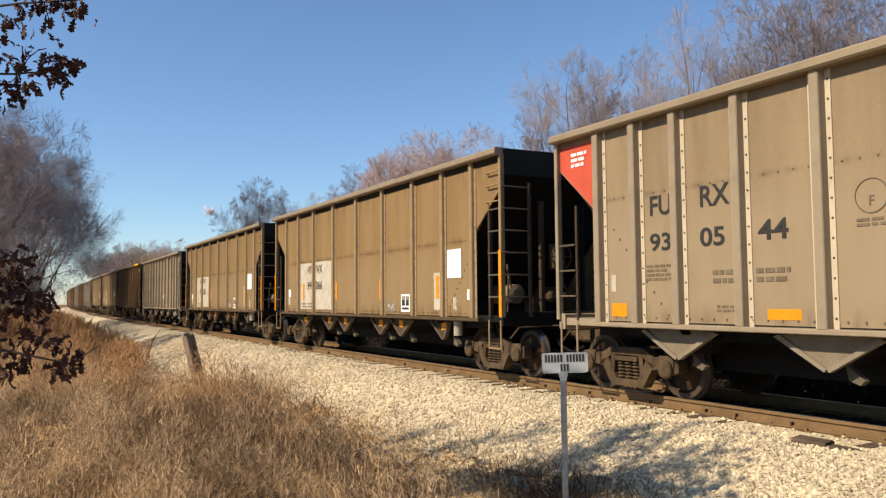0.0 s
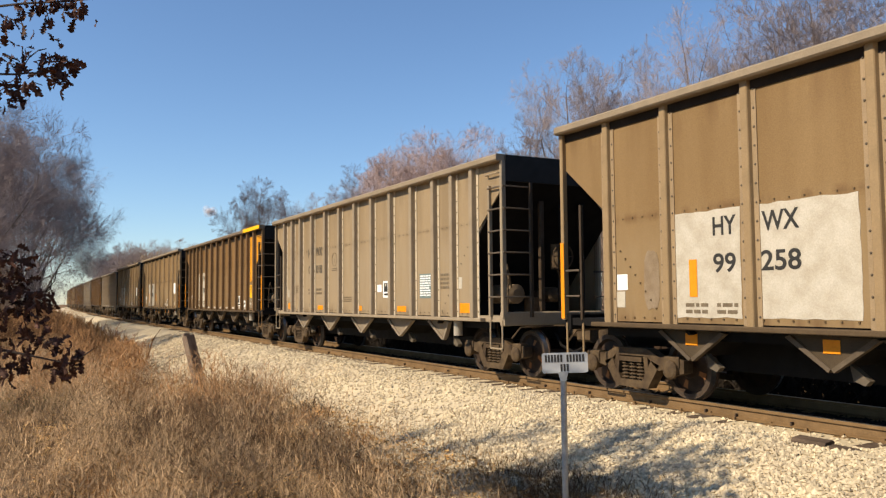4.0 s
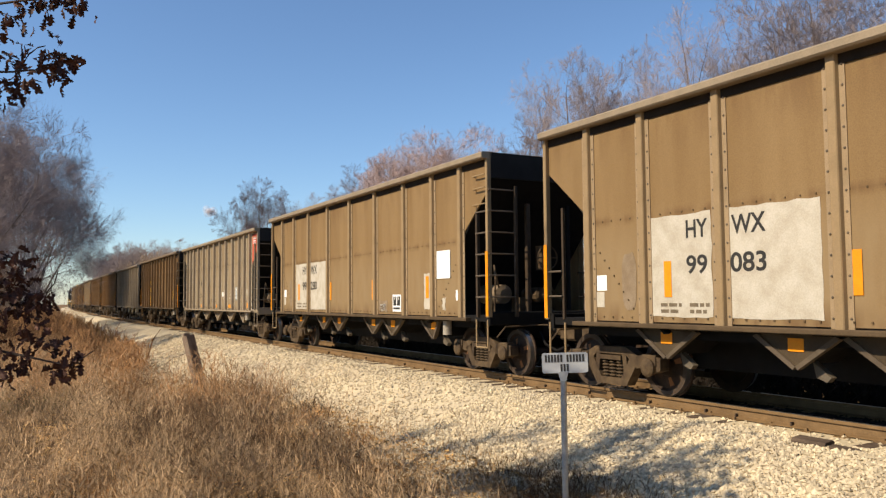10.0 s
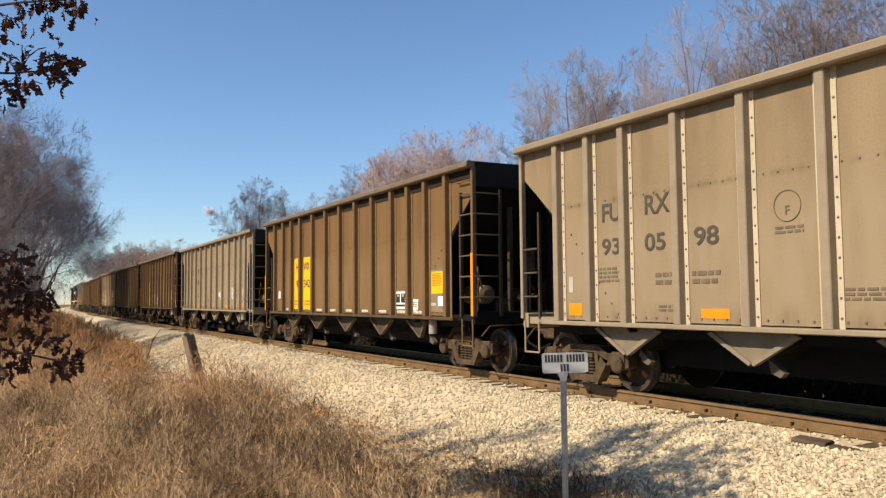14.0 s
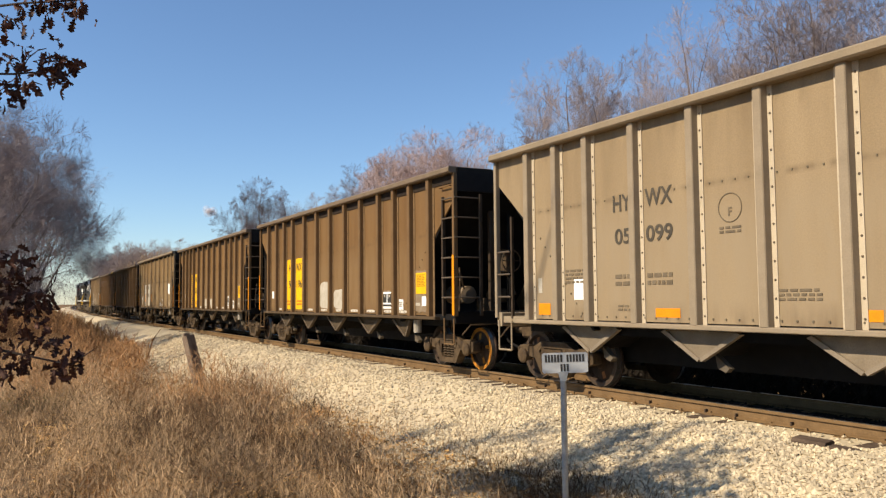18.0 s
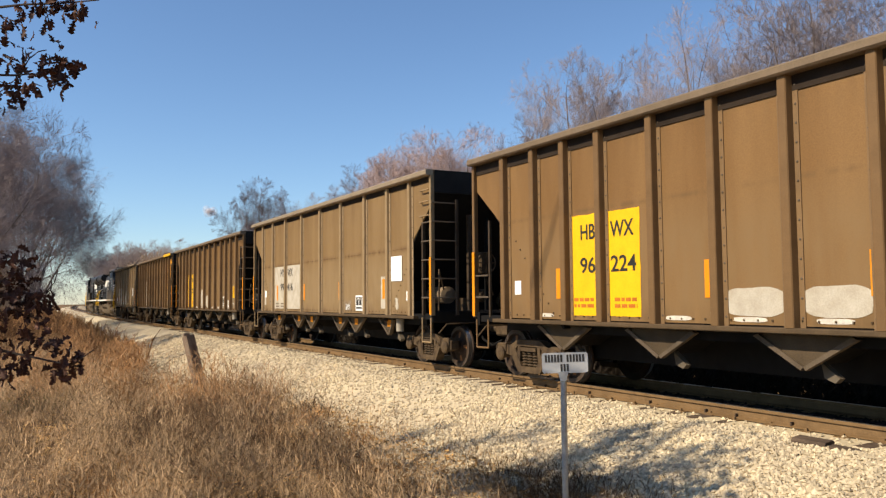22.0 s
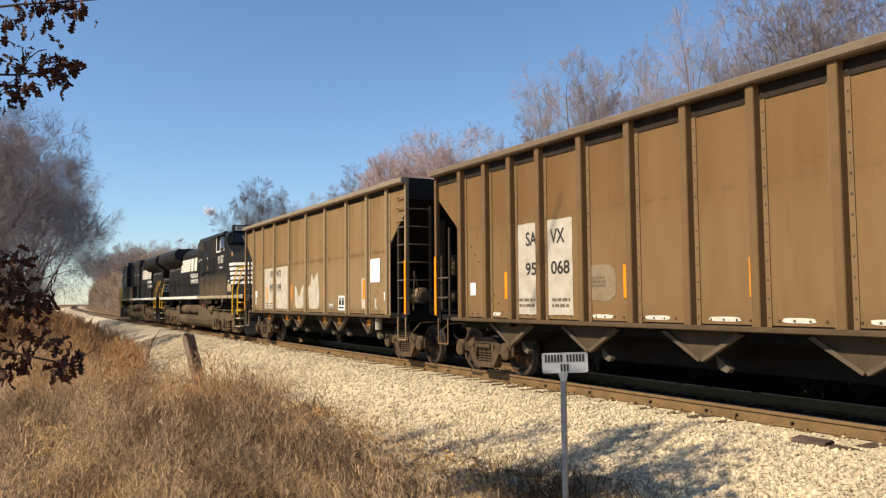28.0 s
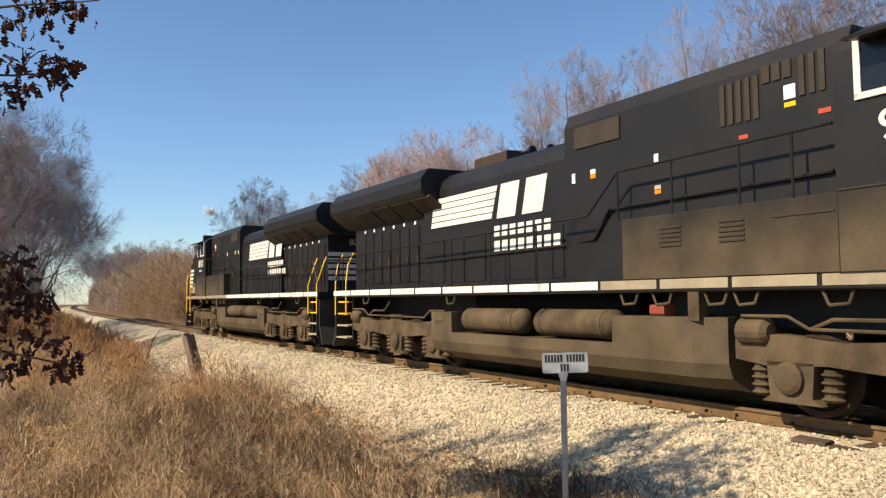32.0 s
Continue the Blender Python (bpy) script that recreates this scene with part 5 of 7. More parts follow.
                w.box(0.2, 0.3, s * 0.74 - 0.02, s * 0.74 + 0.02, 0.05, 0.12)
            w.rod((0, -1.1, 0), (0, 1.1, 0), 0.09, 10)
            axles.append(part("wheelset", w, (WHEEL, TREAD, WHEEL), tr, at=pose(a, 0, 0.533)))
    # lettering as plain shapes on both sides of the engine hood
    for s in (-1, 1):
        d = 1 if s < 0 else -1
        cx = -3.1

        def sp(pts):
            return [(cx + d * a, b) for a, b in pts]
        yy = s * 1.12
        for i in range(5):
            z = 3.16 + i * 0.135
            P("emblem_stripe", Form().poly(sp([(-2.0 + i * 0.03, z), (0.62 + i * 0.05, z), (0.66 + i * 0.05, z + 0.115), (-1.98 + i * 0.03, z + 0.115)]), yy, s * 1.1), CREAM, parent=hood)
        for a in (0.82, 1.72):
            P("emblem", Form().poly(sp([(a, 3.14), (a + 0.66, 3.14), (a + 0.84, 3.82), (a + 0.18, 3.82)]), yy, s * 1.1), CREAM, "plain white slanted emblem block", parent=hood)
        for row, n in ((2.78, 7), (2.48, 8)):
            for i in range(n):
                a = 0.72 + i * 0.285
                P("name_bar", Form().poly(sp([(a, row), (a + 0.2, row), (a + 0.21, row + 0.21), (a + 0.01, row + 0.21)]), yy, s * 1.1), CREAM, parent=hood)
        # cab number
        tx = text(cab, number, 0, 0, 0.34, CREAM, "CENTER", name="lettering")
        tx.matrix_basis = Matrix.Translation((6.55, s * 1.503, 3.35)) @ pose(0, 0, 0, 90, 0, 0 if s < 0 else 180)
        for i in range(4):
            P("small_print", Form().box(6.35 + i * 0.14, 6.45 + i * 0.14, min(s * 1.5, s * 1.505), max(s * 1.5, s * 1.505), 2.98, 3.05), CREAM, parent=cab)
        # small notices
        for x, z, w, h, m in ((0.3, 3.5, 0.09, 0.17, WHITE), (0.8, 3.52, 0.13, 0.08, ORANGE), (0.8, 3.6, 0.13, 0.07, WHITE), (2.3, 3.55, 0.09, 0.14, WHITE), (2.3, 3.08, 0.13, 0.06, ORANGE), (2.3, 3.15, 0.13, 0.06, PALE), (4.62, 4.0, 0.17, 0.18, WHITE), (4.62, 3.9, 0.17, 0.06, YELLOW), (3.9, 3.62, 0.15, 0.055, RED), (5.1, 3.72, 0.17, 0.06, RED)):
            P("notice", Form().box(x, x + w, min(s * 1.2, s * 1.21), max(s * 1.2, s * 1.21), z, z + h), m, parent=eq)
        for x, z, w, h, m in ((8.62, 3.42, 0.17, 0.09, ORANGE), (8.62, 3.51, 0.17, 0.08, PALE), (8.7, 1.95, 0.14, 0.16, PALE), (8.72, 2.13, 0.1, 0.05, RED), (8.05, 2.32, 0.11, 0.11, CREAM)):
            P("notice", Form().box(x, x + w, min(s * 1.5, s * 1.512), max(s * 1.5, s * 1.512), z, z + h), m, parent=nose)
        for i in range(7):
            P("notice", Form().box(-9.3 + i * 0.62, -9.3 + i * 0.62 + 0.09, min(s * 1.0, s * 1.012), max(s * 1.0, s * 1.012), 3.36, 3.44), WHITE if i % 2 else CREAM, parent=rear)
    ROLLING.append([lo, x0, axles, 0.533])
    return lo


LEAD = -266.15
diesel(LEAD, False, "9157", "black road diesel locomotive with a white-striped wide nose")
diesel(LEAD - 22.3, True, "8010", "black road diesel locomotive running long hood first")

# ---- ballast stones, ties and spikes ----
def stones(name, n, area, size, seed, label, m, lift=0.0):
    """Loose crushed stones strewn over the ground; area gives (x, y across the line)."""
    rnd = random.Random(seed)
    f = Form()
    tri = [(0, 2, 4), (2, 1, 4), (1, 3, 4), (3, 0, 4), (2, 0, 5), (1, 2, 5), (3, 1, 5), (0, 3, 5)]
    for _ in range(n):
        x, s = area(rnd)
        y = s + line_y(x)
        r = size * rnd.uniform(0.55, 1.35) * (1 + max(0, -x - 14) * 0.018)
        z = ground_z(x, y) + 0.02 + lift + r * 0.15
        a = rnd.uniform(0, 6.28)
        ca, sa = math.cos(a) * r, math.sin(a) * r
        e, h, q = rnd.uniform(0.55, 1.0), rnd.uniform(0.5, 0.9) * r, rnd.uniform(-0.3, 0.3) * r
        f.add([(x - ca, y - sa, z + q), (x + ca, y + sa, z - q), (x - sa * e, y + ca * e, z + q * 0.5), (x + sa * e, y - ca * e, z - q), (x + q, y - q, z + h), (x, y, z - h)], tri)
    me = bpy.data.meshes.new(name)
    me.from_pydata(f.v, [], f.f)
    me.materials.append(m)
    return tagged(new(name, me), label, kind="stuff")


VERGE = ((4, -4.9), (-6.2, -4.9), (-8.2, -4.75), (-10, -4.6), (-12, -4.45), (-15.6, -4.25), (-17.8, -3.7), (-19.6, -4.0), (-21.4, -5.5), (-26, -6.1), (-36, -5.3), (-57, -3.9), (-88, -2.7), (-140, -2.5), (-900, -2.5))


def verge_base(x):
    """Where the stones give way to weeds, across the line."""
    for (a, p), (b, q) in zip(VERGE, VERGE[1:]):
        if x >= b:
            return p + (q - p) * min(1.0, max(0.0, (a - x) / (a - b)))
    return -2.5


def shoulder(rnd):
    u = rnd.random()
    x = -3.2 - 9 * u if rnd.random() < 0.45 else -3.2 - 42 * u ** 1.3
    edge = verge_base(x) - 0.9
    s = -0.86 - (-edge - 0.86) * rnd.random() ** 0.9
    if s < edge + 0.9 and rnd.random() < 0.35 + (edge + 0.9 - s) * 0.6:
        s = -1.2 - 2.2 * rnd.random()
    if s > -1.32 and rnd.random() < 0.86:
        s = -1.3 - 2.6 * rnd.random()
    return x, s


stones("ballast_stones", 34000, shoulder, 0.036, 5, "pale crushed limestone ballast heaped beside the track", STONE)
stones("near_stones", 5000, lambda r: (-3.4 + 11 * r.random(), -0.9 - 4.2 * r.random() ** 0.9), 0.036, 15, "pale crushed limestone ballast sloping from the rail", STONE)
# near-black: shade under the train is put into the stones' colour
GRIT = mat("shade-dark ballast", (0.014, 0.0115, 0.009), 0.95, var=0.4, scale=2, fine=25, bump=0.8, spread=0.4, island=True)
stones("track_stones", 7000, lambda r: (-3 - 40 * r.random() ** 1.3, r.uniform(-0.66, 1.3)), 0.036, 6, "ballast stones between the rails, darkened for the train's shade", GRIT, 0.0)
tagged(structure("track_bed", ground_grid(bx, [-0.7 + 0.25 * i for i in range(10)], 0.026), GRIT, "ballast bed between the rails, darkened for the train's shade"))
# crossties under the rails, each its own timber
tie_forms = []
for k in range(4):
    rnd = random.Random(40 + k)
    f = Form()
    pts = []
    for s in (-1, 1):
        e = rnd.uniform(-0.03, 0.03)
        pts += [(-0.112 + rnd.uniform(-0.01, 0.01), s * 1.3 + e, -0.36), (0.112, s * 1.3 + e, -0.36), (0.114, s * 1.3, -0.19 + rnd.uniform(-0.012, 0)), (0.09, s * 1.3, -0.178), (-0.09, s * 1.3, -0.178), (-0.114, s * 1.3, -0.19)]
    f.prism(pts, 6)
    for s in (-1, 1):
        f.box(-0.09, 0.09, s * 0.754 - 0.17, s * 0.754 + 0.17, -0.178, -0.166, 1)
        for q in (-0.11, 0.11):
            f.box(-0.02, 0.02, s * 0.754 + q - 0.015, s * 0.754 + q + 0.015, -0.17, -0.13, 1)
    tie_forms.append(f.mesh("tie", TIE, RAILM))
track = tagged(new("crossties"), "weathered timber crossties half buried in pale ballast", "railroad ties", kind="structure")
rnd = random.Random(8)
for i in range(250):
    x = 0.5 - i * 0.52 + rnd.uniform(-0.05, 0.05)
    o = part("tie", tie_forms[i % 4], None, track)
    o.matrix_basis = on_line(x) @ pose(0, rnd.uniform(-0.06, 0.1), rnd.uniform(-0.012, 0.008), 0, 0, rnd.uniform(-2, 2))
# rail joint bars and anchors on the near rail
for k, x in enumerate((-5.65, -7.0, -7.9, -8.45, -9.6, -11.1, -12.4, -14.0, -16.2, -18.5, -21.0, -24.0)):
    f = Form()
    f.box(-0.012, 0.012, -0.05, 0.0, -0.165, -0.1, c=0.004)
    o = part("rail_anchor", f, mat("dark anchor steel", (0.0522, 0.0348, 0.0244), 0.8), track)
    o.matrix_basis = on_line(x) @ pose(0, -0.766, 0)
# a cut tie end lying on the stones
f = Form()
f.prism([(x, y, z) for x in (-0.2, 0.2) for y, z in ((-0.1, -0.05), (0.1, -0.06), (0.11, 0.02), (0.08, 0.045), (-0.09, 0.04), (-0.11, 0.01))], 6)
o = thing("tie_stub", "short weathered stub of tie timber lying on pale ballast", "timber", pose(-6.1, -1.6, -0.15, 3, 2, 8))
part("timber", f, TIE, o)
f = Form()
f.prism([(x, y, z) for x in (-0.16, 0.17) for y, z in ((-0.09, -0.03), (0.09, -0.03), (0.08, 0.02), (-0.08, 0.025))], 4)
part("split_board", f, TIE, o, at=pose(0.4, -0.03, -0.01, 0, 4, 12))


# ---- bare winter trees ----
def grow(rnd, height, limbs, lean, low, thick, depth=4, droop=0.0, open_=1.0):
    """A trunk with ascending limbs that carry side branches all along: returns forms for the trunk and for the crown. lean: how far the limbs
    spread from upright; droop: how much the outer branches sink again; open_: length of the side branches."""
    trunk, crown = Form(), Form()

    def side(d, angle, turn):
        u = d.orthogonal().normalized()
        return (d * math.cos(angle) + (u * math.cos(turn) + d.cross(u) * math.sin(turn)) * math.sin(angle)).normalized()

    def limb(p, d, length, r, level):
        n = 5 if level < 2 else 4
        turn = rnd.uniform(0, 6.283)
        if level == depth:
            # a spray of fine twigs
            for _ in range(5):
                w = side(d, rnd.uniform(0.05, 0.6), rnd.uniform(0, 6.283))
                q, u = p + d * length * rnd.random() * 0.6, w.orthogonal().normalized() * 0.0055
                crown.add([q - u, q + u, q + w * length * rnd.uniform(0.6, 1.5)], [(0, 1, 2)])
            return
        for i in range(n):
            up = 0.10 - droop * (i / n) * (0.35 if level > 0 else 0.1)
            d = (d + Vector((rnd.gauss(0, 0.11), rnd.gauss(0, 0.11), up + rnd.gauss(0, 0.07)))).normalized()
            q = p + d * length / n
            r2 = max(0.007, r * (1 - 0.62 / n * (i + 1) / (i * 0.3 + 1)))
            k = len(crown.m)
            crown.rod(p, q, r, 5 if level == 0 else 3, r2=r2)
            if level < 2:
                crown.m[k:] = [1] * (len(crown.m) - k)
            if i > 0 or level > 0:
                for _ in range(2 if level > 0 and rnd.random() < (0.4 if level < 3 else 0.8) else 1):
                    turn += 2.4 + rnd.gauss(0, 0.4)
                    limb(q, side(d, rnd.uniform(0.45, 0.95), turn), length * open_ * (0.62 - 0.30 * i / n) * rnd.uniform(0.7, 1.2), max(0.008, r2 * 0.55), level + 1)
            p, r = q, r2

    d = Vector((rnd.gauss(0, 0.04), rnd.gauss(0, 0.04), 1)).normalized()
    base, top = Vector((0, 0, -0.1)), Vector((0, 0, -0.1)) + d * height * low
    trunk.rod(base, base + d * 0.4, thick * 1.4, 8, r2=thick)
    trunk.rod(base + d * 0.4, top, thick, 8, r2=thick * 0.8)
    limb(top, d, height * (0.86 - low), thick * 0.72, 0)
    turn = rnd.uniform(0, 6.283)
    for i in range(limbs):
        turn += 2.4 + rnd.gauss(0, 0.3)
        u = 1 - 0.45 * (i % 3) / 3
        limb(base.lerp(top, u), side(d, lean * rnd.uniform(0.6, 1.25), turn), height * (0.8 - low * u) * rnd.uniform(0.7, 0.95), thick * rnd.uniform(0.4, 0.55), 0)
    return trunk, crown


BARK = mat("grey bark", (0.1305, 0.1027, 0.0853), 0.9, var=0.35, scale=3, bump=0.4)
TWIG = mat("grey-brown twigs", (0.29, 0.237, 0.228), 0.9, var=0.25, scale=2, bump=0, spread=0.2)
RUDDY = mat("reddish twigs", (0.46, 0.34, 0.31), 0.9, var=0.2, scale=2, bump=0, spread=0.2)
TREES = []
for k, form in enumerate(((15, 4, 0.42, 0.34, 0.20), (17, 3, 0.30, 0.40, 0.20), (14, 6, 0.5, 0.3, 0.16, 4, 0.1), (13, 2, 0.30, 0.25, 0.09, 3), (16, 5, 0.55, 0.36, 0.20), (12, 7, 0.75, 0.14, 0.2, 4, 0.75, 1.15))):
    t, c = grow(random.Random(100 + k), *form)
    TREES.append((t.mesh("trunk", BARK), c.mesh("crown", TWIG, BARK), c))
CROWN_TOP = [sorted(p[2] for p in t[2].v)[int(len(t[2].v) * 0.985)] for t in TREES]
ruddy_crown = TREES[2][2].mesh("crown", RUDDY, BARK)


def tree(k, x, y, height, turn, ruddy=False, label="leafless grey-brown tree in the winter woods", wide=1.0):
    g = ground_z(x, y)
    sc = (height - g) / CROWN_TOP[k]
    ob = thing("tree", "leafless reddish-twigged tree in the winter woods" if ruddy else label, "tree", Matrix.LocRotScale((x, y, g), Euler((0, 0, turn)), (sc * wide, sc * wide, sc)), group="bare trees along the track")
    part("trunk", TREES[k][0], None, ob)
    part("crown", ruddy_crown if ruddy else TREES[k][1], None, ob)
    return ob


rnd = random.Random(21)
# behind the train, tops in metres above the rail
for k, x, y, h, r, w in ((0, -136.0, 27.6, 17.0, 0, 0.8), (4, -122.4, 25.5, 20.0, 0, 0.75), (1, -110, 25.5, 16.6, 0, 0.7), (0, -101, 26.4, 15.6, 0, 0.8), (4, -88.2, 26.0, 15.6, 0, 0.7),
                         (0, -81.4, 25.5, 16.0, 0, 0.8), (2, -76.5, 26.5, 15.4, 0, 0.7), (2, -70.6, 25.6, 16.2, 1, 0.9), (2, -65.6, 25.5, 17.2, 1, 1.0), (2, -61.5, 26.4, 16.0, 1, 0.8),
                         (1, -49.2, 25.5, 16.5, 0, 0.7), (4, -44.6, 25.5, 18.6, 0, 0.62), (0, -42.2, 26.0, 18.2, 0, 0.6), (1, -37.9, 25.5, 17.1, 0, 0.4), (3, -35.9, 25.2, 14.6, 0, 0.5),
                         (4, -33.4, 25.1, 18.4, 0, 0.55), (0, -31.2, 25.6, 17.6, 0, 0.5), (1, -29.0, 25.1, 16.6, 0, 0.6), (4, -26.2, 25.5, 18.8, 0, 0.62), (0, -24.4, 26.5, 17.8, 0, 0.6), (3, -22.2, 25.1, 14.6, 0, 0.6), (4, -18, 25, 16.0, 0, 0.8), (0, -13, 26, 17.0, 0, 0.8)):
    tree(k, x, y, h, rnd.uniform(0, 6.28), bool(r), wide=w * 1.2)
for i in range(34):
    x = -4 - (62 if i < 22 else 22) * rnd.random()
    tree(3, x, rnd.uniform(9, 22) + line_y(x), rnd.uniform(5, 9), rnd.uniform(0, 6.28), label="slim leafless sapling at the wood's edge")
for i in range(20):
    x = -165 - 12 * i + rnd.uniform(-5, 5)
    tree(rnd.choice((0, 1, 4)), x, line_y(x) + rnd.uniform(9, 20), 13 + i * 0.45 + rnd.uniform(-2, 2), rnd.uniform(0, 6.28), wide=1.3)
# on the near side of the line
for k, x, y, h, w in ((5, -36, -15.5, 8.5, 0.9), (5, -44, -15.0, 10, 0.9), (4, -52, -15.5, 12.5, 0.9), (5, -58, -13.6, 11.5, 0.9), (5, -66, -13.8, 15.0, 0.85), (4, -72, -11.4, 17.0, 0.9), (5, -76, -8.8, 15.5, 0.72), (5, -79, -7.5, 17.0, 0.68),
                   (4, -82, -9.6, 19.0, 0.75), (5, -108, -7.4, 8.0, 0.6), (5, -125, -6.6, 7.0, 0.6), (5, -150, -5.2, 6, 0.6), (3, -62, -8.6, 4.5, 1.1), (3, -70, -7.2, 4.5, 1.1)):
    tree(k, x, y, h, rnd.uniform(0, 6.28), wide=w)
# the old oak whose shade falls across the stones and the cars
SUN_RAY = SUN_AZ * math.cos(SUN_EL) - Vector((0, 0, math.sin(SUN_EL)))
oak_shade = thing("tree", "tall old oak with sparse dry leaves", "tree", pose(-7.5, -18.5, -0.9))
oak_trunk = Form()
oak_trunk.rod((0, 0, -0.1), (0, 0, 0.5), 0.42, 12, r2=0.3)
oak_trunk.rod((0, 0, 0.5), (0.1, 0.2, 5.0), 0.3, 12, r2=0.24)
oak_trunk.rod((0.1, 0.2, 5.0), (0.0, 0.8, 9.0), 0.24, 10, r2=0.12)
oak_trunk.rod((0.0, 0.8, 9.0), (-1.5, 2.0, 13.5), 0.12, 8, r2=0.05)
part("trunk", oak_trunk, BARK, oak_shade)
rnd = random.Random(9)


def bough(feet, low, high, r0, r1, leafy, wide):
    """A bough held so high that its shade lies along the given feet on the ground; wide: reach of its side twigs."""
    pts = []
    for i, foot in enumerate(feet):
        h = low + (high - low) * i / (len(feet) - 1)
        x, y = foot[0], foot[1]
        p = Vector((x, y, foot[2] if len(foot) > 2 else ground_z(x, y)))
        pts.append(p - SUN_RAY * ((h - p.z) / math.sin(SUN_EL)) - Vector((-7.5, -18.5, -0.9)))
    wood, leaves = Form(), Form()
    n = len(pts) - 1
    for i in range(n):
        wood.rod(pts[i], pts[i + 1], r0 + (r1 - r0) * i / n, 6, r2=r0 + (r1 - r0) * (i + 1) / n)
    for _ in range(int(leafy)):
        i = rnd.randrange(n)
        p = pts[i].lerp(pts[i + 1], rnd.random())
        e = p + Vector((rnd.gauss(0, 1), rnd.gauss(0, 0.8), rnd.gauss(0, 0.5))) * wide
        if rnd.random() < 0.4:
            wood.rod(p, e, 0.012, 3, r2=0.005)
        for _ in range(4):
            q = e + Vector((rnd.gauss(0, 0.1), rnd.gauss(0, 0.1), rnd.gauss(0, 0.1)))
            u = Vector((rnd.gauss(0, 1), rnd.gauss(0, 1), rnd.gauss(0, 1))).normalized() * rnd.uniform(0.05, 0.09)
            w = u.orthogonal().normalized() * 0.05
            leaves.add([q - u, q + w, q + u, q - w], [(0, 1, 2, 3)])
    part("bough", wood, BARK, oak_shade)
    if leafy:
        part("leaves", leaves, mat("dry leaves of the old oak", (0.174, 0.0957, 0.0435), 0.8, bump=0), oak_shade)["kind"] = "stuff"


bough([(-10.1, -7.4), (-10.6, -6.5), (-11.2, -5.6), (-12.0, -4.3), (-11.9, -3.3)], 9.0, 10.0, 0.06, 0.03, 90, 0.3)
bough([(-10.1, -5.9), (-10.5, -5.0), (-10.8, -4.0), (-10.1, -3.2), (-9.6, -2.6)], 8.0, 9.0, 0.06, 0.025, 80, 0.3)
bough([(-8.9, -5.2), (-8.7, -4.4), (-8.55, -3.7), (-8.33, -3.0), (-8.3, -1.9)], 6.5, 7.2, 0.05, 0.02, 80, 0.24)
bough([(-8.2, -4.7), (-7.8, -4.1), (-7.33, -3.5), (-6.84, -2.6), (-6.9, -1.9)], 6.0, 6.8, 0.05, 0.02, 80, 0.24)
bough([(-8.5, -3.4), (-8.4, -3.2), (-8.25, -2.8), (-8.3, -2.1)], 6.0, 6.6, 0.035, 0.015, 50, 0.18)
bough([(-7.9, -4.4), (-7.5, -3.6), (-7.0, -3.3), (-6.4, -3.2)], 5.6, 6.2, 0.04, 0.02, 110, 0.3)
bough([(-9.6, -4.5), (-9.2, -4.2), (-8.8, -4.1), (-8.2, -4.0)], 5.6, 6.2, 0.04, 0.02, 90, 0.3)
bough([(-6.9, -4.6), (-6.5, -4.0), (-6.1, -3.6), (-5.7, -3.3)], 5.0, 5.6, 0.04, 0.02, 90, 0.26)
# boughs that shade the passing cars
bough([(-11.77, -1.51, 1.32), (-11.55, -1.51, 1.8), (-11.32, -1.51, 2.29), (-11.02, -1.52, 2.95), (-10.85, -1.52, 3.32)], 13.0, 14.0, 0.04, 0.02, 0, 0.25)


# ---- dry grass, weeds and brush ----
def blades(name, n, where, tall, width, seed, label, m, droop=0.5, fork=0):
    rnd = random.Random(seed)
    v, f = [], []
    for _ in range(n):
        spot = where(rnd)
        if spot is None:
            continue
        x, y, g = spot
        z = ground_z(x, y)
        h = tall * g * rnd.uniform(0.45, 1.25)
        a = rnd.uniform(0, 6.283)
        b = rnd.uniform(0.15 * droop, droop)
        w = width * rnd.uniform(0.6, 1.4) * (1 + max(0, -x - 12) * 0.05)
        dx, dy = math.cos(a), math.sin(a)
        c = rnd.uniform(0, 6.283)
        wx, wy = math.cos(c) * w, math.sin(c) * w
        k = len(v)
        v += [(x - wx, y - wy, z - 0.03), (x + wx, y + wy, z - 0.03), (x + dx * b * h * 0.35 + wx * 0.8, y + dy * b * h * 0.35 + wy * 0.8, z + h * 0.55), (x + dx * b * h * 0.35 - wx * 0.8, y + dy * b * h * 0.35 - wy * 0.8, z + h * 0.55), (x + dx * b * h, y + dy * b * h, z + h * rnd.uniform(0.8, 1.0))]
        f += [(k, k + 1, k + 2, k + 3), (k + 3, k + 2, k + 4)]
        for _ in range(fork):
            u = rnd.uniform(0.3, 0.9)
            px, py, pz = x + dx * b * h * 0.5 * u, y + dy * b * h * 0.5 * u, z + h * u * 0.9
            e = rnd.uniform(0, 6.283)
            l = h * rnd.uniform(0.12, 0.34)
            k = len(v)
            v += [(px, py, pz), (px + wx * 0.6, py + wy * 0.6, pz + 0.004), (px + math.cos(e) * l * 0.7, py + math.sin(e) * l * 0.7, pz + l * rnd.uniform(0.4, 1.0))]
            f.append((k, k + 1, k + 2))
    me = bpy.data.meshes.new(name)
    me.from_pydata(v, [], f)
    me.materials.append(m)
    return tagged(new(name, me), label, kind="stuff")


def straw(name, col, tint, spread=0.45):
    return mat(name, col, 0.85, var=0.25, scale=0.9, bump=0, tint=tint, spread=spread, island=True)


DRY = straw("dry tan grass", (0.5519, 0.3461, 0.1436), (0.1131, 0.0653, 0.0261), 0.65)
GREYWEED = straw("grey-brown weed stalks", (0.4670, 0.3155, 0.1771), (0.087, 0.0566, 0.0313), 0.65)
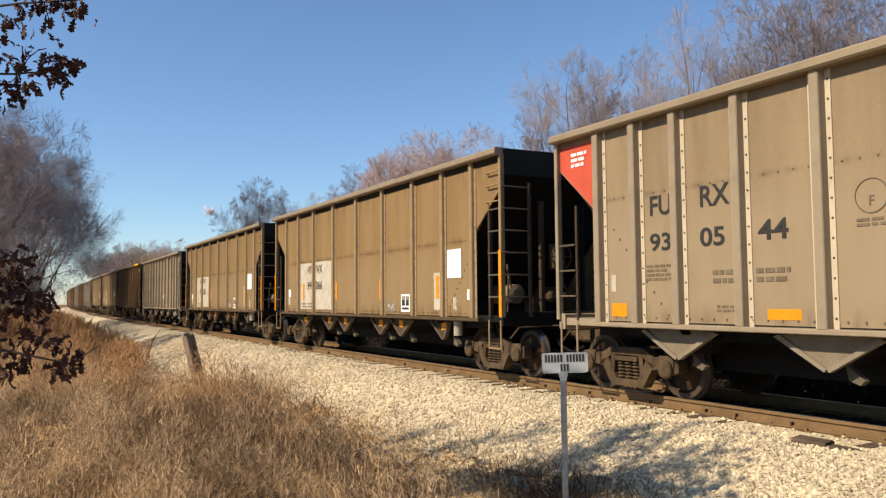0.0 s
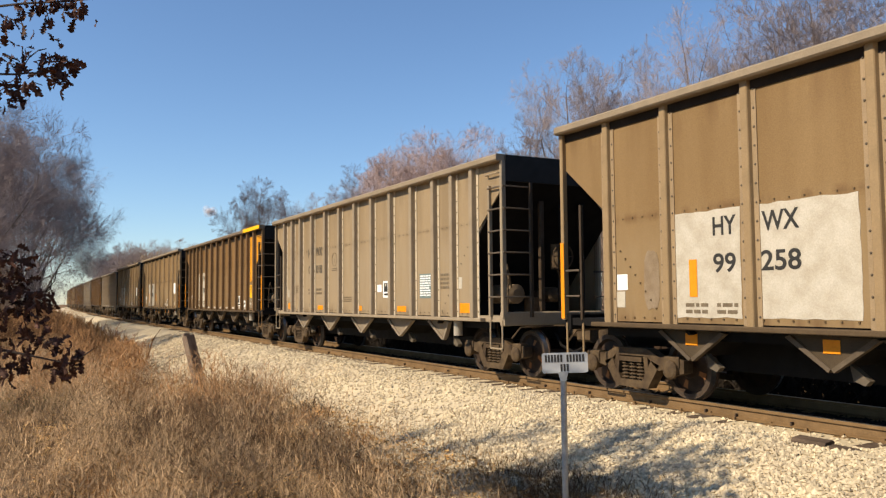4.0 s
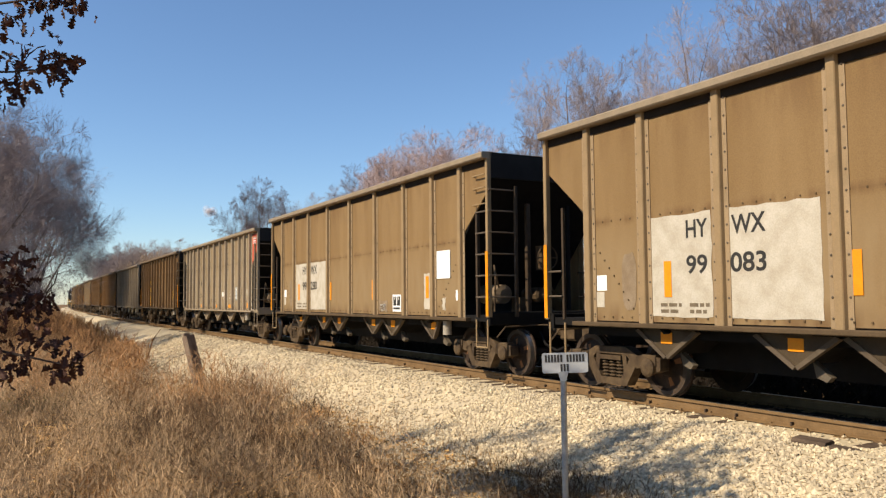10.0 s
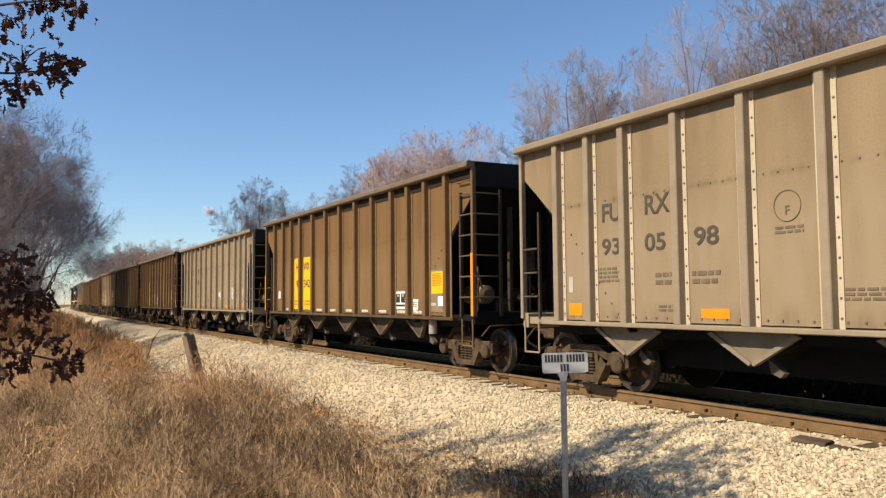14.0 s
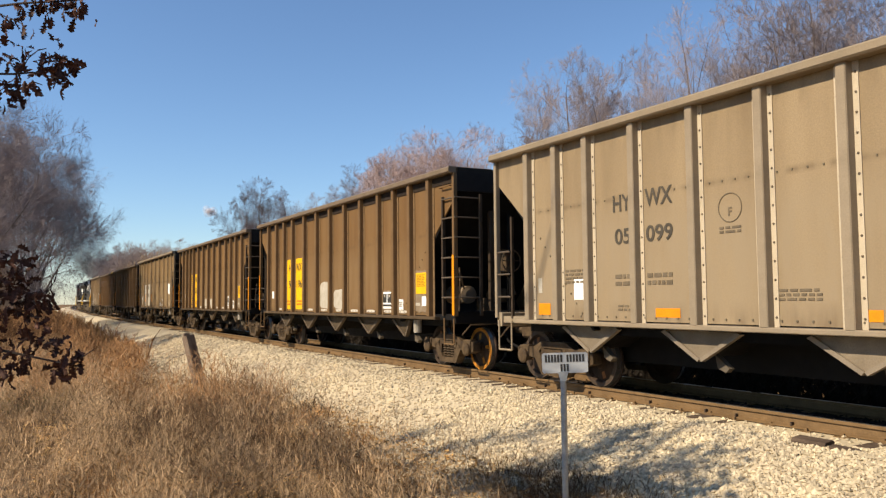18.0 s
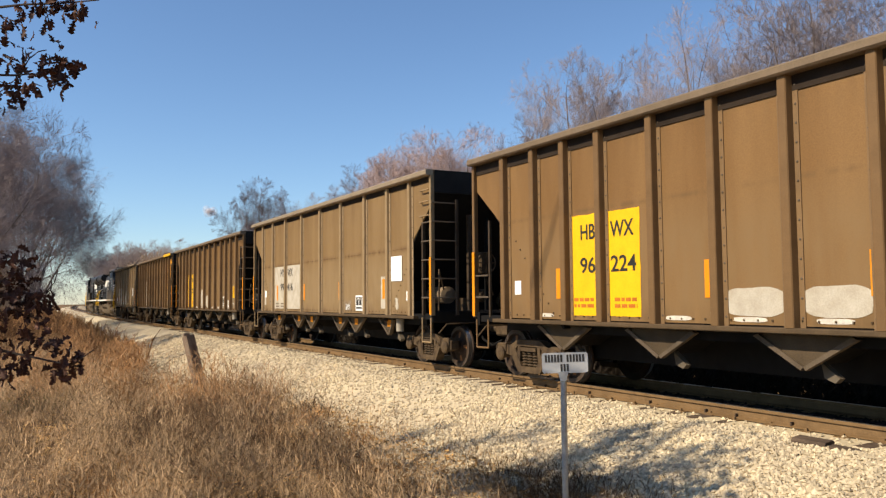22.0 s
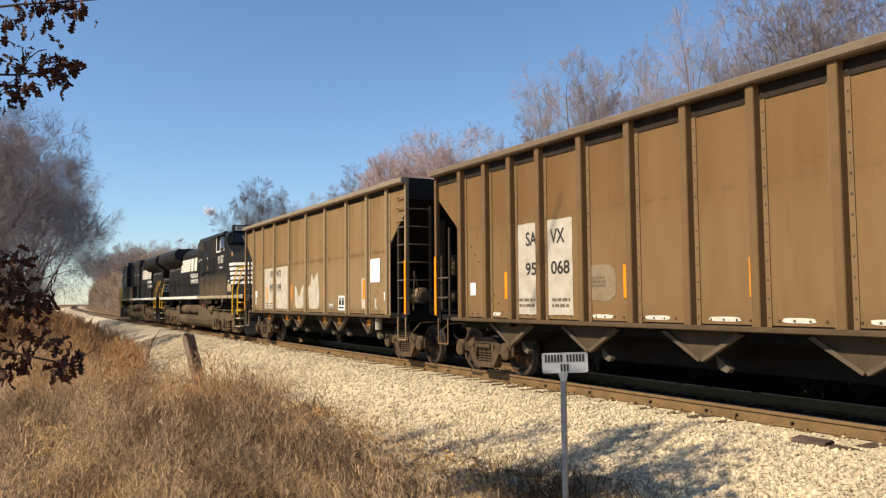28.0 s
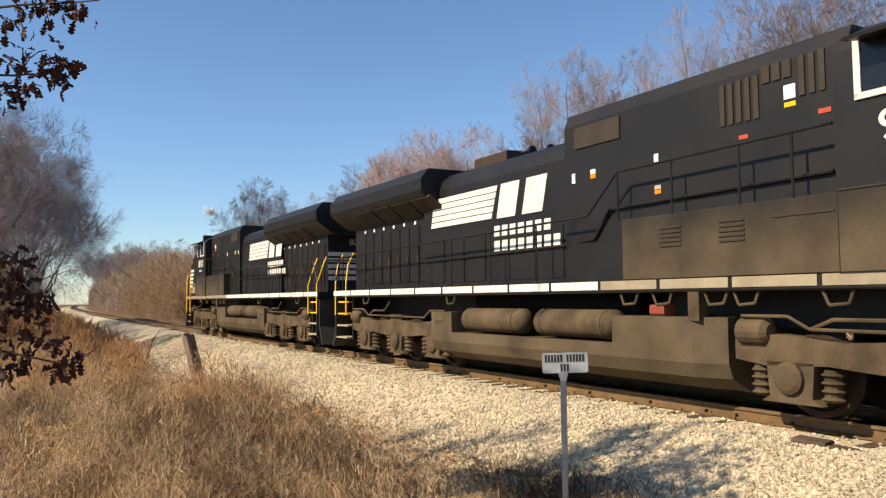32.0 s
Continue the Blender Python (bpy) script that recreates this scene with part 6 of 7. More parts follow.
RUST = straw("rusty dead brush", (0.3828, 0.2175, 0.0914), (0.2436, 0.1305, 0.0566))
GREEN = straw("low green winter grass", (0.087, 0.0957, 0.0244), (0.1392, 0.1131, 0.0391))
PALEWEED = straw("bleached weed stems", (0.7, 0.6, 0.45), (0.4785, 0.3828, 0.2697))


def verge(x):
    """How far from the track the grass begins."""
    return verge_base(x) + 0.35 * noise.noise((x * 0.6, 0.5, 0)) + line_y(x)


def meadow(lo, hi, deep, patch=0.0, keep=None):
    def where(rnd):
        x = -(lo + (hi - lo) * rnd.random() ** 1.5)
        y = verge(x) - deep * rnd.random() ** 1.2
        if (y < -9.4 and x > -7) or (y < -7.8 and -40 < x < -19):
            return None
        g = 0.65 + 0.9 * noise.noise((x * 0.5, y * 0.5, patch)) + 0.6 * noise.noise((x * 1.7, y * 1.7, patch))
        if g < 0.35 and rnd.random() < 0.75:
            return None
        d = verge(x) - y
        g *= min(1.0, 0.25 + d * (0.5 if x > -15 else 0.28))
        if keep and not keep(x, y, d, rnd):
            return None
        return (x, y, max(0.2, g))
    return where


blades("dry_grass", 26000, meadow(4.5, 42, 8.0), 0.10, 0.0045, 61, "dry tan winter grass beside the track bed", DRY, droop=3.2)
blades("weed_stalks", 15000, meadow(6, 34, 6.5, 4.0, lambda x, y, d, r: d > 0.8 and r.random() < 0.8), 0.5, 0.0025, 62, "tall grey-brown dead weed stalks in a tangle", GREYWEED, droop=2.0, fork=8)
blades("bleached_weeds", 260, lambda r: (-19.0 + r.gauss(0, 0.8), -4.4 + r.gauss(0, 0.4), 1.0), 0.95, 0.003, 64, "bleached weed stems beside the old post", PALEWEED, droop=0.7, fork=8)
blades("green_grass", 12000, lambda r: (-28 + r.uniform(-10, 8), -8.9 + r.gauss(0, 0.7), 0.8), 0.3, 0.008, 65, "short green grass between the trees", GREEN, droop=0.7)
blades("verge_grass", 5000, lambda r: (-4 - 12 * r.random(), -4.1 + r.gauss(0, 0.45), 0.6), 0.2, 0.004, 66, "thin tufts of dry grass among the stones", DRY, droop=0.9)


blades("near_grass", 5000, lambda r: (-5.0 + 12 * r.random(), -5.6 - 8 * r.random(), 0.7), 0.16, 0.006, 90, "dry tan winter grass on open ground", DRY, droop=3.0)


def thicket(lo, hi, near, far):
    def where(rnd):
        x = -(lo + (hi - lo) * rnd.random())
        return (x, line_y(x) + rnd.uniform(near, far), rnd.uniform(0.4, 1.2))
    return where


def twig_cloud(name, n, where, size, width, seed, label, m):
    """A brushy mass of fine twigs: where() gives the foot and the height of each twig's root over the ground."""
    rnd = random.Random(seed)
    v, f = [], []
    for _ in range(n):
        x, y, h = where(rnd)
        z = ground_z(x, y) + h
        a, t = rnd.uniform(0, 6.283), rnd.uniform(0.1, 1.1)
        l = size * rnd.uniform(0.5, 1.5)
        w = width * rnd.uniform(0.6, 1.4)
        d = Vector((math.cos(a) * math.sin(t), math.sin(a) * math.sin(t), math.cos(t))) * l
        u = d.orthogonal().normalized() * w
        p = Vector((x, y, z))
        k = len(v)
        v += [p - u, p + u, p + d]
        f.append((k, k + 1, k + 2))
        q = p + d * 0.4
        e = Vector((rnd.gauss(0, 0.4), rnd.gauss(0, 0.4), rnd.uniform(0.1, 0.6))) * l
        k = len(v)
        v += [q - u * 0.8, q + u * 0.8, q + e]
        f.append((k, k + 1, k + 2))
    me = bpy.data.meshes.new(name)
    me.from_pydata(v, [], f)
    me.materials.append(m)
    return tagged(new(name, me), label, kind="stuff")


RUSTBRUSH = straw("rusty dead brush twigs", (0.3821, 0.1984, 0.0814), (0.1653, 0.0914, 0.0435), 0.5)


def clumps(lo, hi, wide, tall, seed):
    """Rounded clumps of brush on the near verge."""
    r0 = random.Random(seed)
    spots = []
    for _ in range(150):
        x = -(lo + (hi - lo) * r0.random() ** 1.4)
        spots.append((x, verge(x) - (0.5 if x > -19 else 1.6) - wide * r0.random(), r0.uniform(0.3, 0.8) * (1 + (-x - lo) * 0.012)))

    def where(rnd):
        x, y, r = spots[rnd.randrange(len(spots))]
        a, q = rnd.uniform(0, 6.283), rnd.random() ** 0.6
        return x + math.cos(a) * r * q, y + math.sin(a) * r * q, tall * r * 1.3 * (1 - q * q * 0.8) * rnd.random()
    return where


twig_cloud("rusty_brush", 30000, clumps(15, 85, 2.4, 1.3, 63), 0.26, 0.006, 63, "rust-coloured dead brush along the ballast edge", RUSTBRUSH)
twig_cloud("weed_tangle", 80000, clumps(6.5, 30, 5.4, 1.3, 76), 0.13, 0.0035, 76, "tangled grey-brown weeds in low clumps", GREYWEED)
twig_cloud("brush_knot", 3500, lambda r: (-31.0 + r.gauss(0, 1.3), -5.9 + r.gauss(0, 0.3), 0.9 * r.random() ** 1.5), 0.22, 0.008, 77, "knot of rust-brown brush at the foot of the bank", RUSTBRUSH)
BRUSH = straw("brown winter brush", (0.2175, 0.1305, 0.0653), (0.1479, 0.094, 0.0566), 0.5)
GREYBRUSH = straw("grey-brown winter brush", (0.2262, 0.174, 0.1348), (0.1914, 0.1305, 0.087), 0.4)


def bank(lo, hi, near, far, tall):
    """Brush between two distances from the line, rounded over the top."""
    def where(rnd):
        x = -(lo + (hi - lo) * rnd.random() ** 1.25)
        s = near + (far - near) * rnd.random()
        h = tall(-x) * (0.75 + 0.35 * noise.noise((x * 0.12, s * 0.3, 2.0))) * min(1.0, 0.45 + (s - near) / (far - near) * 1.1)
        return x, line_y(x) + s, h * rnd.random() ** 0.8
    return where


# undergrowth added behind the track, near-black for the train's shadow
twig_cloud("shade_thicket", 30000, lambda r: (-44 * r.random(), r.uniform(2.4, 4.6), 0.95 * r.random()), 0.3, 0.022, 67, "low undergrowth behind the track, coloured for shade", straw("undergrowth darkened for shade", (0.0191, 0.0139, 0.0096), (0.0122, 0.0087, 0.0061)))
blades("near_thicket", 9000, thicket(34, 150, -10, -4.6), 1.2, 0.012, 68, "brown brush below the bare trees", RUST, droop=0.5, fork=4)
twig_cloud("brush_bank", 44000, bank(44, 150, 4.6, 10.5, lambda d: 2.6 + max(0, min(1, (d - 50) / 55)) * 8.0), 0.6, 0.011, 69, "dense brown brush on the bank beyond the track", BRUSH)
twig_cloud("distant_wood", 34000, bank(115, 430, 6.0, 18, lambda d: 9.0 + max(0, min(8.5, (d - 120) * 0.085))), 1.8, 0.06, 70, "far grey-brown winter wood along the track", GREYBRUSH)
twig_cloud("wood_edge", 26000, bank(2, 60, 7.5, 20, lambda d: 8.5), 0.9, 0.016, 74, "grey undergrowth at the wood's edge", GREYBRUSH)
twig_cloud("understorey", 26000, lambda r: (-33 - 60 * r.random() ** 1.4, -12.4 + r.uniform(-2.5, 1.6), 4.0 * r.random() ** 1.2), 0.6, 0.007, 78, "fine grey-brown twigs under the near trees", GREYBRUSH)
twig_cloud("far_understorey", 16000, lambda r: (-60 - 30 * r.random(), -10.4 + r.uniform(-2.6, 1.6), 5.0 * r.random() ** 1.2), 0.8, 0.010, 79, "fine grey-brown twigs under the far trees", GREYBRUSH)
twig_cloud("near_side_brush", 18000, lambda r: (-38 - 130 * r.random() ** 1.4, -8.6 + r.uniform(-2.5, 1.6), 1.7 * r.random() ** 1.5), 0.6, 0.012, 75, "rust-brown brush under the near trees", RUSTBRUSH)

# fallen leaves and twigs on the ground
def litter(name, n, where, size, seed, label, m):
    rnd = random.Random(seed)
    v, f = [], []
    for _ in range(n):
        x, y = where(rnd)
        z = ground_z(x, y) + 0.035 + 0.03 * rnd.random()
        a, r = rnd.uniform(0, 6.283), size * rnd.uniform(0.5, 1.4)
        k = len(v)
        c, s_ = math.cos(a) * r, math.sin(a) * r
        v += [(x - c, y - s_, z), (x + s_ * 0.6, y - c * 0.6, z + r * 0.35), (x + c, y + s_, z + r * 0.1), (x - s_ * 0.6, y + c * 0.6, z - r * 0.1)]
        f += [(k, k + 1, k + 2), (k, k + 2, k + 3)]
    me = bpy.data.meshes.new(name)
    me.from_pydata(v, [], f)
    me.materials.append(m)
    return tagged(new(name, me), label, kind="stuff")


CLUMP = straw("pale matted straw", (0.8540, 0.5616, 0.2530), (0.2958, 0.174, 0.0696), 0.45)


def tufts(lo, hi, wide, count, seed):
    """Tight tufts with bare ground between them."""
    r0 = random.Random(seed)
    spots = []
    for _ in range(count):
        x = -(lo + (hi - lo) * r0.random() ** 1.4)
        spots.append((x, verge(x) + 0.1 - wide * r0.random(), r0.uniform(0.12, 0.4)))

    def where(rnd):
        x, y, r = spots[rnd.randrange(len(spots))]
        return x + rnd.gauss(0, r * 0.6), y + rnd.gauss(0, r * 0.6), rnd.uniform(0.5, 1.0) * (0.5 + r * 1.6)
    return where


blades("straw_tufts", 18000, tufts(4.5, 30, 5.2, 260, 81), 0.16, 0.003, 81, "pale bent tufts of dead grass in low mats", CLUMP, droop=2.6)
RUSTWEED = straw("rusty bent weeds", (0.4033, 0.2036, 0.0718), (0.1392, 0.074, 0.0305), 0.5)
blades("rusty_weeds", 9000, tufts(6, 30, 4.6, 70, 82), 0.42, 0.003, 82, "rust-brown bent weeds in loose tufts", RUSTWEED, droop=2.2, fork=4)
blades("verge_weeds", 4200, lambda r: (-7.6 + r.gauss(0, 0.9), -4.05 + r.gauss(0, 0.3), r.uniform(0.4, 1.0)), 0.2, 0.004, 84, "dark brown dead weeds at the edge of the stones", straw("dark dead weeds", (0.1392, 0.0827, 0.0391), (0.0609, 0.0348, 0.0157), 0.5), droop=2.2, fork=3)
blades("dark_weeds", 9000, tufts(5.5, 24, 5.0, 60, 85), 0.3, 0.0035, 85, "dark brown weeds in scattered tufts", straw("dark brown weeds", (0.1131, 0.0696, 0.0348), (0.0522, 0.0305, 0.0148), 0.5), droop=2.2, fork=3)
# extra dark stems, placed to darken this spot of the camera's view
twig_cloud("dark_tangle", 11000, lambda r: (-13.4 + r.gauss(0, 1.3), -6.9 + r.gauss(0, 0.55), 0.55 * r.random() ** 1.4), 0.17, 0.004, 86, "dark brown tangle of dead stems on the verge", straw("dark tangled stems", (0.15, 0.09, 0.045), (0.07, 0.04, 0.02), 0.5))
# dark rods on the verge, standing in for the shade of branches
SHADE_ROD = mat("dark branch shade", (0.0522, 0.0348, 0.0226), 0.9, var=0.3, scale=8)
rnd = random.Random(55)
for x, y, a, l in ((-9.6, -6.6, 128, 2.6), (-11.6, -5.0, 122, 2.0), (-8.6, -5.9, 130, 1.8), (-10.6, -6.0, 118, 2.2)):
    g = ground_z(x, y) + 0.1
    o = thing("fallen_branch", "dark rod in dry grass standing in for branch shade", "branch", pose(x, y, g, 0, 0, a), group="dead branches on the verge")
    f = Form()
    pts = [Vector((-l / 2 + l * i / 6, rnd.gauss(0, 0.04), rnd.uniform(-0.04, 0.05))) for i in range(7)]
    f.pipe(pts, 0.011, 5)
    part("stem", f, SHADE_ROD, o)["kind"] = "stuff"
    for i in range(1, 6):
        part("twig", Form().rod(pts[i], pts[i] + Vector((rnd.uniform(0.1, 0.35), rnd.choice((-1, 1)) * rnd.uniform(0.1, 0.3), rnd.uniform(0.0, 0.15))), 0.008, 4, r2=0.003), SHADE_ROD, o)


LEAFM = straw("dead oak leaf litter", (0.5838, 0.3461, 0.1244), (0.1392, 0.074, 0.0261), 0.7)
litter("fallen_leaves", 22000, lambda r: (-4 - 20 * r.random() ** 1.6, -3.9 - 5.5 * r.random() ** 1.1), 0.032, 71, "dead brown leaves strewn over the verge", LEAFM)

# ---- old leaning post, street sign ----
POST = mat("grey splitting post timber", (0.2175, 0.1566, 0.1087), 0.9, var=0.5, scale=5, bump=0.8, tint=(0.0783, 0.0452, 0.0305), streak=0.8)
po = thing("old_post", "leaning weathered wooden post in dry weeds", "post", pose(-21.05, -5.25, -0.92, 6, -15, 25))
f = Form()
f.prism([(a, b, z) for z, k in ((-0.2, 1.0), (1.62, 0.9)) for a, b in ((-0.135 * k, -0.11 * k), (0.11 * k, -0.14 * k), (0.14 * k, 0.11 * k), (-0.1 * k, 0.14 * k))], 4)
f.prism([(a, b, z) for z, k in ((1.5, 1.0), (1.70, 0.7)) for a, b in ((-0.12 * k, -0.1 * k), (-0.03 * k, -0.12 * k), (0.0, 0.1 * k), (-0.09 * k, 0.12 * k))], 4)
part("timber", f, POST, po)
part("wire", Form().pipe([(-0.12, -0.1, 1.2), (-0.5, -0.25, 1.18), (-0.9, -0.2, 1.1)], 0.008, 5), mat("rusty wire", (0.1044, 0.0609, 0.0391), 0.8), po)

SIGN_AT = Vector((-6.41, -4.905, -0.91))
sg = thing("street_sign", "small white road-name sign on a grey steel post", "street sign", Matrix.Translation(SIGN_AT) @ pose(0, 0, 0, 0, 0, 50))
f = Form()
f.lathe((0, 0, -0.1), [(0, 0.03), (1.72, 0.03)], 12, axis="z")
part("pole", f, STEEL, sg)
f = Form()
f.prism([(a, b, z) for z, k in ((1.62, 0.8), (1.71, 1.5)) for a, b in ((-0.034 * k, -0.034), (0.034 * k, -0.034), (0.034 * k, 0.034), (-0.034 * k, 0.034))], 4)
part("bracket", f, STEEL, sg)
f = Form()
f.prism([(a, y, b) for y in (-0.006, 0.006) for a, b in ((-0.225, 1.715), (-0.21, 1.70), (0.21, 1.70), (0.225, 1.715), (0.225, 1.885), (0.21, 1.90), (-0.21, 1.90), (-0.225, 1.885))], 8)
pl = part("plate", f, mat("white sign sheeting", (0.36, 0.37, 0.375), 0.4, var=0.08, bump=0), sg, at=pose(0.08, 0, 0, 0, -2, 0))
f = Form()
rnd = random.Random(3)
for row, (x0, x1, z) in enumerate(((-0.195, 0.2, 1.845), (-0.045, 0.05, 1.752))):
    x = x0
    while x < x1 - 0.01:
        if not (row == 0 and -0.035 < x < -0.01):
            f.box(x, x + 0.02, -0.0095, -0.0055, z - 0.036, z + 0.036)
        x += 0.0305
part("small_print", f, INK, pl)

# ---- young oak that still holds its dead leaves, close by on the left ----
OAK_AT = Vector((-5.9, -11.9, -0.92))
OAKLEAF = mat("dead oak leaf", (0.074, 0.0313, 0.0191), 0.7, var=0.35, scale=8, bump=0.1, tint=(0.0391, 0.0174, 0.0122), spread=0.5)
OAKSTUFF = mat("dead oak leaves of the crown", (0.1218, 0.0566, 0.0305), 0.7, var=0.35, scale=8, bump=0, spread=0.4, island=True)
OAKBARK = mat("dark oak bark", (0.0653, 0.0478, 0.0391), 0.9, var=0.4, scale=9, bump=0.6)


def oak_leaf(seed):
    """A lobed leaf about one unit long, folded and curled along its midrib."""
    r = random.Random(seed)
    half = [(0.0, 0.03), (0.14, 0.13), (0.22, 0.07), (0.36, 0.25), (0.46, 0.11), (0.6, 0.33), (0.7, 0.15), (0.84, 0.24), (1.0, 0.02)]
    curl, fold = r.uniform(0.1, 0.5), r.uniform(0.15, 0.6)

    def lift(x):
        return curl * (x - 0.5) ** 2 - 0.1 * math.sin(x * 5 + seed)
    v = [(x, 0, lift(x)) for x, _ in half]
    n = len(half)
    v += [(x, w * r.uniform(0.8, 1.2), lift(x) + fold * w) for x, w in half]
    v += [(x, -w * r.uniform(0.8, 1.2), lift(x) + fold * w * r.uniform(0.5, 1.2)) for x, w in half]
    f = []
    for i in range(n - 1):
        f.append((i, i + 1, n + i + 1, n + i))
        f.append((i, 2 * n + i, 2 * n + i + 1, i + 1))
    return v, f


leaf_meshes = []
for k in range(4):
    v, f = oak_leaf(k)
    me = bpy.data.meshes.new("leaf")
    me.from_pydata(v, [], f)
    me.materials.append(OAKLEAF)
    leaf_meshes.append(me)

oak = thing("oak_tree", "young oak holding dark dead brown leaves", "tree", Matrix.Translation(OAK_AT))
OUT = Vector((0.4756, 0.8796, 0))
TIP = Vector((-5.61, -9.845, 0.038)) - OAK_AT


def spot(u, z, d=0.0):
    """u metres out along the branch, z above the rail, d deeper."""
    p = TIP + OUT * u + Vector((-0.88, 0.475, 0)) * d
    return Vector((p.x, p.y, z + 0.038 - OAK_AT.z))


trunk, crown = Form(), Form()
trunk.rod((0, 0, -0.1), (0, 0, 0.5), 0.11, 10, r2=0.085)
trunk.pipe([(0, 0, 0.5), (0.03, -0.02, 2.0)], 0.085, 10)
trunk.rod((0.03, -0.02, 2.0), (-0.06, 0.05, 4.2), 0.08, 8, r2=0.05)
trunk.rod((-0.06, 0.05, 4.2), (0.1, -0.1, 6.6), 0.05, 6, r2=0.02)
part("trunk", trunk, OAKBARK, oak)
rnd = random.Random(77)
cl_v, cl_f = [], []
for i in range(20):
    z = rnd.uniform(1.8, 5.6)
    a = rnd.uniform(0, 6.283)
    reach = (2.0 - abs(z - 3.6) * 0.42) * rnd.uniform(0.5, 1.05)
    p0 = Vector((0, 0, z))
    p1 = Vector((math.cos(a) * reach, math.sin(a) * reach, z + rnd.uniform(0.1, 0.7)))
    lim = TIP.y - 0.12
    if p1.y > lim:
        p1.y = lim - rnd.uniform(0.05, 0.5)
    mid = (p0 + p1) / 2 + Vector((0, 0, 0.12))
    crown.rod(p0, mid, 0.03, 5, r2=0.02)
    crown.rod(mid, p1, 0.02, 4, r2=0.008)
    for _ in range(44):
        u = rnd.random() ** 0.6
        c = p0.lerp(p1, u) + Vector((rnd.gauss(0, 0.2), rnd.gauss(0, 0.2), rnd.gauss(0, 0.2)))
        if c.y > lim:
            continue
        m = Matrix.Translation(c) @ Euler((rnd.uniform(0, 6.28), rnd.uniform(0, 6.28), rnd.uniform(0, 6.28))).to_matrix().to_4x4() @ Matrix.Scale(rnd.uniform(0.1, 0.16), 4)
        me = leaf_meshes[rnd.randrange(4)]
        b = len(cl_v)
        cl_v.extend(tuple(m @ q.co) for q in me.vertices)
        cl_f.extend(tuple(b + j for j in p.vertices) for p in me.polygons)
for (cx_, cy_, cz_, n) in ((-8.5, -10.5, 4.3, 60), (-8.1, -10.7, 5.0, 60), (-8.8, -10.9, 5.6, 50), (-7.6, -10.6, 5.7, 60), (-7.7, -11.0, 6.4, 50), (-8.3, -11.2, 6.9, 40), (-6.9, -10.9, 6.2, 40), (-9.6, -10.6, 3.8, 40)):
    c0 = Vector((cx_, cy_, cz_)) - OAK_AT
    crown.rod(Vector((-0.05, 0.04, c0.z * 0.72)), c0, 0.025, 5, r2=0.008)
    for _ in range(n):
        c = c0 + Vector((rnd.gauss(0, 0.2), min(0.45, rnd.gauss(0, 0.2)), rnd.gauss(0, 0.16)))
        m = Matrix.Translation(c) @ Euler((rnd.uniform(0, 6.28), rnd.uniform(0, 6.28), rnd.uniform(0, 6.28))).to_matrix().to_4x4() @ Matrix.Scale(rnd.uniform(0.1, 0.16), 4)
        me = leaf_meshes[rnd.randrange(4)]
        b = len(cl_v)
        cl_v.extend(tuple(m @ q.co) for q in me.vertices)
        cl_f.extend(tuple(b + j for j in q.vertices) for q in me.polygons)
part("limbs", crown, OAKBARK, oak)
me = bpy.data.meshes.new("crown")
me.from_pydata(cl_v, [], cl_f)
me.materials.append(OAKSTUFF)
tagged(part("crown", me, None, oak), "dead brown leaves of the crown", kind="stuff")


def branch(points, spurs, leaves, seed):
    """A leafy branch that sways about its root; its leaves are parts of it."""
    rnd = random.Random(seed)
    root = spot(*points[0])
    f = Form()
    pts = [spot(*p) - root for p in points]
    r = 0.013
    for a, b in zip(pts, pts[1:]):
        f.rod(a, b, r, 5, r2=r * 0.75)
        r *= 0.75
    for s in spurs:
        q = [spot(*p) - root for p in s]
        for a, b in zip(q, q[1:]):
            f.rod(a, b, 0.005, 4, r2=0.003)
    br = part("branch", f, OAKBARK, oak, "thin dark twig with dead leaves", at=Matrix.Translation(root))
    for u, z, n, spread in leaves:
        for _ in range(round(n * 1.5)):
            c = spot(u + rnd.gauss(0, spread), z + rnd.gauss(0, spread), rnd.gauss(0, 0.06)) - root
            e = Euler((rnd.uniform(-0.9, 0.9) + math.pi / 2 * rnd.choice((0, 1, 1)), rnd.uniform(-0.5, 2.2), rnd.uniform(0, 6.28)))
            part("leaf", leaf_meshes[rnd.randrange(4)], None, br, at=Matrix.LocRotScale(c, e, Vector((1, 1, 1)) * rnd.uniform(0.058, 0.1)))
    return br, root


UPPER, UPPER_ROOT = branch(
    [(-0.9, 2.75), (-0.3, 2.92), (0.1, 2.91), (0.22, 2.92), (0.3, 2.90), (0.42, 2.87)],
    [[(0.12, 2.91), (0.2, 3.02), (0.25, 3.06), (0.3, 3.07)], [(0.14, 2.91), (0.2, 3.03)], [(-0.2, 2.93), (0.05, 2.86), (0.1, 2.80)], [(0.22, 2.86), (0.28, 2.84)]],
    [(0.18, 3.08, 3, 0.025), (0.08, 3.04, 6, 0.05), (-0.02, 3.05, 4, 0.05), (0.25, 3.0, 5, 0.035), (0.34, 3.05, 6, 0.035), (0.39, 3.01, 7, 0.035), (0.42, 2.96, 6, 0.03), (0.36, 2.95, 6, 0.04), (0.35, 2.89, 5, 0.03), (0.40, 2.88, 4, 0.025), (0.24, 2.84, 4, 0.025), (0.15, 2.88, 4, 0.03), (0.03, 2.93, 7, 0.05), (0.06, 2.82, 6, 0.04), (0.12, 2.79, 4, 0.03), (0.04, 2.74, 4, 0.03), (-0.05, 2.8, 5, 0.05)], 5)
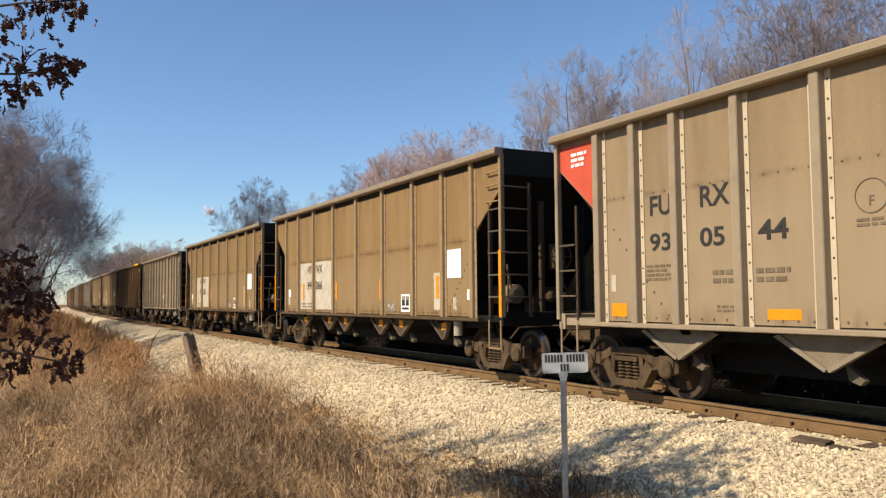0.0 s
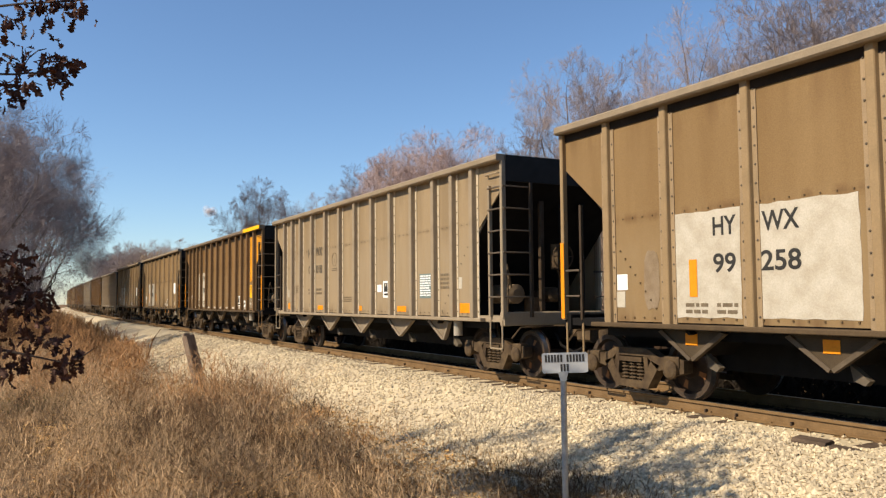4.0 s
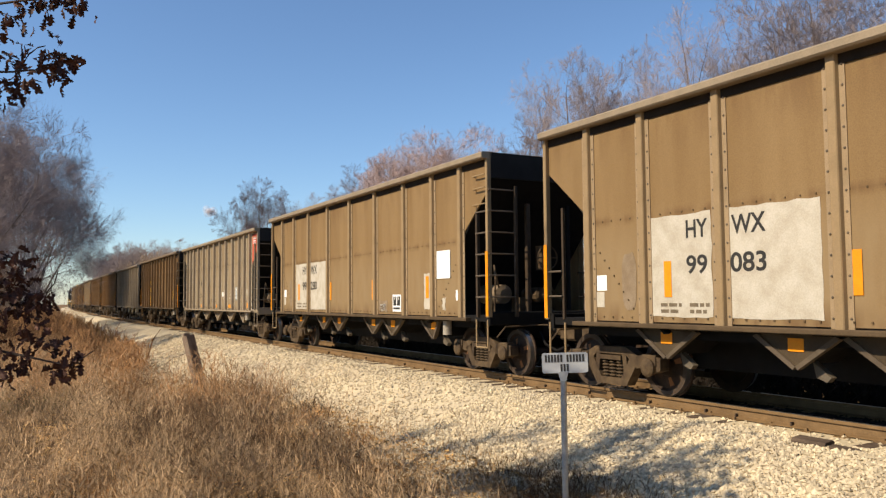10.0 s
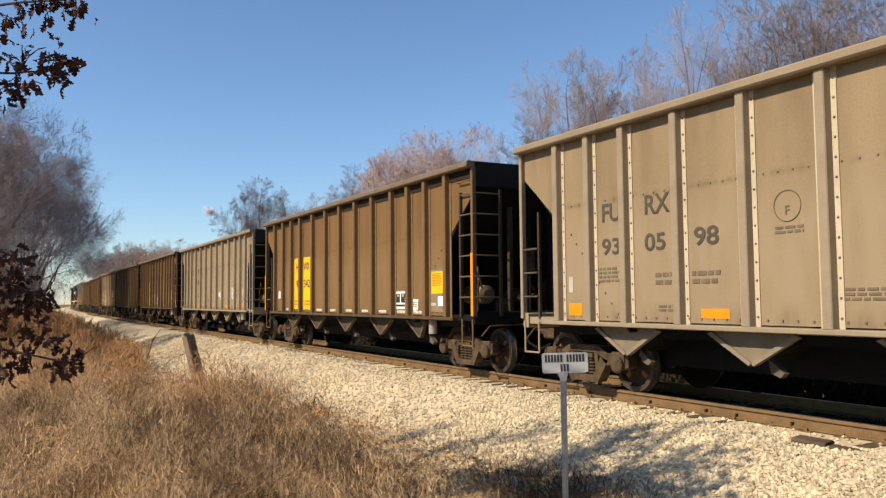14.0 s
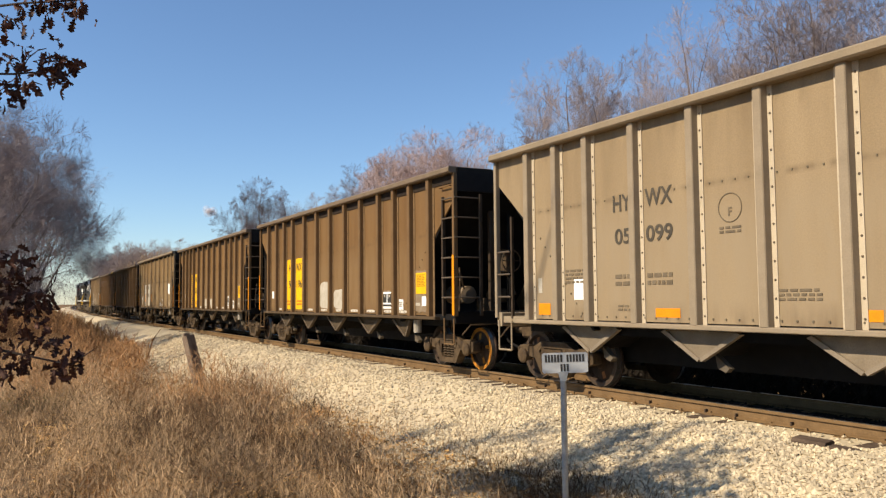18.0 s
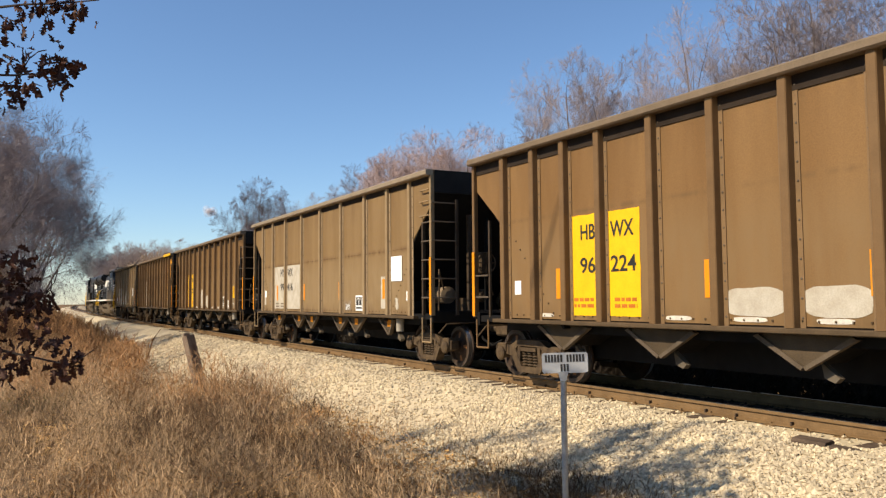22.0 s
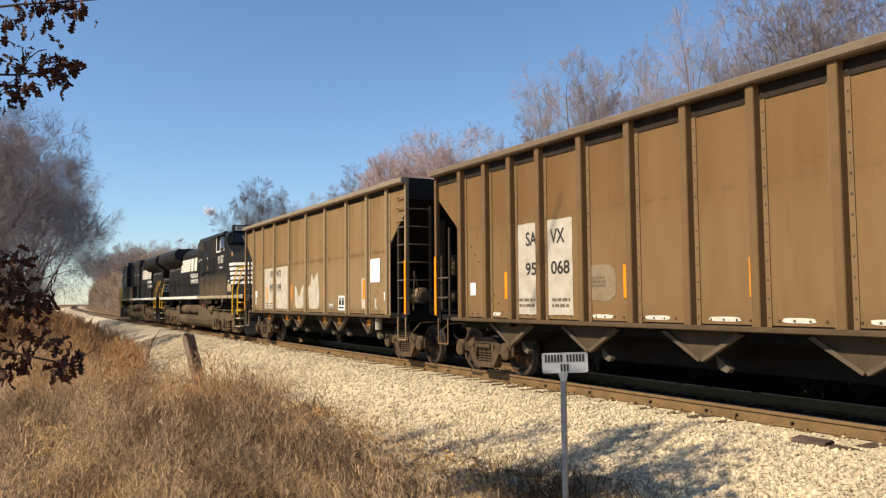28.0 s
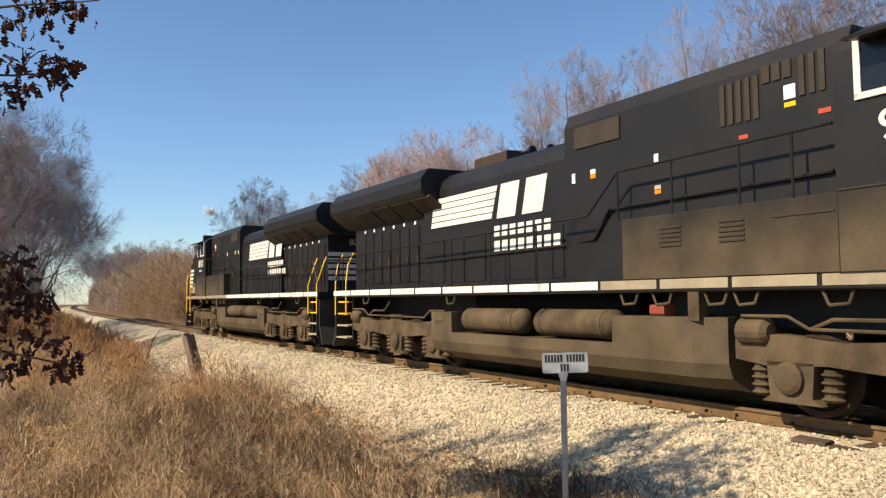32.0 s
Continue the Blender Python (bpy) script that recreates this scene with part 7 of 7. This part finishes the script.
TOPMOST, TOPMOST_ROOT = branch(
    [(-0.9, 3.2), (-0.2, 3.32), (0.15, 3.36), (0.4, 3.37), (0.62, 3.39)],
    [[(-0.1, 3.33), (0.08, 3.26), (0.14, 3.23)], [(0.26, 3.36), (0.25, 3.28)], [(0.28, 3.36), (0.31, 3.26)]],
    [(0.15, 3.36, 5, 0.03), (0.25, 3.29, 3, 0.02), (0.29, 3.39, 7, 0.04), (0.36, 3.38, 6, 0.035), (0.43, 3.37, 6, 0.03), (0.48, 3.36, 5, 0.025), (0.53, 3.31, 4, 0.018), (0.45, 3.28, 2, 0.015), (0.08, 3.25, 5, 0.03), (0.03, 3.24, 3, 0.025), (0.16, 3.22, 3, 0.02), (0.3, 3.30, 2, 0.02)], 6)
LOWER, LOWER_ROOT = branch(
    [(-0.9, 1.35), (0.0, 1.22), (0.2, 1.18), (0.38, 1.14), (0.5, 1.12), (0.63, 1.21)],
    [[(-0.2, 1.5), (0.15, 1.55), (0.33, 1.56), (0.38, 1.62), (0.4, 1.7)], [(0.2, 1.42), (0.31, 1.4)], [(0.33, 1.55), (0.36, 1.58), (0.365, 1.63)]],
    [(0.24, 1.14, 6, 0.03), (0.08, 1.10, 6, 0.03), (0.1, 1.06, 3, 0.02), (0.42, 1.22, 6, 0.025), (0.45, 1.11, 8, 0.03), (0.5, 1.18, 6, 0.025), (0.21, 1.22, 6, 0.04), (0.44, 1.07, 5, 0.025), (0.53, 1.15, 3, 0.012), (0.33, 1.27, 3, 0.02), (0.3, 1.38, 4, 0.025), (0.24, 1.36, 6, 0.03), (0.12, 1.45, 8, 0.06), (0.02, 1.5, 9, 0.07), (0.1, 1.58, 12, 0.06), (0.2, 1.56, 12, 0.05), (0.26, 1.5, 8, 0.03), (0.32, 1.53, 6, 0.025), (0.2, 1.68, 9, 0.04), (0.08, 1.68, 8, 0.05), (0.0, 1.66, 8, 0.06), (0.2, 1.80, 6, 0.03), (0.04, 1.82, 6, 0.04), (0.0, 1.35, 8, 0.06), (0.1, 1.28, 6, 0.05), (0.02, 1.2, 5, 0.05), (0.18, 1.45, 6, 0.04)], 7)

# how far each branch swings, in degrees, second by second
SWAY_UP = [0.1, 0.35, 0.0, 0.0, 0.0, 0.0, 0.0, 0.05, 0.4, 0.75, 0.9, 1.0, 0.5, 0.5, 0.4, 0.2, 0.0, -0.15, 0.1, 0.4, 0.35, 0.0, -0.35, -0.5, -0.5, -0.5, -0.4, -0.3, -0.2, -0.1, -0.1, -0.2, -0.4]
SWAY_LOW = [0.0, 0.1, 0.05, 0.0, 0.0, 0.0, 0.0, -0.1, 0.1, 0.1, -0.5, -0.9, -0.4, 0.3, 0.2, 0.0, -0.1, -0.3, -0.2, -0.2, 0.6, -0.1, -0.3, -0.6, -0.5, -0.5, -0.4, -0.35, -0.2, 0.0, -0.2, -0.3, -0.4]

# ---- a scrap of cloud far off ----
cl = thing("cloud", "small faint white cloud in the clear sky", "cloud", Matrix.Translation(EYE + (Vector((-5.055, -8.649, 2.088)) - EYE) * 330))
CLOUD = bpy.data.materials.new("thin cloud")
CLOUD.use_nodes = True
cb = CLOUD.node_tree.nodes["Principled BSDF"]
cb.inputs["Base Color"].default_value, cb.inputs["Roughness"].default_value, cb.inputs["Alpha"].default_value = (0.95, 0.85, 0.85, 1), 1.0, 0.14
rnd = random.Random(4)
f = Form()
for i in range(9):
    c = Vector((rnd.gauss(0, 6), rnd.gauss(0, 6), rnd.gauss(0, 3.0)))
    r = rnd.uniform(5.0, 9.0)
    f.lathe(c, [(r * math.cos(a), max(0.05, r * math.sin(a))) for a in [math.pi * j / 8 for j in range(9)]], 14, axis="z")
tagged(part("puff", f, CLOUD, cl, smooth=True), kind="stuff")



def motions():
    """The train rolls by at an easing, nearly steady speed; every car follows the line."""
    for br, root, sway, gain in ((UPPER, UPPER_ROOT, SWAY_UP, 1.0), (TOPMOST, TOPMOST_ROOT, SWAY_UP, 1.15), (LOWER, LOWER_ROOT, SWAY_LOW, 1.0)):
        walk(br, [(t, Matrix.Translation(root) @ Matrix.Rotation(radians(-a * gain), 4, Vector((-0.88, 0.475, 0)))) for t, a in enumerate(sway)])
    steps = [i * 2.0 for i in range(17)]
    for ob, x0, axles, radius in ROLLING:
        walk(ob, [(t, on_line(x0 + run(t))) for t in steps])
        for ax in axles:
            base = ax.matrix_basis.translation.copy()
            walk(ax, [(i * 2 / 30, Matrix.Translation(base) @ Matrix.Rotation(run(i * 2 / 30) / radius, 4, "Y")) for i in range(481)])


motions()
